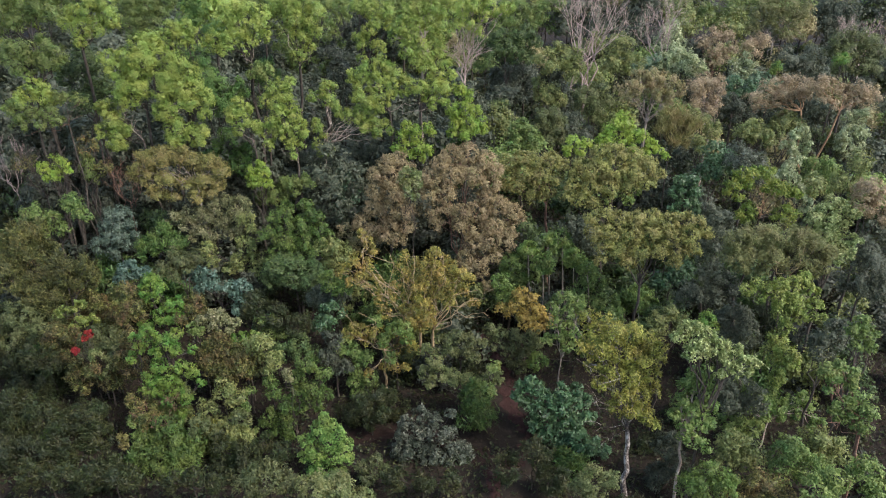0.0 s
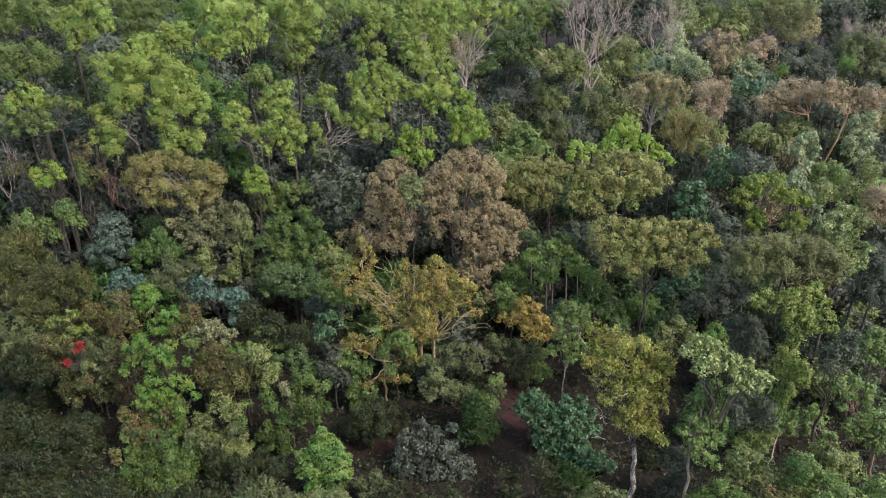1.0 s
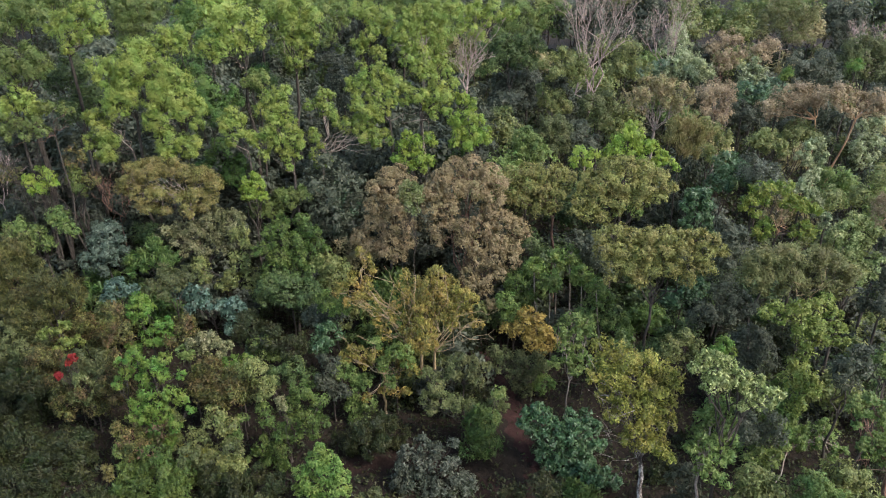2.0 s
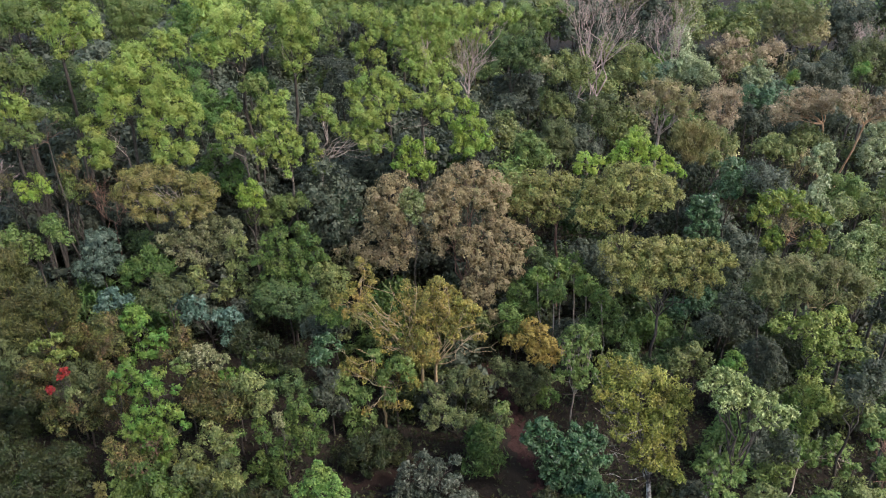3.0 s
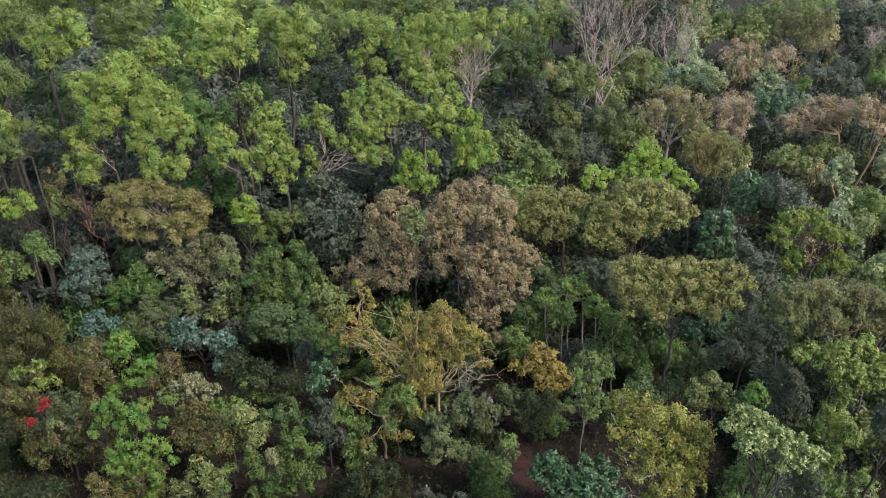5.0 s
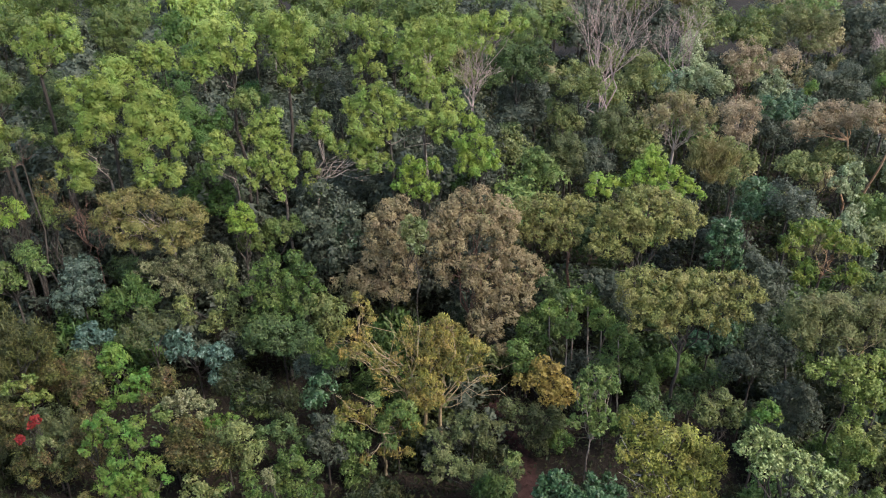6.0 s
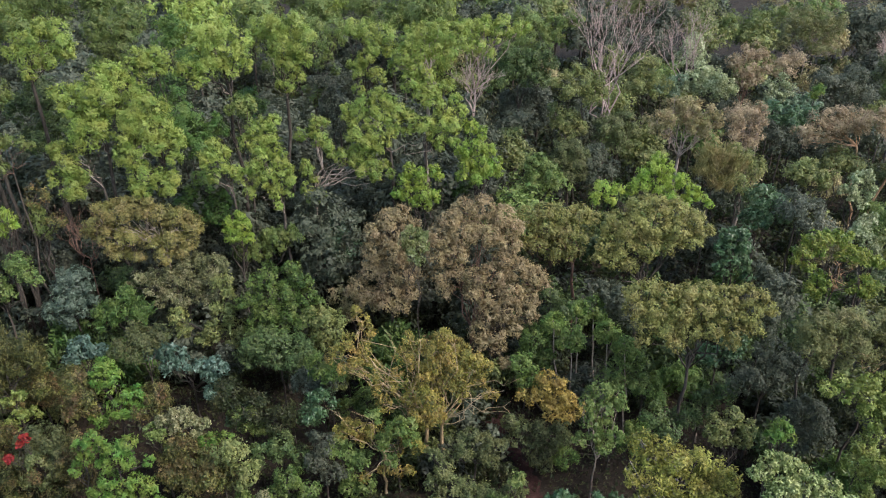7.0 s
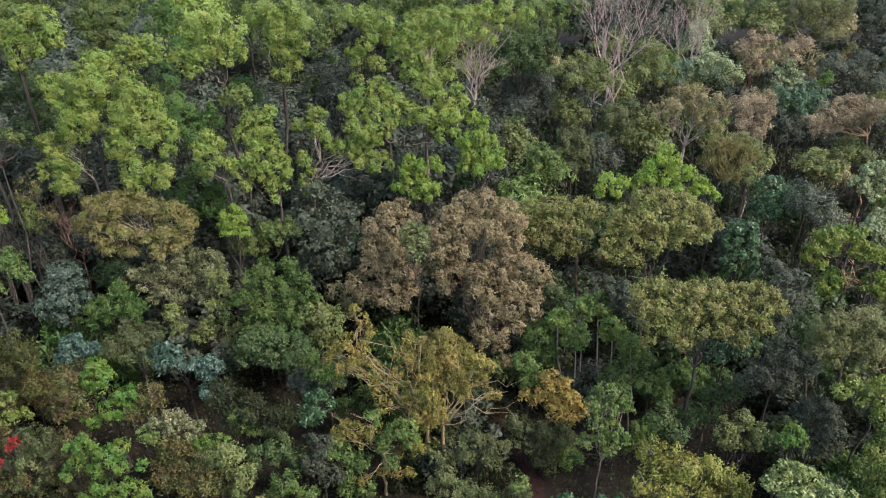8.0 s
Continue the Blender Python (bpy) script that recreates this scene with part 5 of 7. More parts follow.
plant("forest_bush", "yellow_green", -18.15, 30.60, [(-0.63, 0.10, 4.36, 0.33), (0.09, 0.18, 4.64, 0.30), (0.16, -0.07, 3.82, 0.36), (-0.32, -0.19, 3.40, 0.30), (0.70, -0.02, 3.95, 0.26)], cover=0.8)
plant("bamboo_clump", "bamboo", -18.95, 31.80, [(-1.85, -0.15, 4.73, 0.40), (-0.94, -0.32, 4.17, 0.40), (-0.31, -0.19, 4.59, 0.30), (0.23, 0.22, 5.94, 0.40), (0.94, 0.26, 6.07, 0.40), (1.34, 0.14, 5.69, 0.27), (0.59, 0.05, 5.39, 0.33)], cover=0.8)
plant("forest_bush", "bright", -14.13, 27.60, [(0.19, -0.01, 4.34, 0.24), (-0.17, -0.13, 3.96, 0.24), (-0.02, 0.14, 4.85, 0.21)], cover=0.7)
plant("forest_bush", "cream_olive", -16.15, 28.40, [(-0.31, 0.11, 3.32, 0.32), (0.31, -0.02, 2.92, 0.32), (-0.64, -0.10, 2.66, 0.28), (0.64, 0.19, 3.59, 0.25), (-0.00, -0.18, 2.39, 0.25)], cover=0.8)
plant("forest_bush", "mid_green", -11.44, 28.60, [(0.01, 0.03, 4.52, 0.25), (-0.36, 0.11, 4.78, 0.25), (0.36, -0.13, 4.00, 0.22)], cover=0.8)
plant("forest_bush", "thicket", -8.95, 24.60, [(-1.01, 0.13, 1.19, 0.41), (-0.04, 0.05, 0.94, 0.41), (0.95, 0.13, 1.19, 0.41), (-0.57, -0.15, 0.30, 0.35), (0.66, -0.15, 0.30, 0.35)])
plant("forest_bush", "thicket", -3.31, 26.40, [(-0.42, 0.12, 1.83, 0.43), (0.47, 0.00, 1.44, 0.37), (-0.05, -0.12, 1.05, 0.31)])
plant("forest_bush", "olive_grey", -2.99, 23.20, [(-0.44, 0.03, 1.39, 0.28), (0.15, 0.11, 1.64, 0.28), (-0.21, -0.10, 0.98, 0.34), (0.50, -0.04, 1.15, 0.28)])
plant("forest_tree", "grey", 6.46, 66.00, [(-1.67, 0.21, 6.47, 0.67), (-0.67, 0.28, 6.71, 0.73), (0.60, 0.28, 6.71, 0.79), (1.37, 0.14, 6.24, 0.61), (-1.15, -0.00, 5.77, 0.73), (0.12, -0.05, 5.62, 0.79), (1.39, -0.15, 5.29, 0.61), (-0.63, -0.33, 4.67, 0.67), (0.65, -0.36, 4.58, 0.61)])
plant("forest_tree", "olive", 8.79, 60.00, [(-0.71, 0.19, 7.20, 0.61), (0.22, 0.06, 6.77, 0.72), (-0.46, -0.07, 6.33, 0.67), (0.71, -0.14, 6.11, 0.61), (1.17, -0.07, 6.33, 0.39), (0.03, -0.27, 5.68, 0.56), (-0.96, 0.32, 7.63, 0.39)], bark="pale", stem=0.6)
plant("forest_tree", "mid_green", 5.96, 51.30, [(-0.71, 0.18, 6.64, 0.49), (-0.11, 0.26, 6.91, 0.49), (0.51, 0.12, 6.45, 0.44), (-0.49, -0.06, 5.87, 0.54), (0.33, -0.09, 5.75, 0.54), (-0.27, -0.23, 5.29, 0.44), (0.74, -0.17, 5.48, 0.39)])
plant("forest_tree", "olive_grey", 8.10, 53.50, [(-0.55, 0.25, 6.72, 0.71), (0.28, 0.31, 6.92, 0.61), (-0.74, 0.01, 5.92, 0.61), (0.32, 0.01, 5.92, 0.66), (0.93, 0.13, 6.32, 0.45), (-0.08, -0.23, 5.12, 0.61), (0.76, -0.17, 5.32, 0.51), (-0.92, -0.31, 4.84, 0.46)])
plant("forest_tree", "olive_grey", 12.01, 57.30, [(-0.50, 0.15, 7.32, 0.85), (0.37, 0.28, 7.74, 0.64), (-0.92, -0.04, 6.69, 0.64), (0.20, -0.10, 6.49, 0.75), (1.07, 0.03, 6.90, 0.53), (-0.21, -0.31, 5.77, 0.59)])
plant("forest_tree", "pale_bright", 23.35, 72.00, [(-1.55, 0.13, 6.49, 0.72), (-0.49, 0.28, 7.00, 0.78), (0.62, 0.21, 6.75, 0.72), (0.13, -0.02, 5.99, 0.79), (-0.95, -0.10, 5.73, 0.72), (1.49, -0.02, 5.99, 0.59), (1.00, -0.25, 5.22, 0.59), (2.07, -0.14, 5.58, 0.46), (-2.32, -0.10, 5.73, 0.52)])
plant("forest_tree", "paleteal", 19.93, 72.00, [(-0.01, 0.08, 6.24, 0.59), (0.79, 0.15, 6.49, 0.59), (-1.08, -0.08, 5.73, 0.52), (0.30, -0.15, 5.47, 0.59)])
plant("forest_tree", "pale_bright", 26.85, 66.30, [(-0.43, 0.11, 7.44, 0.60), (0.28, 0.25, 7.90, 0.54), (1.10, 0.04, 7.20, 0.54), (-0.12, -0.10, 6.73, 0.61), (-0.82, -0.31, 6.02, 0.49)], cover=0.9)
plant("forest_tree", "paleteal", 29.13, 66.30, [(-0.49, 0.11, 6.42, 0.55), (0.54, 0.04, 6.18, 0.61), (-1.46, -0.03, 5.94, 0.61), (1.33, -0.03, 5.94, 0.37), (0.08, -0.10, 5.71, 0.49)])
plant("forest_tree", "brown", 25.40, 69.30, [(-0.55, 0.25, 9.22, 0.75), (0.49, 0.25, 9.22, 0.81), (1.33, 0.03, 8.50, 0.69), (-0.21, -0.04, 8.26, 0.81), (-1.29, 0.10, 8.74, 0.56), (0.63, -0.26, 7.53, 0.69), (-0.40, -0.33, 7.29, 0.56)], cover=0.6, bark="redbrown", stem=0.6, twigs=9)
plant("rain_tree", "olive_feather", 36.17, 82.00, [(-2.37, 0.34, 9.35, 0.94), (-0.91, 0.50, 9.90, 1.01), (0.92, 0.42, 9.63, 1.01), (2.46, 0.34, 9.35, 0.87), (-1.66, 0.00, 8.24, 0.87), (0.13, 0.09, 8.52, 1.02), (1.97, 0.00, 8.24, 0.80), (-2.49, -0.25, 7.40, 0.66), (2.82, 0.17, 8.80, 0.58), (0.57, -0.33, 7.12, 0.73), (2.45, -0.50, 6.56, 0.66), (3.75, -0.75, 5.72, 0.51)], fork=(0.00, -0.20, 5.77), stem=0.5, cover=0.8, bark="pale", fan_size=0.04, fan=[(-2.02, -0.70, 7.79), (0.36, -0.70, 8.73), (1.80, -0.70, 5.04), (-0.58, -0.70, 4.67)])
plant("forest_tree", "olive_grey", 33.60, 60.30, [(-1.36, 0.30, 10.98, 0.76), (-0.26, 0.36, 11.19, 0.81), (0.92, 0.23, 10.78, 0.76), (1.68, 0.05, 10.15, 0.65), (-1.72, 0.05, 10.15, 0.65), (-0.58, 0.05, 10.15, 0.87), (0.83, -0.08, 9.73, 0.76), (-1.14, -0.27, 9.10, 0.65), (0.25, -0.33, 8.88, 0.65), (1.38, -0.33, 8.88, 0.65)])
plant("weeping_tree", "weeping", 14.93, 46.00, [(-0.36, 0.19, 9.26, 0.48), (0.54, 0.19, 9.26, 0.52), (-0.68, -0.01, 8.58, 0.43), (0.22, -0.01, 8.58, 0.52), (1.13, -0.01, 8.58, 0.43), (0.09, -0.22, 7.89, 0.39), (0.81, -0.22, 7.89, 0.39), (1.46, 0.09, 8.92, 0.35)], fork=(0.00, -0.20, 7.31), stem=0.6)
plant("forest_tree", "olive", 20.52, 46.30, [(-0.67, 0.10, 8.43, 0.48), (0.05, 0.15, 8.61, 0.48), (-1.00, -0.01, 8.09, 0.39), (0.64, -0.01, 8.09, 0.39), (-0.07, -0.06, 7.91, 0.48), (1.06, -0.16, 7.57, 0.35)])
plant("glossy_tree", "teal", 14.57, 40.30, [(-0.41, 0.27, 7.20, 0.36), (0.24, 0.32, 7.36, 0.36), (-0.05, 0.13, 6.73, 0.44), (-0.70, 0.08, 6.57, 0.36), (0.46, 0.08, 6.57, 0.36), (-0.16, -0.11, 5.93, 0.40), (0.52, -0.16, 5.77, 0.36), (-0.62, -0.26, 5.45, 0.36), (0.73, -0.35, 5.12, 0.28)])
plant("glossy_tree", "teal_dark", -6.14, 42.60, [(-0.69, 0.30, 6.38, 0.38), (-0.16, 0.37, 6.61, 0.38), (0.18, 0.25, 6.21, 0.38), (-0.53, 0.10, 5.71, 0.42), (0.34, 0.10, 5.71, 0.42), (-0.20, -0.05, 5.20, 0.46), (0.50, -0.10, 5.03, 0.38), (-0.39, -0.25, 4.52, 0.42), (0.31, -0.31, 4.35, 0.42), (0.86, 0.05, 5.54, 0.29), (-0.24, -0.46, 3.84, 0.38)])
plant("forest_tree", "bluegrey", -18.82, 37.80, [(0.40, 0.33, 6.20, 0.42), (-0.25, 0.28, 6.05, 0.38), (0.86, 0.28, 6.05, 0.27), (-0.61, 0.14, 5.58, 0.38), (0.18, 0.14, 5.58, 0.50), (0.82, 0.14, 5.58, 0.31), (-0.52, -0.04, 4.96, 0.42), (0.28, -0.04, 4.96, 0.50), (-1.06, -0.23, 4.34, 0.35), (-0.42, -0.23, 4.34, 0.42), (0.56, -0.19, 4.50, 0.35), (1.08, -0.04, 4.96, 0.23), (-0.14, -0.38, 3.87, 0.31), (-1.18, -0.14, 4.65, 0.23)])
plant("glossy_bush", "teal_pale", -16.62, 33.90, [(-0.44, 0.08, 4.97, 0.32), (0.01, 0.09, 5.03, 0.32), (0.43, 0.03, 4.83, 0.28), (-0.33, -0.06, 4.54, 0.32), (-0.65, -0.12, 4.33, 0.25), (0.87, 0.03, 4.83, 0.21), (0.11, -0.06, 4.54, 0.28)])
plant("glossy_bush", "teal_pale", -12.09, 34.20, [(-1.84, 0.19, 4.28, 0.25), (-1.23, 0.22, 4.36, 0.32), (-0.64, 0.19, 4.28, 0.32), (-0.97, 0.07, 3.86, 0.36), (-0.37, 0.04, 3.77, 0.32), (-1.14, -0.05, 3.48, 0.25), (0.22, -0.01, 3.62, 0.32), (0.67, 0.04, 3.77, 0.22), (1.12, 0.04, 3.77, 0.32), (1.41, -0.05, 3.48, 0.25), (0.80, -0.10, 3.33, 0.29), (1.08, -0.21, 2.94, 0.25), (0.90, -0.37, 2.43, 0.29)])
plant("forest_tree", "cream", -10.54, 28.90, [(-0.77, 0.04, 5.09, 0.25), (-0.24, 0.09, 5.27, 0.28), (0.15, 0.11, 5.35, 0.25), (0.39, 0.01, 5.01, 0.25), (-0.14, -0.04, 4.83, 0.28), (-0.67, -0.08, 4.70, 0.25), (0.49, -0.12, 4.57, 0.22), (0.78, -0.00, 4.96, 0.19)])
plant("glossy_tree", "teal", 5.10, 26.70, [(-1.54, 0.42, 2.47, 0.30), (-1.04, 0.49, 2.74, 0.30), (-0.64, 0.38, 2.34, 0.33), (0.01, 0.22, 1.82, 0.30), (0.52, 0.30, 2.08, 0.27), (-1.27, 0.22, 1.82, 0.33), (-0.75, 0.13, 1.56, 0.36), (-0.23, 0.05, 1.29, 0.36), (0.41, 0.09, 1.42, 0.36), (1.05, 0.17, 1.69, 0.27), (-0.86, -0.11, 0.76, 0.34), (-0.20, -0.19, 0.49, 0.40), (0.57, -0.15, 0.63, 0.40), (1.21, -0.07, 0.89, 0.30), (0.08, -0.40, 0.22, 0.37), (0.72, -0.36, 0.20, 0.34), (-0.58, -0.32, 0.17, 0.28), (1.37, -0.28, 0.23, 0.28), (0.49, -0.61, 0.18, 0.31), (1.14, -0.57, 0.17, 0.28), (-0.38, 0.34, 2.21, 0.24), (-1.66, 0.30, 2.08, 0.21), (1.59, 0.01, 1.16, 0.24)])
plant("forest_tree", "olive", 10.14, 27.80, [(-0.45, 0.07, 5.83, 0.33), (0.16, 0.15, 6.08, 0.33), (0.68, 0.03, 5.70, 0.30), (-0.17, -0.08, 5.33, 0.33), (0.46, -0.12, 5.20, 0.30), (-0.68, -0.04, 5.45, 0.24)])
plant("forest_tree", "olive_grey", 0.88, 29.40, [(-0.77, 0.11, 3.56, 0.32), (-0.10, 0.15, 3.69, 0.32), (0.43, 0.11, 3.56, 0.29), (-0.50, -0.06, 3.02, 0.36), (0.30, -0.06, 3.02, 0.32), (0.97, 0.03, 3.29, 0.26), (-1.04, -0.10, 2.88, 0.26), (0.71, -0.18, 2.61, 0.26)])
plant("forest_tree", "olive_grey", 3.71, 31.20, [(-1.33, 0.27, 2.82, 0.27), (-0.75, 0.18, 2.54, 0.34), (-0.04, 0.14, 2.39, 0.38), (0.68, 0.05, 2.11, 0.34), (-1.03, 0.01, 1.96, 0.34), (-0.31, -0.08, 1.67, 0.38), (0.41, -0.13, 1.53, 0.31), (0.28, -0.35, 0.81, 0.28), (-0.15, -0.26, 1.10, 0.31), (0.96, 0.18, 2.54, 0.27), (1.26, 0.01, 1.96, 0.24)])
plant("thicket", "thicket", -16.32, 22.40, [(-0.90, 0.02, 1.70, 0.44), (-0.01, -0.04, 1.51, 0.44), (0.92, 0.02, 1.70, 0.38)])
plant("thicket", "thicket", -13.52, 22.20, [(-0.87, -0.01, 1.70, 0.41), (0.05, 0.03, 1.84, 0.41), (0.82, -0.02, 1.65, 0.38)])
plant("thicket", "thicket", -10.24, 22.00, [(-0.90, -0.02, 1.77, 0.40), (0.01, 0.03, 1.93, 0.38), (0.89, -0.01, 1.79, 0.40)])
plant("thicket", "thicket", -0.83, 22.30, [(-1.14, 0.03, 1.55, 0.41), (1.14, 0.00, 1.45, 0.38), (-0.00, -0.03, 1.36, 0.41)])
plant("glossy_tree", "teal", 6.32, 27.80, [(-0.64, 0.16, 1.49, 0.35), (0.10, 0.21, 1.65, 0.32), (0.58, 0.02, 1.03, 0.32), (-0.07, -0.10, 0.62, 0.38), (0.70, -0.26, 0.19, 0.32), (-0.67, -0.04, 0.84, 0.29)])
plant("glossy_bush", "teal", 6.54, 25.60, [(-0.35, 0.18, 0.60, 0.37), (0.30, 0.07, 0.26, 0.34), (-0.78, -0.02, 0.22, 0.37), (-0.00, -0.15, 0.22, 0.37), (0.83, -0.09, 0.17, 0.28)])
plant("acacia_tree", "acacia_shade", -14.05, 44.80, [(0.00, -0.24, 11.51, 0.94), (-0.67, -0.00, 12.15, 0.68), (0.65, -0.67, 10.40, 0.70)])
plant("acacia_tree", "acacia_dull", -9.77, 41.70, [(0.30, -0.26, 6.26, 0.68), (-0.41, -0.38, 5.94, 0.56), (1.34, -0.14, 6.58, 0.50), (-1.28, -0.44, 5.77, 0.50)])
plant("forest_tree", "dark", 5.65, 65.30, [(-0.43, -0.15, 9.78, 1.48), (-1.90, -0.50, 8.88, 1.29), (1.06, -0.50, 8.88, 1.19), (1.54, -0.07, 10.00, 1.18)])
plant("forest_tree", "olive", 9.65, 60.32, [(0.27, -0.15, 9.77, 1.10), (-1.10, -0.31, 9.35, 0.92), (0.85, -0.50, 8.85, 0.83)])
plant("forest_tree", "pale_bright", 25.74, 85.24, [(-0.15, -0.46, 5.35, 1.54), (0.25, -0.02, 6.51, 0.89)], cover=0.80)
plant("sapling", "bright", 31.38, 58.30, [(-0.18, -0.32, 10.00, 0.49), (0.25, -0.27, 10.12, 0.35)])
plant("sapling", "bright", 28.51, 63.31, [(0.14, -0.26, 8.10, 0.44), (-0.18, -0.36, 7.84, 0.34)])
plant("forest_tree", "teal", 17.77, 45.29, [(0.49, -0.29, 6.70, 0.96), (-0.27, -0.10, 7.21, 0.66), (-0.40, -0.49, 6.19, 0.74)])
plant("forest_tree", "grey", 19.22, 43.30, [(-0.66, -0.12, 7.61, 0.77), (0.07, -0.30, 7.11, 0.85), (0.63, -0.49, 6.62, 0.71)])
plant("forest_tree", "mid_green", 24.34, 44.31, [(-0.11, -0.12, 6.44, 1.01), (0.85, -0.38, 5.76, 0.88), (-0.78, -0.44, 5.59, 0.80)])
plant("climbing_vine", "vine", -1.66, 36.29, [(-0.19, -0.19, 9.36, 0.39), (-0.02, -0.43, 8.72, 0.45), (0.28, -0.25, 9.19, 0.30)], stem=0.35)
plant("forest_tree", "dark", -8.04, 34.80, [(-0.05, -0.33, 4.16, 1.04), (-0.96, -0.23, 4.45, 0.79), (1.02, -0.33, 4.16, 0.80)])
plant("forest_tree", "olive", -6.10, 36.30, [(0.30, -0.25, 4.68, 0.69), (-0.33, -0.14, 4.98, 0.56), (-0.04, -0.52, 3.93, 0.57)])
plant("feathery_bush", "fern", -16.01, 37.31, [(-0.01, -0.21, 5.03, 0.77), (-0.68, -0.38, 4.57, 0.64), (0.77, -0.33, 4.72, 0.58)])
plant("feathery_bush", "dark", -17.02, 40.31, [(-0.38, -0.25, 4.82, 0.75), (0.46, -0.37, 4.50, 0.62)])
plant("bamboo_clump", "bamboo", -21.68, 34.29, [(-0.16, -0.23, 6.45, 0.88), (0.83, -0.44, 5.89, 0.77), (-0.96, -0.49, 5.75, 0.77), (0.33, -0.03, 7.01, 0.70)])
plant("bamboo_clump", "bamboo", -19.94, 32.80, [(0.42, -0.23, 5.28, 0.81), (1.45, -0.13, 5.55, 0.69), (-0.77, -0.33, 5.00, 0.75), (1.85, -0.28, 5.14, 0.46), (-2.20, -0.28, 5.14, 0.75), (0.06, -0.54, 4.45, 0.70)])
plant("forest_tree", "rust_mix", -14.26, 31.49, [(-1.32, -0.32, 4.30, 0.74), (-1.56, -0.08, 4.98, 0.56), (1.35, -0.47, 3.89, 0.69), (1.81, -0.27, 4.43, 0.51)], cover=0.80)
plant("forest_tree", "rust_mix", -10.46, 28.29, [(0.33, -0.28, 3.93, 0.63), (-0.35, -0.45, 3.47, 0.53), (-0.05, -0.13, 4.37, 0.42)])
plant("forest_tree", "rust_mix", -9.27, 28.10, [(0.20, -0.08, 3.99, 0.52), (-0.10, -0.38, 3.16, 0.58), (0.75, -0.34, 3.26, 0.42), (-0.76, -0.41, 3.08, 0.48)])
plant("forest_tree", "olive_grey", -16.44, 29.51, [(0.19, -0.18, 3.70, 0.65), (-0.66, -0.33, 3.30, 0.60), (0.55, -0.42, 3.03, 0.50)])
plant("forest_tree", "rust_mix", -18.55, 29.70, [(-0.05, -0.13, 3.52, 0.66), (0.56, -0.51, 2.45, 0.61), (-0.63, -0.27, 3.12, 0.50)])
plant("forest_tree", "rust_mix", -16.68, 28.90, [(0.14, -0.14, 2.60, 0.60), (0.64, -0.40, 1.88, 0.55), (-0.73, -0.36, 1.99, 0.61)])
plant("flowering_shrub", "redflower", -16.77, 28.51, [(0.26, -0.19, 4.67, 0.17), (0.05, -0.27, 4.47, 0.13), (-0.35, -0.47, 3.91, 0.13), (-0.48, -0.45, 3.95, 0.12)], stem=0.35)
plant("forest_tree", "rust_mix", -13.67, 26.28, [(0.20, -0.38, 1.90, 0.57), (-0.28, -0.20, 2.41, 0.41)])
plant("forest_tree", "olive", -9.90, 26.30, [(0.02, -0.17, 3.18, 0.45), (0.64, -0.30, 2.81, 0.41), (-0.65, -0.44, 2.43, 0.41)], cover=0.80)
plant("forest_tree", "olive_grey", -10.17, 25.70, [(-0.74, -0.32, 1.70, 0.46), (-0.25, -0.41, 1.45, 0.36), (1.06, -0.18, 2.08, 0.40)])
plant("forest_tree", "green", -12.27, 24.80, [(0.10, -0.04, 1.28, 0.85), (-0.93, -0.17, 0.90, 0.70), (0.82, -0.26, 0.65, 0.71), (-0.23, -0.48, 0.52, 0.77), (-1.13, -0.53, 0.46, 0.61), (0.50, -0.62, 0.47, 0.62), (1.24, 0.00, 1.40, 0.45)])
plant("sapling", "sapling", 5.02, 35.20, [(-0.41, -0.13, 5.57, 0.43), (-0.10, -0.26, 5.22, 0.34), (-0.68, -0.21, 5.34, 0.30)], fork=(-0.42, -0.40, 5.23), bark="pale", stem=0.55)
plant("sapling", "sapling", 5.80, 34.70, [(-0.46, -0.13, 5.15, 0.45), (-0.15, -0.26, 4.81, 0.37), (-0.73, -0.21, 4.92, 0.32)], fork=(-0.47, -0.40, 4.82), bark="pale", stem=0.55)
plant("sapling", "sapling", 7.11, 36.20, [(-0.53, -0.13, 5.74, 0.47), (-0.21, -0.26, 5.39, 0.37), (-0.81, -0.21, 5.50, 0.33)], fork=(-0.54, -0.40, 5.39), bark="pale", stem=0.55)
plant("sapling", "sapling", 7.67, 35.20, [(-0.57, -0.13, 5.05, 0.46), (-0.25, -0.26, 4.70, 0.37), (-0.84, -0.21, 4.81, 0.32)], fork=(-0.58, -0.40, 4.71), bark="pale", stem=0.55)
plant("sapling", "sapling", 8.30, 34.20, [(-0.61, -0.13, 5.09, 0.39), (-0.30, -0.26, 4.74, 0.31), (-0.87, -0.21, 4.86, 0.27)], fork=(-0.63, -0.40, 4.76), bark="pale", stem=0.55)
plant("sapling", "sapling", 6.29, 36.20, [(-0.49, -0.13, 5.56, 0.37), (-0.17, -0.26, 5.21, 0.30), (-0.76, -0.21, 5.33, 0.26)], fork=(-0.50, -0.40, 5.21), bark="pale", stem=0.55)
plant("forest_bush", "green", 3.80, 35.31, [(-0.04, -0.11, 4.45, 0.62), (-0.34, -0.44, 3.56, 0.56), (0.44, -0.38, 3.70, 0.50)])
plant("sapling", "sapling", 11.38, 34.80, [(-0.58, -0.13, 2.95, 0.53), (-0.19, -0.24, 2.65, 0.43), (-0.94, -0.22, 2.71, 0.43)], fork=(-0.59, -0.40, 2.57), bark="pale", stem=0.55)
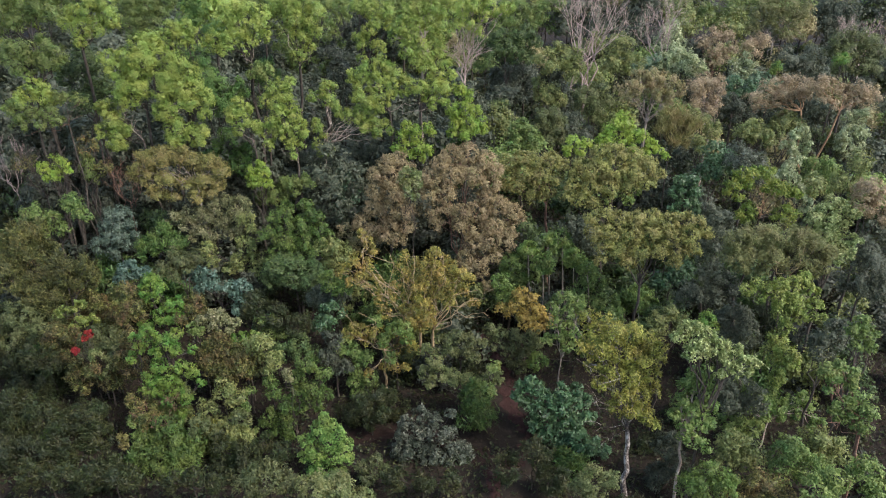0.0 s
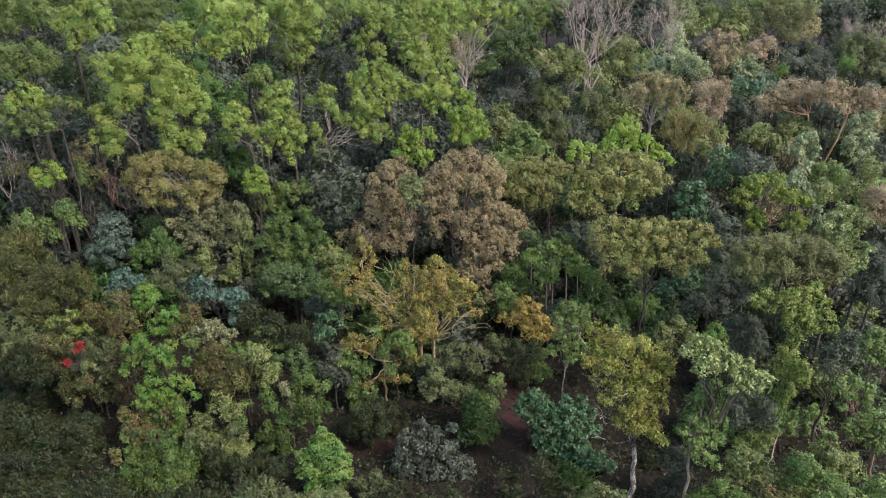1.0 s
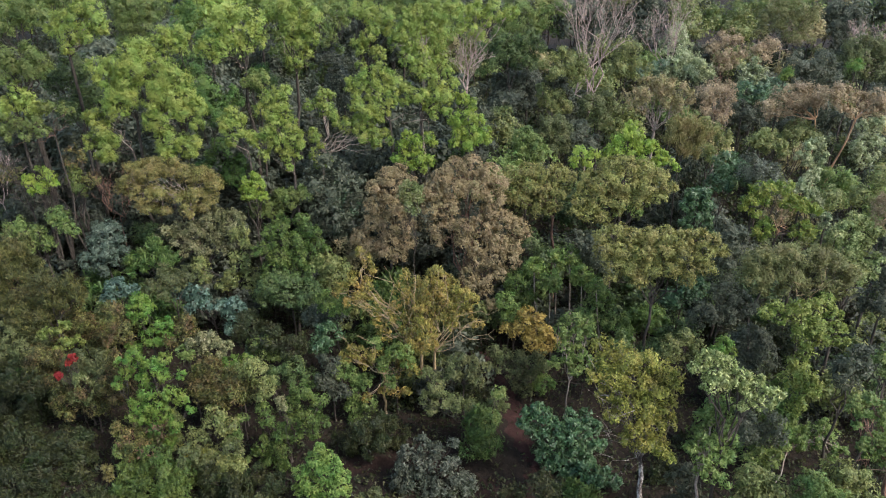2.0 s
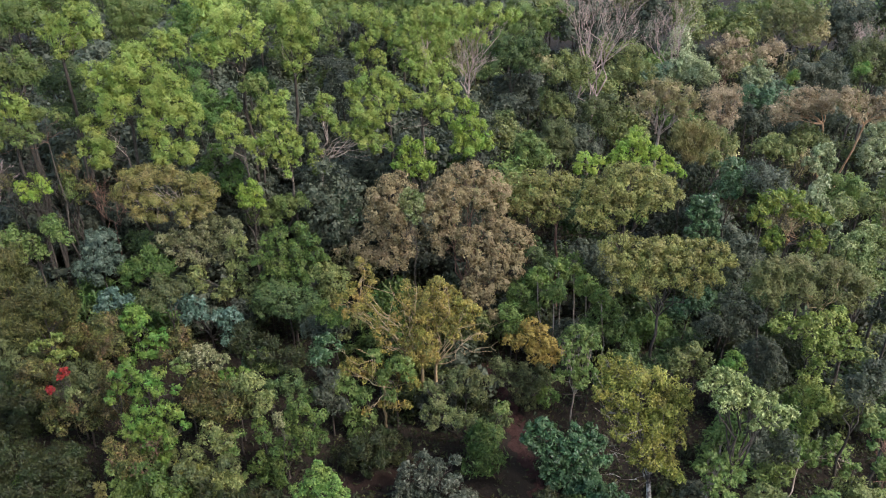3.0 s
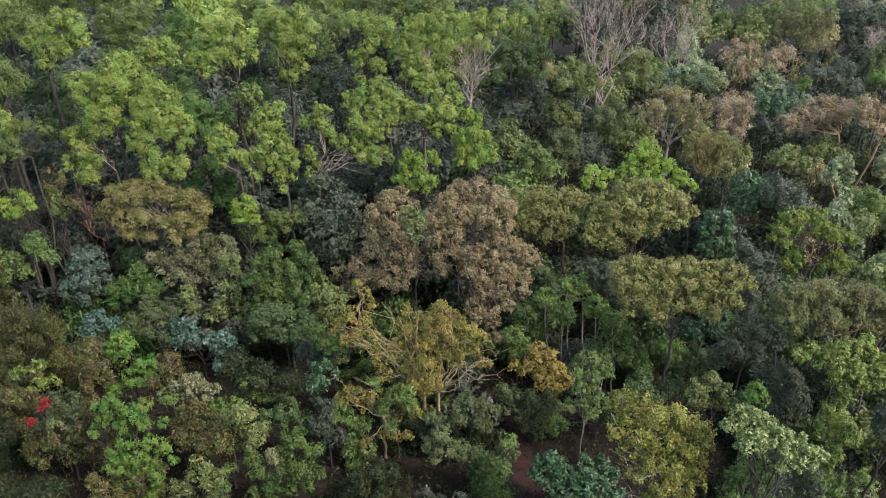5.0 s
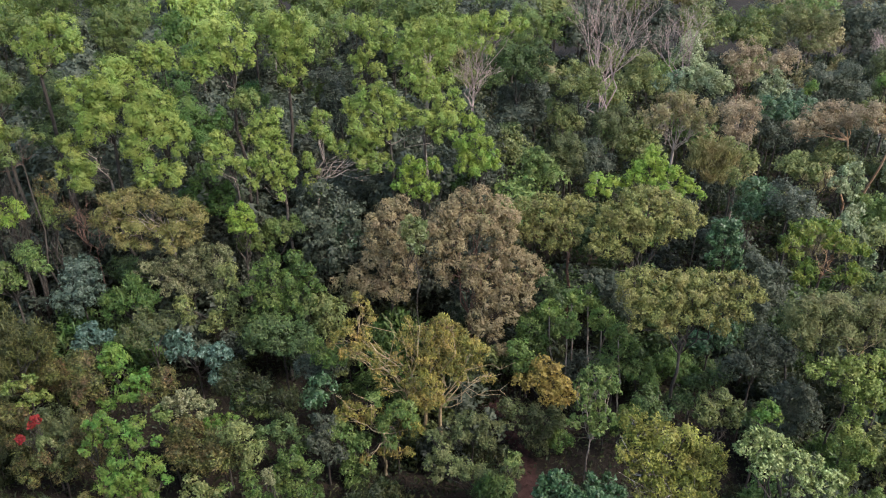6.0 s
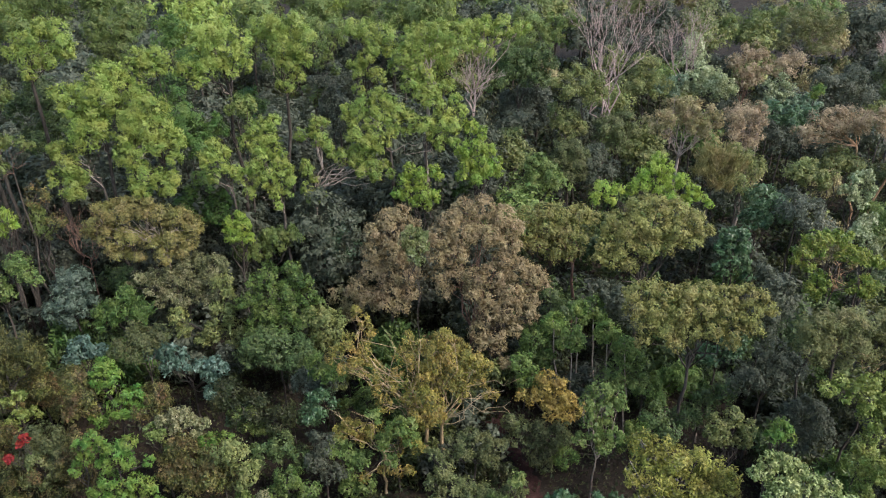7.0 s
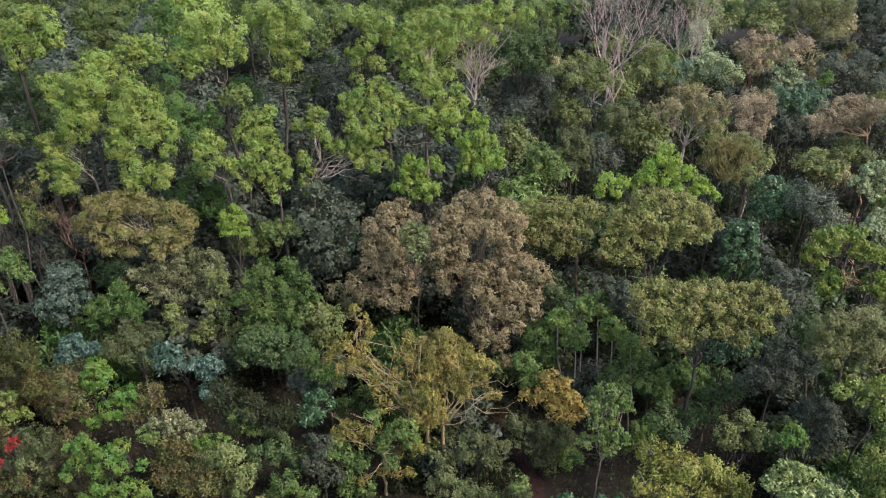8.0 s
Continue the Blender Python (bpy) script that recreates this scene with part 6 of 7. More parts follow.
plant("sapling", "sapling", 11.89, 34.20, [(-0.56, -0.14, 2.60, 0.43), (-0.17, -0.24, 2.30, 0.35), (-0.92, -0.22, 2.36, 0.35)], fork=(-0.57, -0.40, 2.22), bark="pale", stem=0.55)
plant("sapling", "sapling", 10.60, 35.20, [(-0.42, -0.13, 2.33, 0.47), (-0.03, -0.24, 2.03, 0.38), (-0.79, -0.22, 2.09, 0.38)], fork=(-0.43, -0.40, 1.94), bark="pale", stem=0.55)
plant("forest_bush", "green", 8.92, 34.29, [(0.05, -0.36, 2.69, 0.56), (-0.60, 0.06, 3.87, 0.49), (0.53, -0.58, 2.09, 0.50)])
plant("forest_tree", "grey_shade", 15.47, 37.30, [(-0.15, 0.03, 6.16, 0.82), (0.38, -0.30, 5.26, 0.77), (-0.21, -0.64, 4.35, 0.78)])
plant("forest_tree", "grey_shade", 13.89, 33.30, [(0.16, -0.11, 4.91, 0.70), (0.92, -0.26, 4.48, 0.59), (0.06, -0.42, 4.06, 0.65), (-0.98, -0.42, 4.06, 0.71)])
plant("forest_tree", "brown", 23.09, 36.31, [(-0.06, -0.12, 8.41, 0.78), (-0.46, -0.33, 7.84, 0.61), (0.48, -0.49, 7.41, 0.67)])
plant("forest_tree", "grey_shade", 21.95, 33.29, [(0.12, -0.18, 5.64, 0.81), (-0.39, -0.49, 4.80, 0.77), (0.51, -0.60, 4.53, 0.71), (-0.25, 0.12, 6.47, 0.63)])
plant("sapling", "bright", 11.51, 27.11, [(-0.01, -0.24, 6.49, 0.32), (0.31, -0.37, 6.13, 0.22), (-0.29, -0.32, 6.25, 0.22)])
plant("forest_tree", "grey_shade", 13.33, 26.31, [(-0.02, -0.14, 3.47, 0.75), (-0.48, -0.40, 2.72, 0.61), (0.54, -0.40, 2.72, 0.56)])
plant("forest_bush", "cream_olive", 5.61, 20.30, [(-0.02, -0.29, 3.77, 0.59), (-0.43, -0.36, 3.56, 0.42), (0.51, -0.25, 3.88, 0.38)])
plant("forest_bush", "olive_grey", -6.86, 21.30, [(-0.06, -0.28, 2.88, 0.66), (0.82, -0.28, 2.88, 0.48), (-0.73, -0.35, 2.65, 0.49)])
plant("forest_bush", "cream_olive", -4.01, 20.50, [(-0.79, -0.29, 3.13, 0.56), (0.07, -0.26, 3.23, 0.56), (0.92, -0.37, 2.91, 0.43)])
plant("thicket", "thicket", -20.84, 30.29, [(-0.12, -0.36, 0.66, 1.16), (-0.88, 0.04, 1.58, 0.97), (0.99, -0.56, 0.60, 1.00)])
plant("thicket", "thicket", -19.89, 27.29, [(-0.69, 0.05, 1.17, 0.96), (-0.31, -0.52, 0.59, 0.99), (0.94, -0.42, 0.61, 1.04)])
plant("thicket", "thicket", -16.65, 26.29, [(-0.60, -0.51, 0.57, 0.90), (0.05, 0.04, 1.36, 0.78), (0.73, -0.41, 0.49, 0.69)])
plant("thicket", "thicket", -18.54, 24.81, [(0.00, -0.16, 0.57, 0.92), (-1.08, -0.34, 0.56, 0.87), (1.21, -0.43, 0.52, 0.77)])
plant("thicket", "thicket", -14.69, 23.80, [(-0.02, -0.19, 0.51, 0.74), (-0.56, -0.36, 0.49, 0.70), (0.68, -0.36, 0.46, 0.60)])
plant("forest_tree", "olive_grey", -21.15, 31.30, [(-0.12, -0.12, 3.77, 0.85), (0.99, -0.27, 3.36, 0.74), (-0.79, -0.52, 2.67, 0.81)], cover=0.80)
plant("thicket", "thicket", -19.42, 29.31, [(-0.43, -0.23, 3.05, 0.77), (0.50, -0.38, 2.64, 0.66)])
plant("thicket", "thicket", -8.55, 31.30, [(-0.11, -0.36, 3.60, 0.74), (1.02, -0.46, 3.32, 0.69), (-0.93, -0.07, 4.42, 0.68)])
plant("forest_bush", "teal", -7.03, 31.80, [(1.27, -0.17, 3.65, 0.58), (0.82, -0.37, 3.09, 0.52), (-2.22, -0.37, 3.09, 0.52)])
plant("forest_tree", "grey_shade", -5.91, 33.30, [(0.43, -0.25, 3.96, 0.71), (-0.47, -0.35, 3.67, 0.66)])
plant("thicket", "thicket", -3.33, 27.81, [(-0.03, -0.21, 1.31, 0.70), (1.05, -0.31, 1.04, 0.60), (-1.12, -0.40, 0.77, 0.54)])
plant("forest_bush", "fern", 1.55, 26.81, [(-0.09, -0.07, 2.36, 0.62), (0.44, -0.44, 1.32, 0.53), (-0.34, -0.44, 1.32, 0.53)])
plant("thicket", "thicket", 3.83, 23.30, [(-1.06, -0.33, 1.53, 0.57), (0.12, -0.08, 2.25, 0.61), (0.86, -0.49, 1.05, 0.63)])
plant("forest_bush", "olive", 12.05, 22.81, [(-0.16, -0.19, 3.13, 0.64), (0.57, -0.35, 2.67, 0.60), (-0.47, -0.39, 2.55, 0.51)])
plant("forest_bush", "mid_green", 14.14, 22.30, [(-0.16, -0.13, 3.25, 0.59), (0.58, -0.37, 2.57, 0.64), (-0.55, -0.41, 2.45, 0.50)])
plant("forest_bush", "green", 10.10, 20.80, [(-0.05, -0.24, 3.35, 0.60), (-0.57, -0.32, 3.13, 0.52), (0.62, -0.35, 3.02, 0.52)])
plant("forest_bush", "rust_mix", 12.37, 21.30, [(-0.03, -0.25, 2.55, 0.62), (0.65, -0.33, 2.32, 0.53), (-0.68, -0.33, 2.32, 0.49)])
plant("forest_bush", "mid_green", 15.20, 20.30, [(-1.15, -0.39, 3.45, 0.59), (-0.56, -0.24, 3.87, 0.46), (0.68, -0.17, 4.09, 0.58), (1.06, -0.39, 3.45, 0.51)])
plant("forest_bush", "olive", 16.23, 23.80, [(-0.31, -0.22, 2.54, 0.57), (0.33, -0.39, 2.06, 0.53)])
plant("forest_bush", "grey_shade", 9.84, 24.31, [(-0.06, -0.05, 1.58, 0.59), (0.37, -0.39, 0.59, 0.60), (-0.37, -0.48, 0.34, 0.50)])
plant("feathery_bush", "fern", 5.70, 24.79, [(0.32, -0.23, 0.00, 0.56), (-0.45, -0.15, 0.20, 0.51), (0.09, -0.50, 0.00, 0.57)])
plant("forest_bush", "mid_green", 13.70, 26.30, [(-0.53, -0.25, 1.28, 0.52), (0.53, -0.35, 1.02, 0.52)])
plant("forest_bush", "green", -3.90, 33.31, [(-0.01, -0.22, 2.51, 0.60), (-0.92, -0.32, 2.21, 0.55), (1.05, -0.38, 2.07, 0.49)])
plant("forest_bush", "olive", -8.18, 27.91, [(-0.23, -0.17, 4.51, 0.52), (0.26, -0.44, 3.75, 0.47)])
plant("forest_tree", "green", -5.36, 32.30, [(-0.34, -0.28, 5.27, 0.51), (0.38, -0.33, 5.13, 0.46)])
plant("forest_tree", "rust_mix", -22.20, 39.80, [(1.66, 0.18, 9.55, 0.60), (-1.97, -0.09, 8.79, 0.60), (2.71, -0.26, 8.34, 0.50)], cover=0.50)
plant("acacia_tree", "acacia_shade", -13.09, 43.30, [(-0.33, -0.03, 8.69, 0.69), (0.32, -0.52, 7.39, 0.63), (-0.90, -0.40, 7.71, 0.63), (1.04, -0.27, 8.04, 0.57)], cover=0.80)
plant("forest_tree", "grey_shade", -6.64, 46.30, [(0.46, -0.33, 6.12, 0.98), (1.98, -0.07, 6.82, 0.90), (-1.06, -0.60, 5.41, 0.84), (-1.79, -0.20, 6.47, 0.75)])
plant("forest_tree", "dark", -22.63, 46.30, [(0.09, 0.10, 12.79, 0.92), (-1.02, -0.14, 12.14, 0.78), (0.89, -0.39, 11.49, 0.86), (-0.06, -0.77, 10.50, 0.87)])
plant("acacia_tree", "acacia_shade", -14.62, 50.28, [(-1.96, -0.41, 11.91, 0.83), (-0.74, 0.25, 13.65, 0.74), (2.60, -0.68, 11.22, 0.83)])
plant("forest_tree", "grey", -6.94, 50.28, [(-0.14, -0.37, 11.13, 1.00), (0.61, -0.64, 10.43, 0.86), (-0.50, 0.17, 12.54, 0.76)])
plant("forest_tree", "rust_mix", -18.65, 33.30, [(0.02, -0.18, 3.20, 0.72), (1.04, -0.39, 2.62, 0.67), (-1.06, -0.34, 2.77, 0.66)])
plant("forest_tree", "olive_grey", -13.70, 33.79, [(0.01, -0.26, 5.56, 0.65), (-0.61, -0.42, 5.14, 0.59), (0.75, -0.21, 5.70, 0.47)])
plant("forest_bush", "rust_mix", -14.86, 28.81, [(0.14, -0.06, 4.11, 0.58), (-0.32, -0.34, 3.32, 0.54), (0.19, -0.53, 2.80, 0.49)])
plant("forest_bush", "olive", -9.77, 25.81, [(-0.12, -0.16, 1.29, 0.61), (0.63, -0.34, 0.78, 0.57), (-0.55, -0.43, 0.52, 0.52)])
plant("forest_bush", "thicket", -8.46, 24.29, [(-0.08, -0.29, 0.84, 0.60), (-1.09, -0.46, 0.46, 0.60), (1.43, -0.12, 1.33, 0.49)])
plant("forest_tree", "brown_olive", -4.91, 38.29, [(-0.15, -0.41, 4.43, 0.53), (0.84, -0.29, 4.74, 0.53), (-0.79, -0.18, 5.05, 0.46)], cover=0.80)
plant("forest_tree", "grey_shade", 7.66, 36.29, [(-0.03, -0.24, 6.10, 0.62), (0.61, -0.57, 5.22, 0.56), (-0.66, -0.08, 6.54, 0.49)])
plant("forest_tree", "dark", 4.91, 36.80, [(-0.32, -0.16, 6.15, 0.56), (0.32, -0.44, 5.41, 0.57)])
plant("forest_tree", "teal", 12.97, 36.30, [(0.03, -0.30, 3.25, 0.64), (-0.60, -0.41, 2.95, 0.58), (0.65, -0.18, 3.56, 0.51)])
plant("forest_bush", "dark", 8.47, 30.30, [(-0.27, -0.21, 4.16, 0.50), (0.30, -0.40, 3.63, 0.45)])
plant("forest_tree", "grey_shade", 14.42, 30.30, [(-0.13, -0.08, 4.41, 0.66), (0.48, -0.37, 3.61, 0.61), (-0.34, -0.47, 3.34, 0.62)])
plant("forest_tree", "grey_shade", 16.66, 26.30, [(-0.00, -0.27, 6.04, 0.63), (-0.45, -0.44, 5.57, 0.54), (0.46, -0.19, 6.27, 0.53)])
plant("forest_tree", "olive", 22.13, 38.29, [(-1.45, -0.44, 8.01, 0.63), (0.44, -0.44, 8.01, 0.70), (0.98, -0.00, 9.19, 0.62)])
plant("forest_bush", "mid_green", 7.81, 34.30, [(0.01, -0.14, 3.81, 0.49), (-0.58, -0.36, 3.22, 0.49), (0.65, -0.41, 3.07, 0.43)])
plant("forest_bush", "dark", 11.37, 33.29, [(0.04, -0.32, 2.23, 0.61), (-0.85, -0.48, 1.79, 0.55), (0.92, -0.06, 2.96, 0.48)])
plant("forest_bush", "green", 6.98, 31.81, [(1.18, -0.10, 2.01, 0.53), (0.75, -0.31, 1.44, 0.47), (-2.05, -0.52, 0.86, 0.48)])
plant("forest_bush", "sapling", 3.25, 33.31, [(0.34, -0.34, 4.01, 0.42), (-0.26, -0.13, 4.58, 0.41), (-0.10, -0.44, 3.72, 0.36)])
plant("forest_bush", "cream", -6.75, 25.90, [(-0.03, -0.25, 4.51, 0.20), (0.03, -0.35, 4.22, 0.17)], stem=0.40)
plant("forest_bush", "bright", -18.48, 26.50, [(0.09, -0.29, 0.50, 0.21), (-0.14, -0.32, 0.40, 0.13)], stem=0.40)
plant("forest_bush", "rust_olive", -14.08, 24.80, [(-0.03, -0.24, 1.79, 0.20), (0.04, -0.37, 1.41, 0.17)], stem=0.40)
plant("forest_bush", "mid_green", 1.99, 27.26, [(-0.00, -0.29, 2.50, 0.37), (-0.26, -0.57, 1.73, 0.37), (0.38, 0.07, 3.53, 0.26)])
plant("forest_bush", "green", -2.31, 29.80, [(0.00, -0.21, 4.01, 0.38), (-0.55, -0.35, 3.61, 0.33), (0.55, -0.35, 3.61, 0.33)])
plant("forest_bush", "olive", -5.08, 35.81, [(0.46, -0.19, 2.36, 0.51), (-0.52, -0.42, 1.75, 0.45)])
plant("forest_bush", "grey", -12.17, 36.31, [(-2.52, -0.40, 2.18, 0.45), (1.07, -0.18, 2.80, 0.51), (1.53, -0.35, 2.34, 0.39)])
plant("forest_bush", "dark", -7.08, 29.80, [(-0.80, -0.32, 2.84, 0.50), (0.04, -0.22, 3.11, 0.50), (0.86, -0.37, 2.68, 0.45)])
plant("forest_bush", "grey_shade", -5.28, 29.31, [(-0.01, -0.05, 3.68, 0.43), (-0.31, -0.36, 2.80, 0.44), (0.37, -0.51, 2.40, 0.39)])
plant("forest_tree", "teal", 26.35, 62.30, [(-1.42, -0.16, 6.88, 0.87), (0.07, -0.41, 6.22, 0.87), (1.51, -0.33, 6.44, 0.77)])
plant("forest_tree", "grey_shade", 34.36, 70.29, [(-1.83, -0.22, 6.81, 1.18), (-0.18, -0.41, 6.32, 1.08), (1.46, -0.60, 5.83, 1.08), (0.81, 0.06, 7.55, 0.96)])
plant("forest_tree", "brown", 31.46, 75.29, [(-0.38, -0.44, 6.75, 1.03), (0.43, -0.14, 7.52, 0.91)], cover=0.80)
plant("forest_tree", "olive", 16.07, 66.31, [(-0.18, 0.07, 9.25, 1.00), (0.88, -0.46, 7.88, 1.01), (-0.88, -0.55, 7.65, 0.81)])
plant("forest_tree", "grey_shade", 24.46, 60.30, [(-0.49, -0.18, 5.77, 0.85), (0.49, -0.42, 5.12, 0.86)])
plant("forest_tree", "olive", 18.43, 50.31, [(-0.16, -0.03, 7.61, 0.72), (0.68, -0.31, 6.86, 0.64), (-0.49, -0.59, 6.12, 0.65)])
plant("forest_tree", "olive", 23.71, 49.30, [(0.01, -0.17, 7.99, 0.78), (-0.73, -0.44, 7.27, 0.71), (0.81, -0.30, 7.63, 0.63)])
plant("forest_tree", "cream_olive", 29.86, 52.28, [(-0.53, -0.28, 5.06, 0.84), (-1.43, 0.02, 5.84, 0.67), (1.65, -0.57, 4.27, 0.85)])
plant("forest_tree", "dark", 4.65, 60.31, [(-0.06, -0.01, 4.98, 1.05), (-0.53, -0.51, 3.66, 0.96), (0.67, -0.42, 3.88, 0.86)])
plant("forest_tree", "grey_shade", 10.03, 54.32, [(-0.24, -0.06, 6.05, 0.86), (0.65, -0.37, 5.24, 0.78), (-0.43, -0.52, 4.84, 0.70)])
plant("forest_tree", "acacia_dull", 35.58, 95.30, [(0.09, -0.25, 6.86, 1.40), (-2.70, -0.50, 6.22, 1.27), (2.90, -0.13, 7.17, 1.14)])
plant("forest_tree", "grey_shade", 46.72, 90.32, [(-0.03, 0.11, 7.71, 1.47), (-1.27, -0.48, 6.19, 1.35), (1.44, -0.60, 5.89, 1.21)])
plant("forest_tree", "acacia_shade", -19.17, 58.29, [(-0.40, -0.40, 13.34, 0.85), (0.49, -0.18, 13.92, 0.70)])

# ---- leafless trees ----
bare_tree("dead_tree", "leafless pinkish-grey dead tree with tangled limbs", 12.4, 63.5, 16.0, 2.3, 5.0, 6, 21)
bare_tree("dead_tree", "leafless pale dead tree with slender stems", 21.5, 75.0, 12.5, 2.0, 5.0, 4, 12)
bare_tree("dead_tree", "leafless pinkish tree with a wide fan of twigs", 42.5, 75.0, 11.5, 5.0, 6.0, 6, 13)
bare_tree("bare_bush", "leafless grey-pink bush beside acacia trunks", -27.1, 43.0, 8.2, 1.3, 5.0, 5, 14)
bare_tree("bare_bush", "leafless pinkish brush beside a pale trunk", 1.6, 56.4, 11.8, 1.2, 8.2, 5, 15)
bare_tree("bare_bush", "leafless low grey bush in dark thicket", -12.9, 26.0, 2.7, 1.5, 0.8, 5, 16, bark="redbrown")

bare_tree("bare_bush", "leafless brown tangle of twigs below acacias", -23.3, 39.6, 9.6, 1.6, 6.2, 6, 31, bark="grey")
bare_tree("bare_bush", "leafless brown tangle of twigs below acacias", -21.0, 39.9, 9.2, 1.8, 5.6, 6, 32, bark="grey")
bare_tree("bare_bush", "leafless grey brush among dark trunks", -18.9, 40.5, 8.4, 1.4, 5.0, 5, 33, bark="redbrown")

# ---- the wood behind and below ----
rnd = random.Random(4)
shrubs = [
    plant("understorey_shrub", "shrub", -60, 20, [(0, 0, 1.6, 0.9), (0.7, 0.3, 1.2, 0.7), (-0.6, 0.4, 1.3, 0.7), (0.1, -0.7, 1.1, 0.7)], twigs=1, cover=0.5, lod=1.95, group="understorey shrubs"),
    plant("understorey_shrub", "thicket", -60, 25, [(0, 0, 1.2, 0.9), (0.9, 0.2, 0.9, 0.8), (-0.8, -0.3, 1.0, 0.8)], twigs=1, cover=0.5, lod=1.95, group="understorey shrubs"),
    plant("understorey_shrub", "dark", -60, 30, [(0, 0, 2.3, 0.9), (0.6, -0.4, 1.7, 0.8), (-0.6, 0.2, 1.6, 0.8)], twigs=1, cover=0.5, lod=1.95, group="understorey shrubs"),
    plant("understorey_shrub", "grey_shade", -60, 35, [(0, 0, 2.0, 0.9), (0.7, 0.2, 1.5, 0.7), (-0.7, -0.2, 1.4, 0.8)], twigs=1, cover=0.5, lod=1.95, group="understorey shrubs"),
]


def bare_here(x, y):
    """Kept free of undergrowth: the path and the clearing."""
    return (abs(x - 3.4) < 1.5 and 19 < y < 33) or (-5.2 < x < 3 and 24.6 < y < 27.6)


def crowded(x, y):
    """Where a low tree already shades the ground."""
    return any(abs(x - a) < r + 0.4 and -2.6 < y - b < 0.8 for a, b, r in LOW_TREES)


for jy in range(13):
    near = jy < 8
    gap = 2.75 if near else 4.6
    y0 = 20.0 + jy * 2.4 if near else 40.0 + (jy - 8) * 4.4
    half = 5 + y0 * (0.78 if near else 0.66)
    for jx in range(int(2 * half / gap) + 1):
        x, y = -half + jx * gap + rnd.uniform(-0.9, 0.9), y0 + rnd.uniform(-0.9, 0.9)
        if bare_here(x, y) or crowded(x, y):
            continue
        size = rnd.uniform(0.5, 0.8) if y < 30 else rnd.uniform(0.7, 1.15) if near else rnd.uniform(1.2, 1.6)
        copy_thing(shrubs[rnd.choice((0, 1, 1)) if y < 30 else rnd.randrange(4)], pose(x, y, ground_height(x, y) - 0.05, 0, 0, rnd.uniform(0, 360)) @ Matrix.Scale(size, 4))

# middle storey: tangled bushes among the low trees, dark filler trees between the acacias
tangle = [
    plant("tangled_bush", "rust_mix", -64, 20, [(0, 0, 2.6, 0.6), (0.7, 0.3, 2.1, 0.5), (-0.6, 0.2, 2.2, 0.5), (0.2, -0.6, 1.7, 0.6), (-0.4, -0.4, 1.2, 0.6), (0.6, -0.2, 1.0, 0.6)], twigs=2, cover=0.7, lod=1.6, group="tangled bushes"),
    plant("tangled_bush", "olive", -64, 25, [(0, 0, 2.4, 0.6), (0.8, 0.2, 1.9, 0.5), (-0.7, 0.1, 2.0, 0.5), (0.1, -0.7, 1.5, 0.6), (0.5, -0.5, 0.9, 0.6)], twigs=2, cover=0.7, lod=1.6, group="tangled bushes"),
    plant("tangled_bush", "fern", -64, 30, [(0, 0, 2.3, 0.6), (0.7, 0.2, 1.9, 0.5), (-0.7, 0.2, 1.8, 0.5), (0, -0.6, 1.3, 0.6)], twigs=2, cover=0.7, lod=1.5, group="tangled bushes"),
    plant("tangled_bush", "thicket", -64, 35, [(0, 0, 2.5, 0.7), (0.8, 0.2, 1.9, 0.6), (-0.8, 0.2, 1.8, 0.6), (0, -0.7, 1.2, 0.7)], twigs=3, cover=0.7, lod=1.6, group="tangled bushes"),
]
for jy in range(7):
    for jx in range(13):
        x, y = -24 + jx * 2.1 + rnd.uniform(-0.8, 0.8), 23.5 + jy * 2.3 + rnd.uniform(-0.8, 0.8)
        if bare_here(x, y) or crowded(x, y) or abs(x) > 2 + 0.72 * y or rnd.random() < 0.15:
            continue
        size = rnd.uniform(0.75, 1.05) if y < 30 else rnd.uniform(1.0, 1.45)
        if x < -14 and y < 29:
            size *= 0.65
        copy_thing(tangle[rnd.randrange(4)], pose(x, y, ground_height(x, y) - 0.05, 0, 0, rnd.uniform(0, 360)) @ Matrix.Scale(size, 4))
for jy in range(7):
    for jx in range(10):
        x, y = 4.5 + jx * 2.4 + rnd.uniform(-0.9, 0.9), 29.5 + jy * 2.6 + rnd.uniform(-0.9, 0.9)
        if bare_here(x, y) or crowded(x, y) or abs(x) > 2 + 0.66 * y or rnd.random() < 0.2:
            continue
        copy_thing((tangle + shrubs)[rnd.choice((1, 2, 2, 3, 4, 6))], pose(x, y, ground_height(x, y) - 0.05, 0, 0, rnd.uniform(0, 360)) @ Matrix.Scale(rnd.uniform(0.8, 1.3), 4))
# added to fill gaps; dark leaf colour stands in for shadow between crowns
shaded = [
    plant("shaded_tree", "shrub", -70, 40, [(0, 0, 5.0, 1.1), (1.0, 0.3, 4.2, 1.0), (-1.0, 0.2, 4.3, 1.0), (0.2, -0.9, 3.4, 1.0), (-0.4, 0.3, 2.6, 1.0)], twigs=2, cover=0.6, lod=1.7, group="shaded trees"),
    plant("shaded_tree", "grey_shade", -70, 46, [(0, 0, 6.4, 1.0), (0.9, 0.3, 5.4, 0.9), (-0.9, 0.2, 5.5, 0.9), (0.2, -0.8, 4.4, 1.0), (-0.4, 0.3, 3.2, 1.0)], twigs=2, cover=0.65, lod=1.7, group="shaded trees"),
]
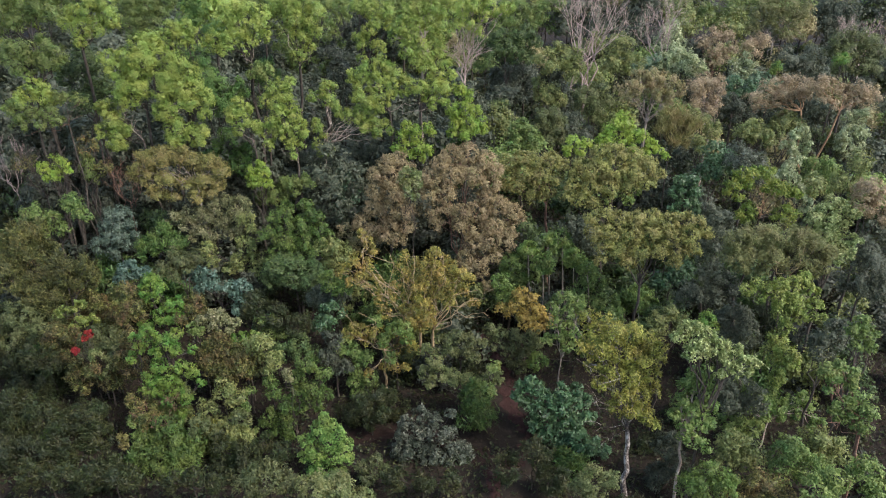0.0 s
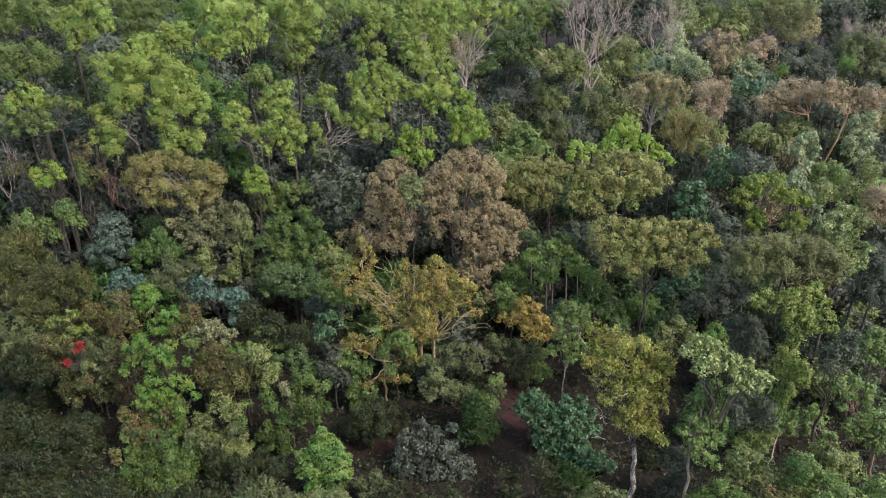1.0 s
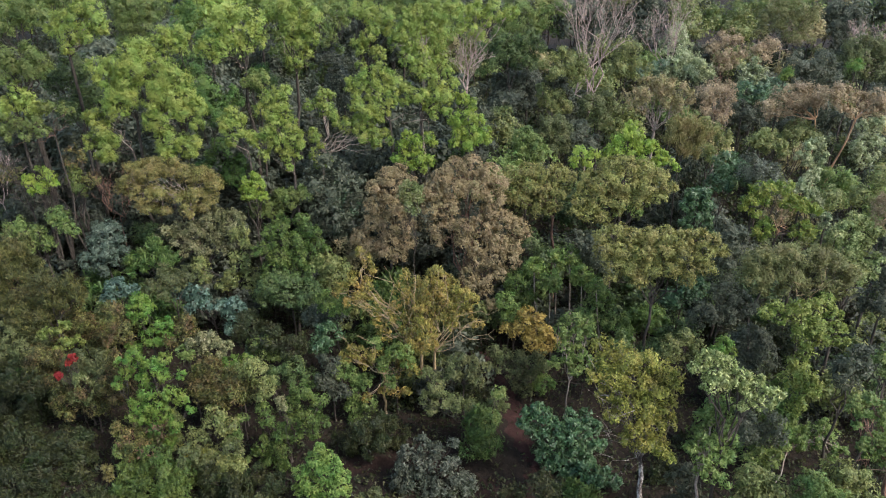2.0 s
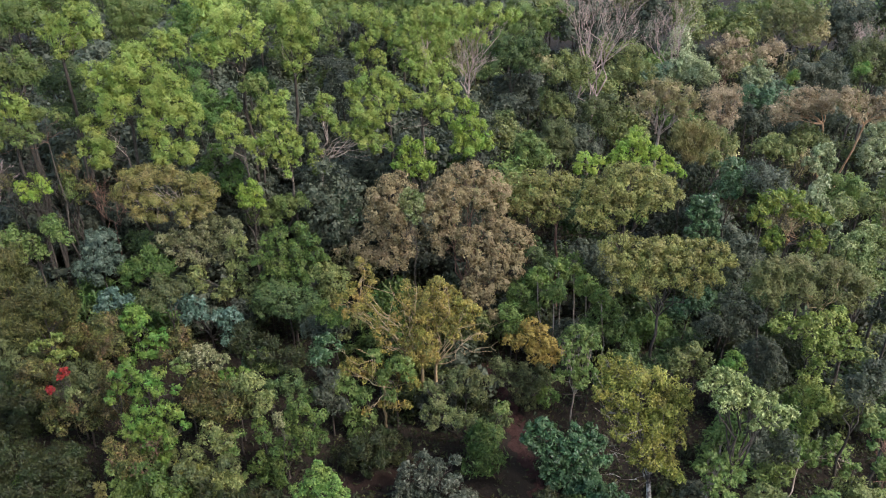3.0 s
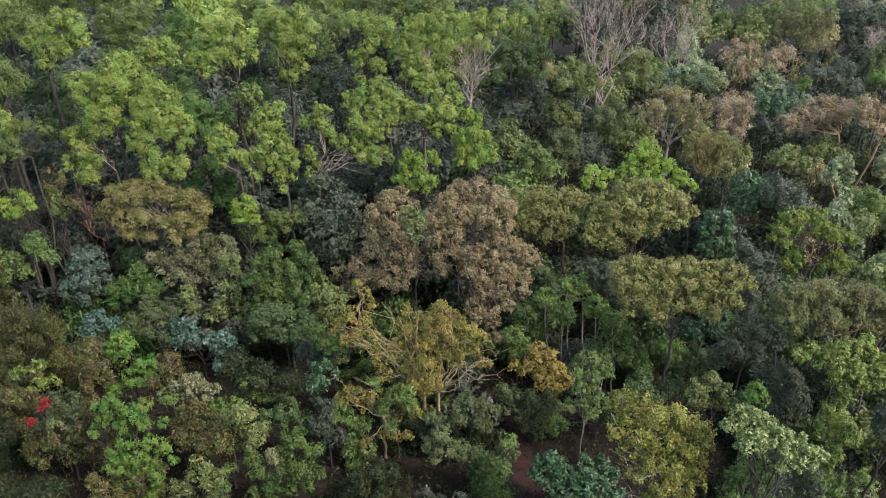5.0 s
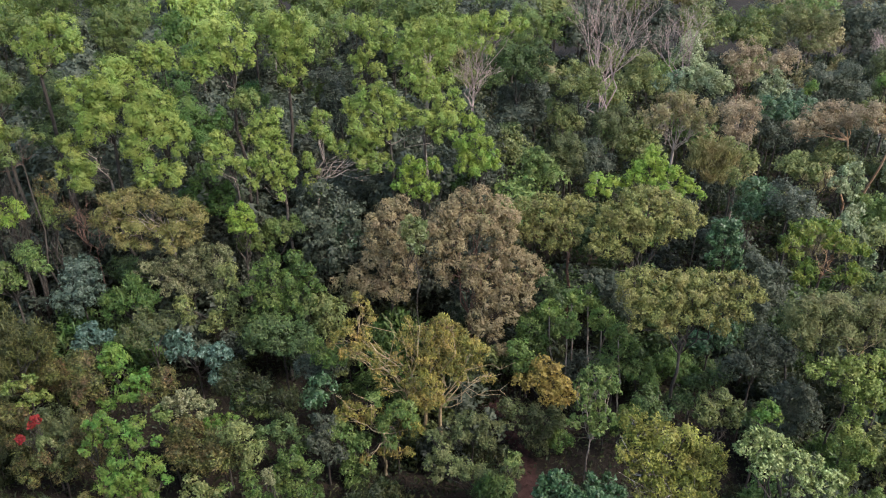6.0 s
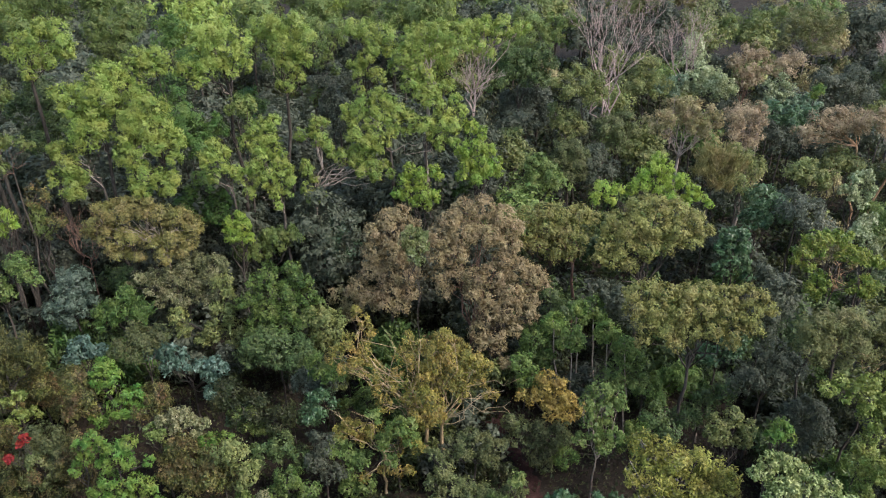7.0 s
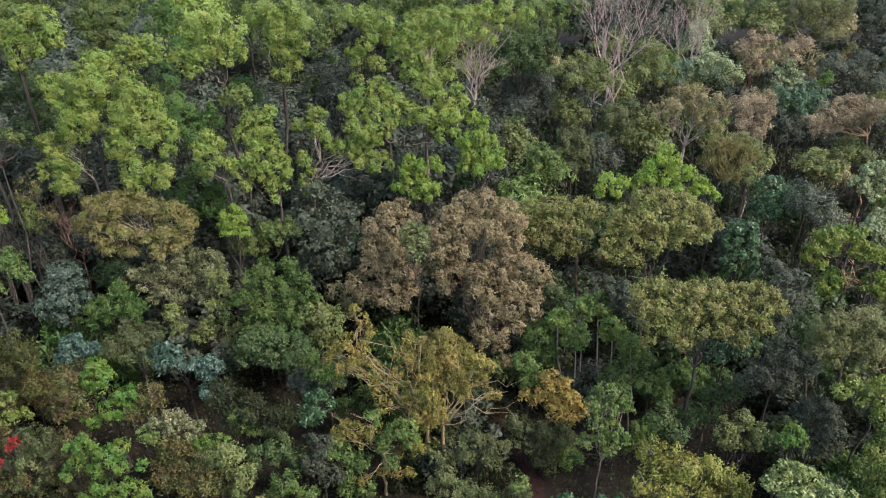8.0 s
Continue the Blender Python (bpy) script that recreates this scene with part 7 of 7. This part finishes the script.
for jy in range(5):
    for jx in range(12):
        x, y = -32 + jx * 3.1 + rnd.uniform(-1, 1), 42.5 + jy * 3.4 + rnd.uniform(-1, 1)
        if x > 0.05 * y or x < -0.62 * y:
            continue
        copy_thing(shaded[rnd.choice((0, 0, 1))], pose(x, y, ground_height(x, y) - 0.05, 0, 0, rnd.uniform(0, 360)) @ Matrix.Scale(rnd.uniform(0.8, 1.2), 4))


def undergrowth():
    """Herbs, creepers and seedlings all over the floor of the wood, in uneven mounds."""
    rng = np.random.default_rng(77)
    n = 210000
    y = np.where(rng.uniform(0, 1, n) < 0.84, 18 + 90 * rng.uniform(0, 1, n) ** 1.1, rng.uniform(-18, 18, n))
    x = rng.uniform(-1, 1, n) * (6 + 0.74 * np.maximum(y, 20))
    keep = ~(((np.abs(x - 3.4) < 0.8) & (y < 33)) | ((x > -4.4) & (x < 2.6) & (y > 25.6) & (y < 27.0))) | (rng.uniform(0, 1, n) < 0.2)
    cell = np.sin(x * 1.3 + np.sin(y * 0.9) * 1.7) * np.sin(y * 1.1 + np.sin(x * 0.7) * 1.9)
    high = (0.12 + np.clip((y - 30) * 0.02, 0, 0.5) + 0.45 * np.clip(cell + 0.35, 0, 1.4)) * rng.uniform(0.15, 1.0, n)
    z = np.array([ground_height(a, b) for a, b in zip(x, y)]) + high
    at = np.stack([x, y, z], 1)[keep]
    nor = unit(rng.normal(0, 0.55, at.shape) + np.array([0, 0, 0.9]))
    far = (1 + np.maximum(0, at[:, 1:2] - 34) * 0.05)
    # thicket leaves again, so the floor's shade comes from their dark colour
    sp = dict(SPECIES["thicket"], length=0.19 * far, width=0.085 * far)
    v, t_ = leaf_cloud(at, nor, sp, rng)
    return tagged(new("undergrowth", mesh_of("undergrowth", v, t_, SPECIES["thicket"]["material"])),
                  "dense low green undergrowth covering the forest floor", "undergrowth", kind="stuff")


undergrowth()
tall = [
    plant("acacia_tree", "acacia", -75, 90, [(0, 0, 13.0, 1.6), (1.3, 0.5, 11.8, 1.4), (-1.2, 0.4, 12.0, 1.4), (0.2, -1.2, 10.8, 1.5), (0.9, 1.2, 10.5, 1.3), (-1.0, -0.6, 9.2, 1.3), (1.2, -0.8, 9.0, 1.2)], twigs=1, cover=0.32, lod=2.8, group="far acacia trees"),
    plant("acacia_tree", "acacia_dull", -82, 95, [(0, 0, 12.2, 1.5), (1.3, 0.5, 10.8, 1.4), (-1.2, 0.4, 11.0, 1.4), (0.2, -1.2, 9.8, 1.4), (-0.8, -0.8, 8.2, 1.2)], twigs=1, cover=0.32, lod=2.8, group="far acacia trees"),
]
# distant filler tree; its shade is in the dark leaf colour
far_dark = plant("forest_tree", "grey_shade", 94, 96, [(0, 0, 5.8, 1.6), (1.4, 0.4, 5.2, 1.5), (-1.4, 0.2, 5.1, 1.5), (0.2, -1.3, 4.6, 1.5)], twigs=1, cover=0.32, lod=3.4, group="far forest trees")
mixed = [
    plant("forest_tree", "mid_green", 75, 90, [(0, 0, 6.4, 1.5), (1.4, 0.4, 5.6, 1.4), (-1.4, 0.2, 5.7, 1.4), (0.2, -1.3, 5.2, 1.4)], twigs=1, cover=0.32, lod=2.8, group="far forest trees"),
    plant("forest_tree", "olive", 82, 95, [(0, 0, 6.8, 1.5), (1.3, 0.4, 6.0, 1.4), (-1.3, 0.2, 5.8, 1.4), (0.2, -1.3, 5.4, 1.4)], twigs=1, cover=0.32, lod=2.8, group="far forest trees"),
    plant("forest_tree", "brown_olive", 82, 100, [(0, 0, 6.2, 1.5), (1.3, 0.4, 5.6, 1.3), (-1.3, 0.2, 5.6, 1.3), (0.2, -1.3, 5.0, 1.3)], twigs=1, cover=0.32, lod=2.8, group="far forest trees"),
    plant("forest_tree", "grey_shade", 88, 92, [(0, 0, 5.8, 1.5), (1.4, 0.4, 5.2, 1.4), (-1.4, 0.2, 5.1, 1.4), (0.2, -1.3, 4.6, 1.4)], twigs=1, cover=0.32, lod=2.8, group="far forest trees"),
]
for jy in range(12):
    y0 = 47 + jy * 5.6
    half = 6 + y0 * 0.62
    gap = 5.8 if y0 < 62 else 4.6
    for jx in range(int(2 * half / gap) + 1):
        x, y = -half + jx * gap + rnd.uniform(-1.8, 1.8), y0 + rnd.uniform(-1.8, 1.8)
        m = pose(x, y, ground_height(x, y) - 0.05, 0, 0, rnd.uniform(0, 360)) @ Matrix.Scale(rnd.uniform(0.8, 1.15), 4)
        if x > 0.0:
            copy_thing((mixed + [far_dark] * 3)[rnd.randrange(7)], m @ Matrix.Scale(0.72 if y < 88 else 1.15, 4))
        elif 64 < y and rnd.random() < 0.34:
            copy_thing(tall[rnd.choice((0, 1, 1))], m)
        else:
            copy_thing(rnd.choice((far_dark, far_dark, far_dark, mixed[3])), m)

# the same wood goes on below and behind the eye
for jy in range(4):
    for jx in range(8):
        x, y = -30 + jx * 8.5 + rnd.uniform(-2, 2), -14 + jy * 8.0 + rnd.uniform(-2, 2)
        copy_thing(mixed[rnd.randrange(4)], pose(x, y, ground_height(x, y) - 0.05, 0, 0, rnd.uniform(0, 360)) @ Matrix.Scale(rnd.uniform(0.7, 1.0), 4))
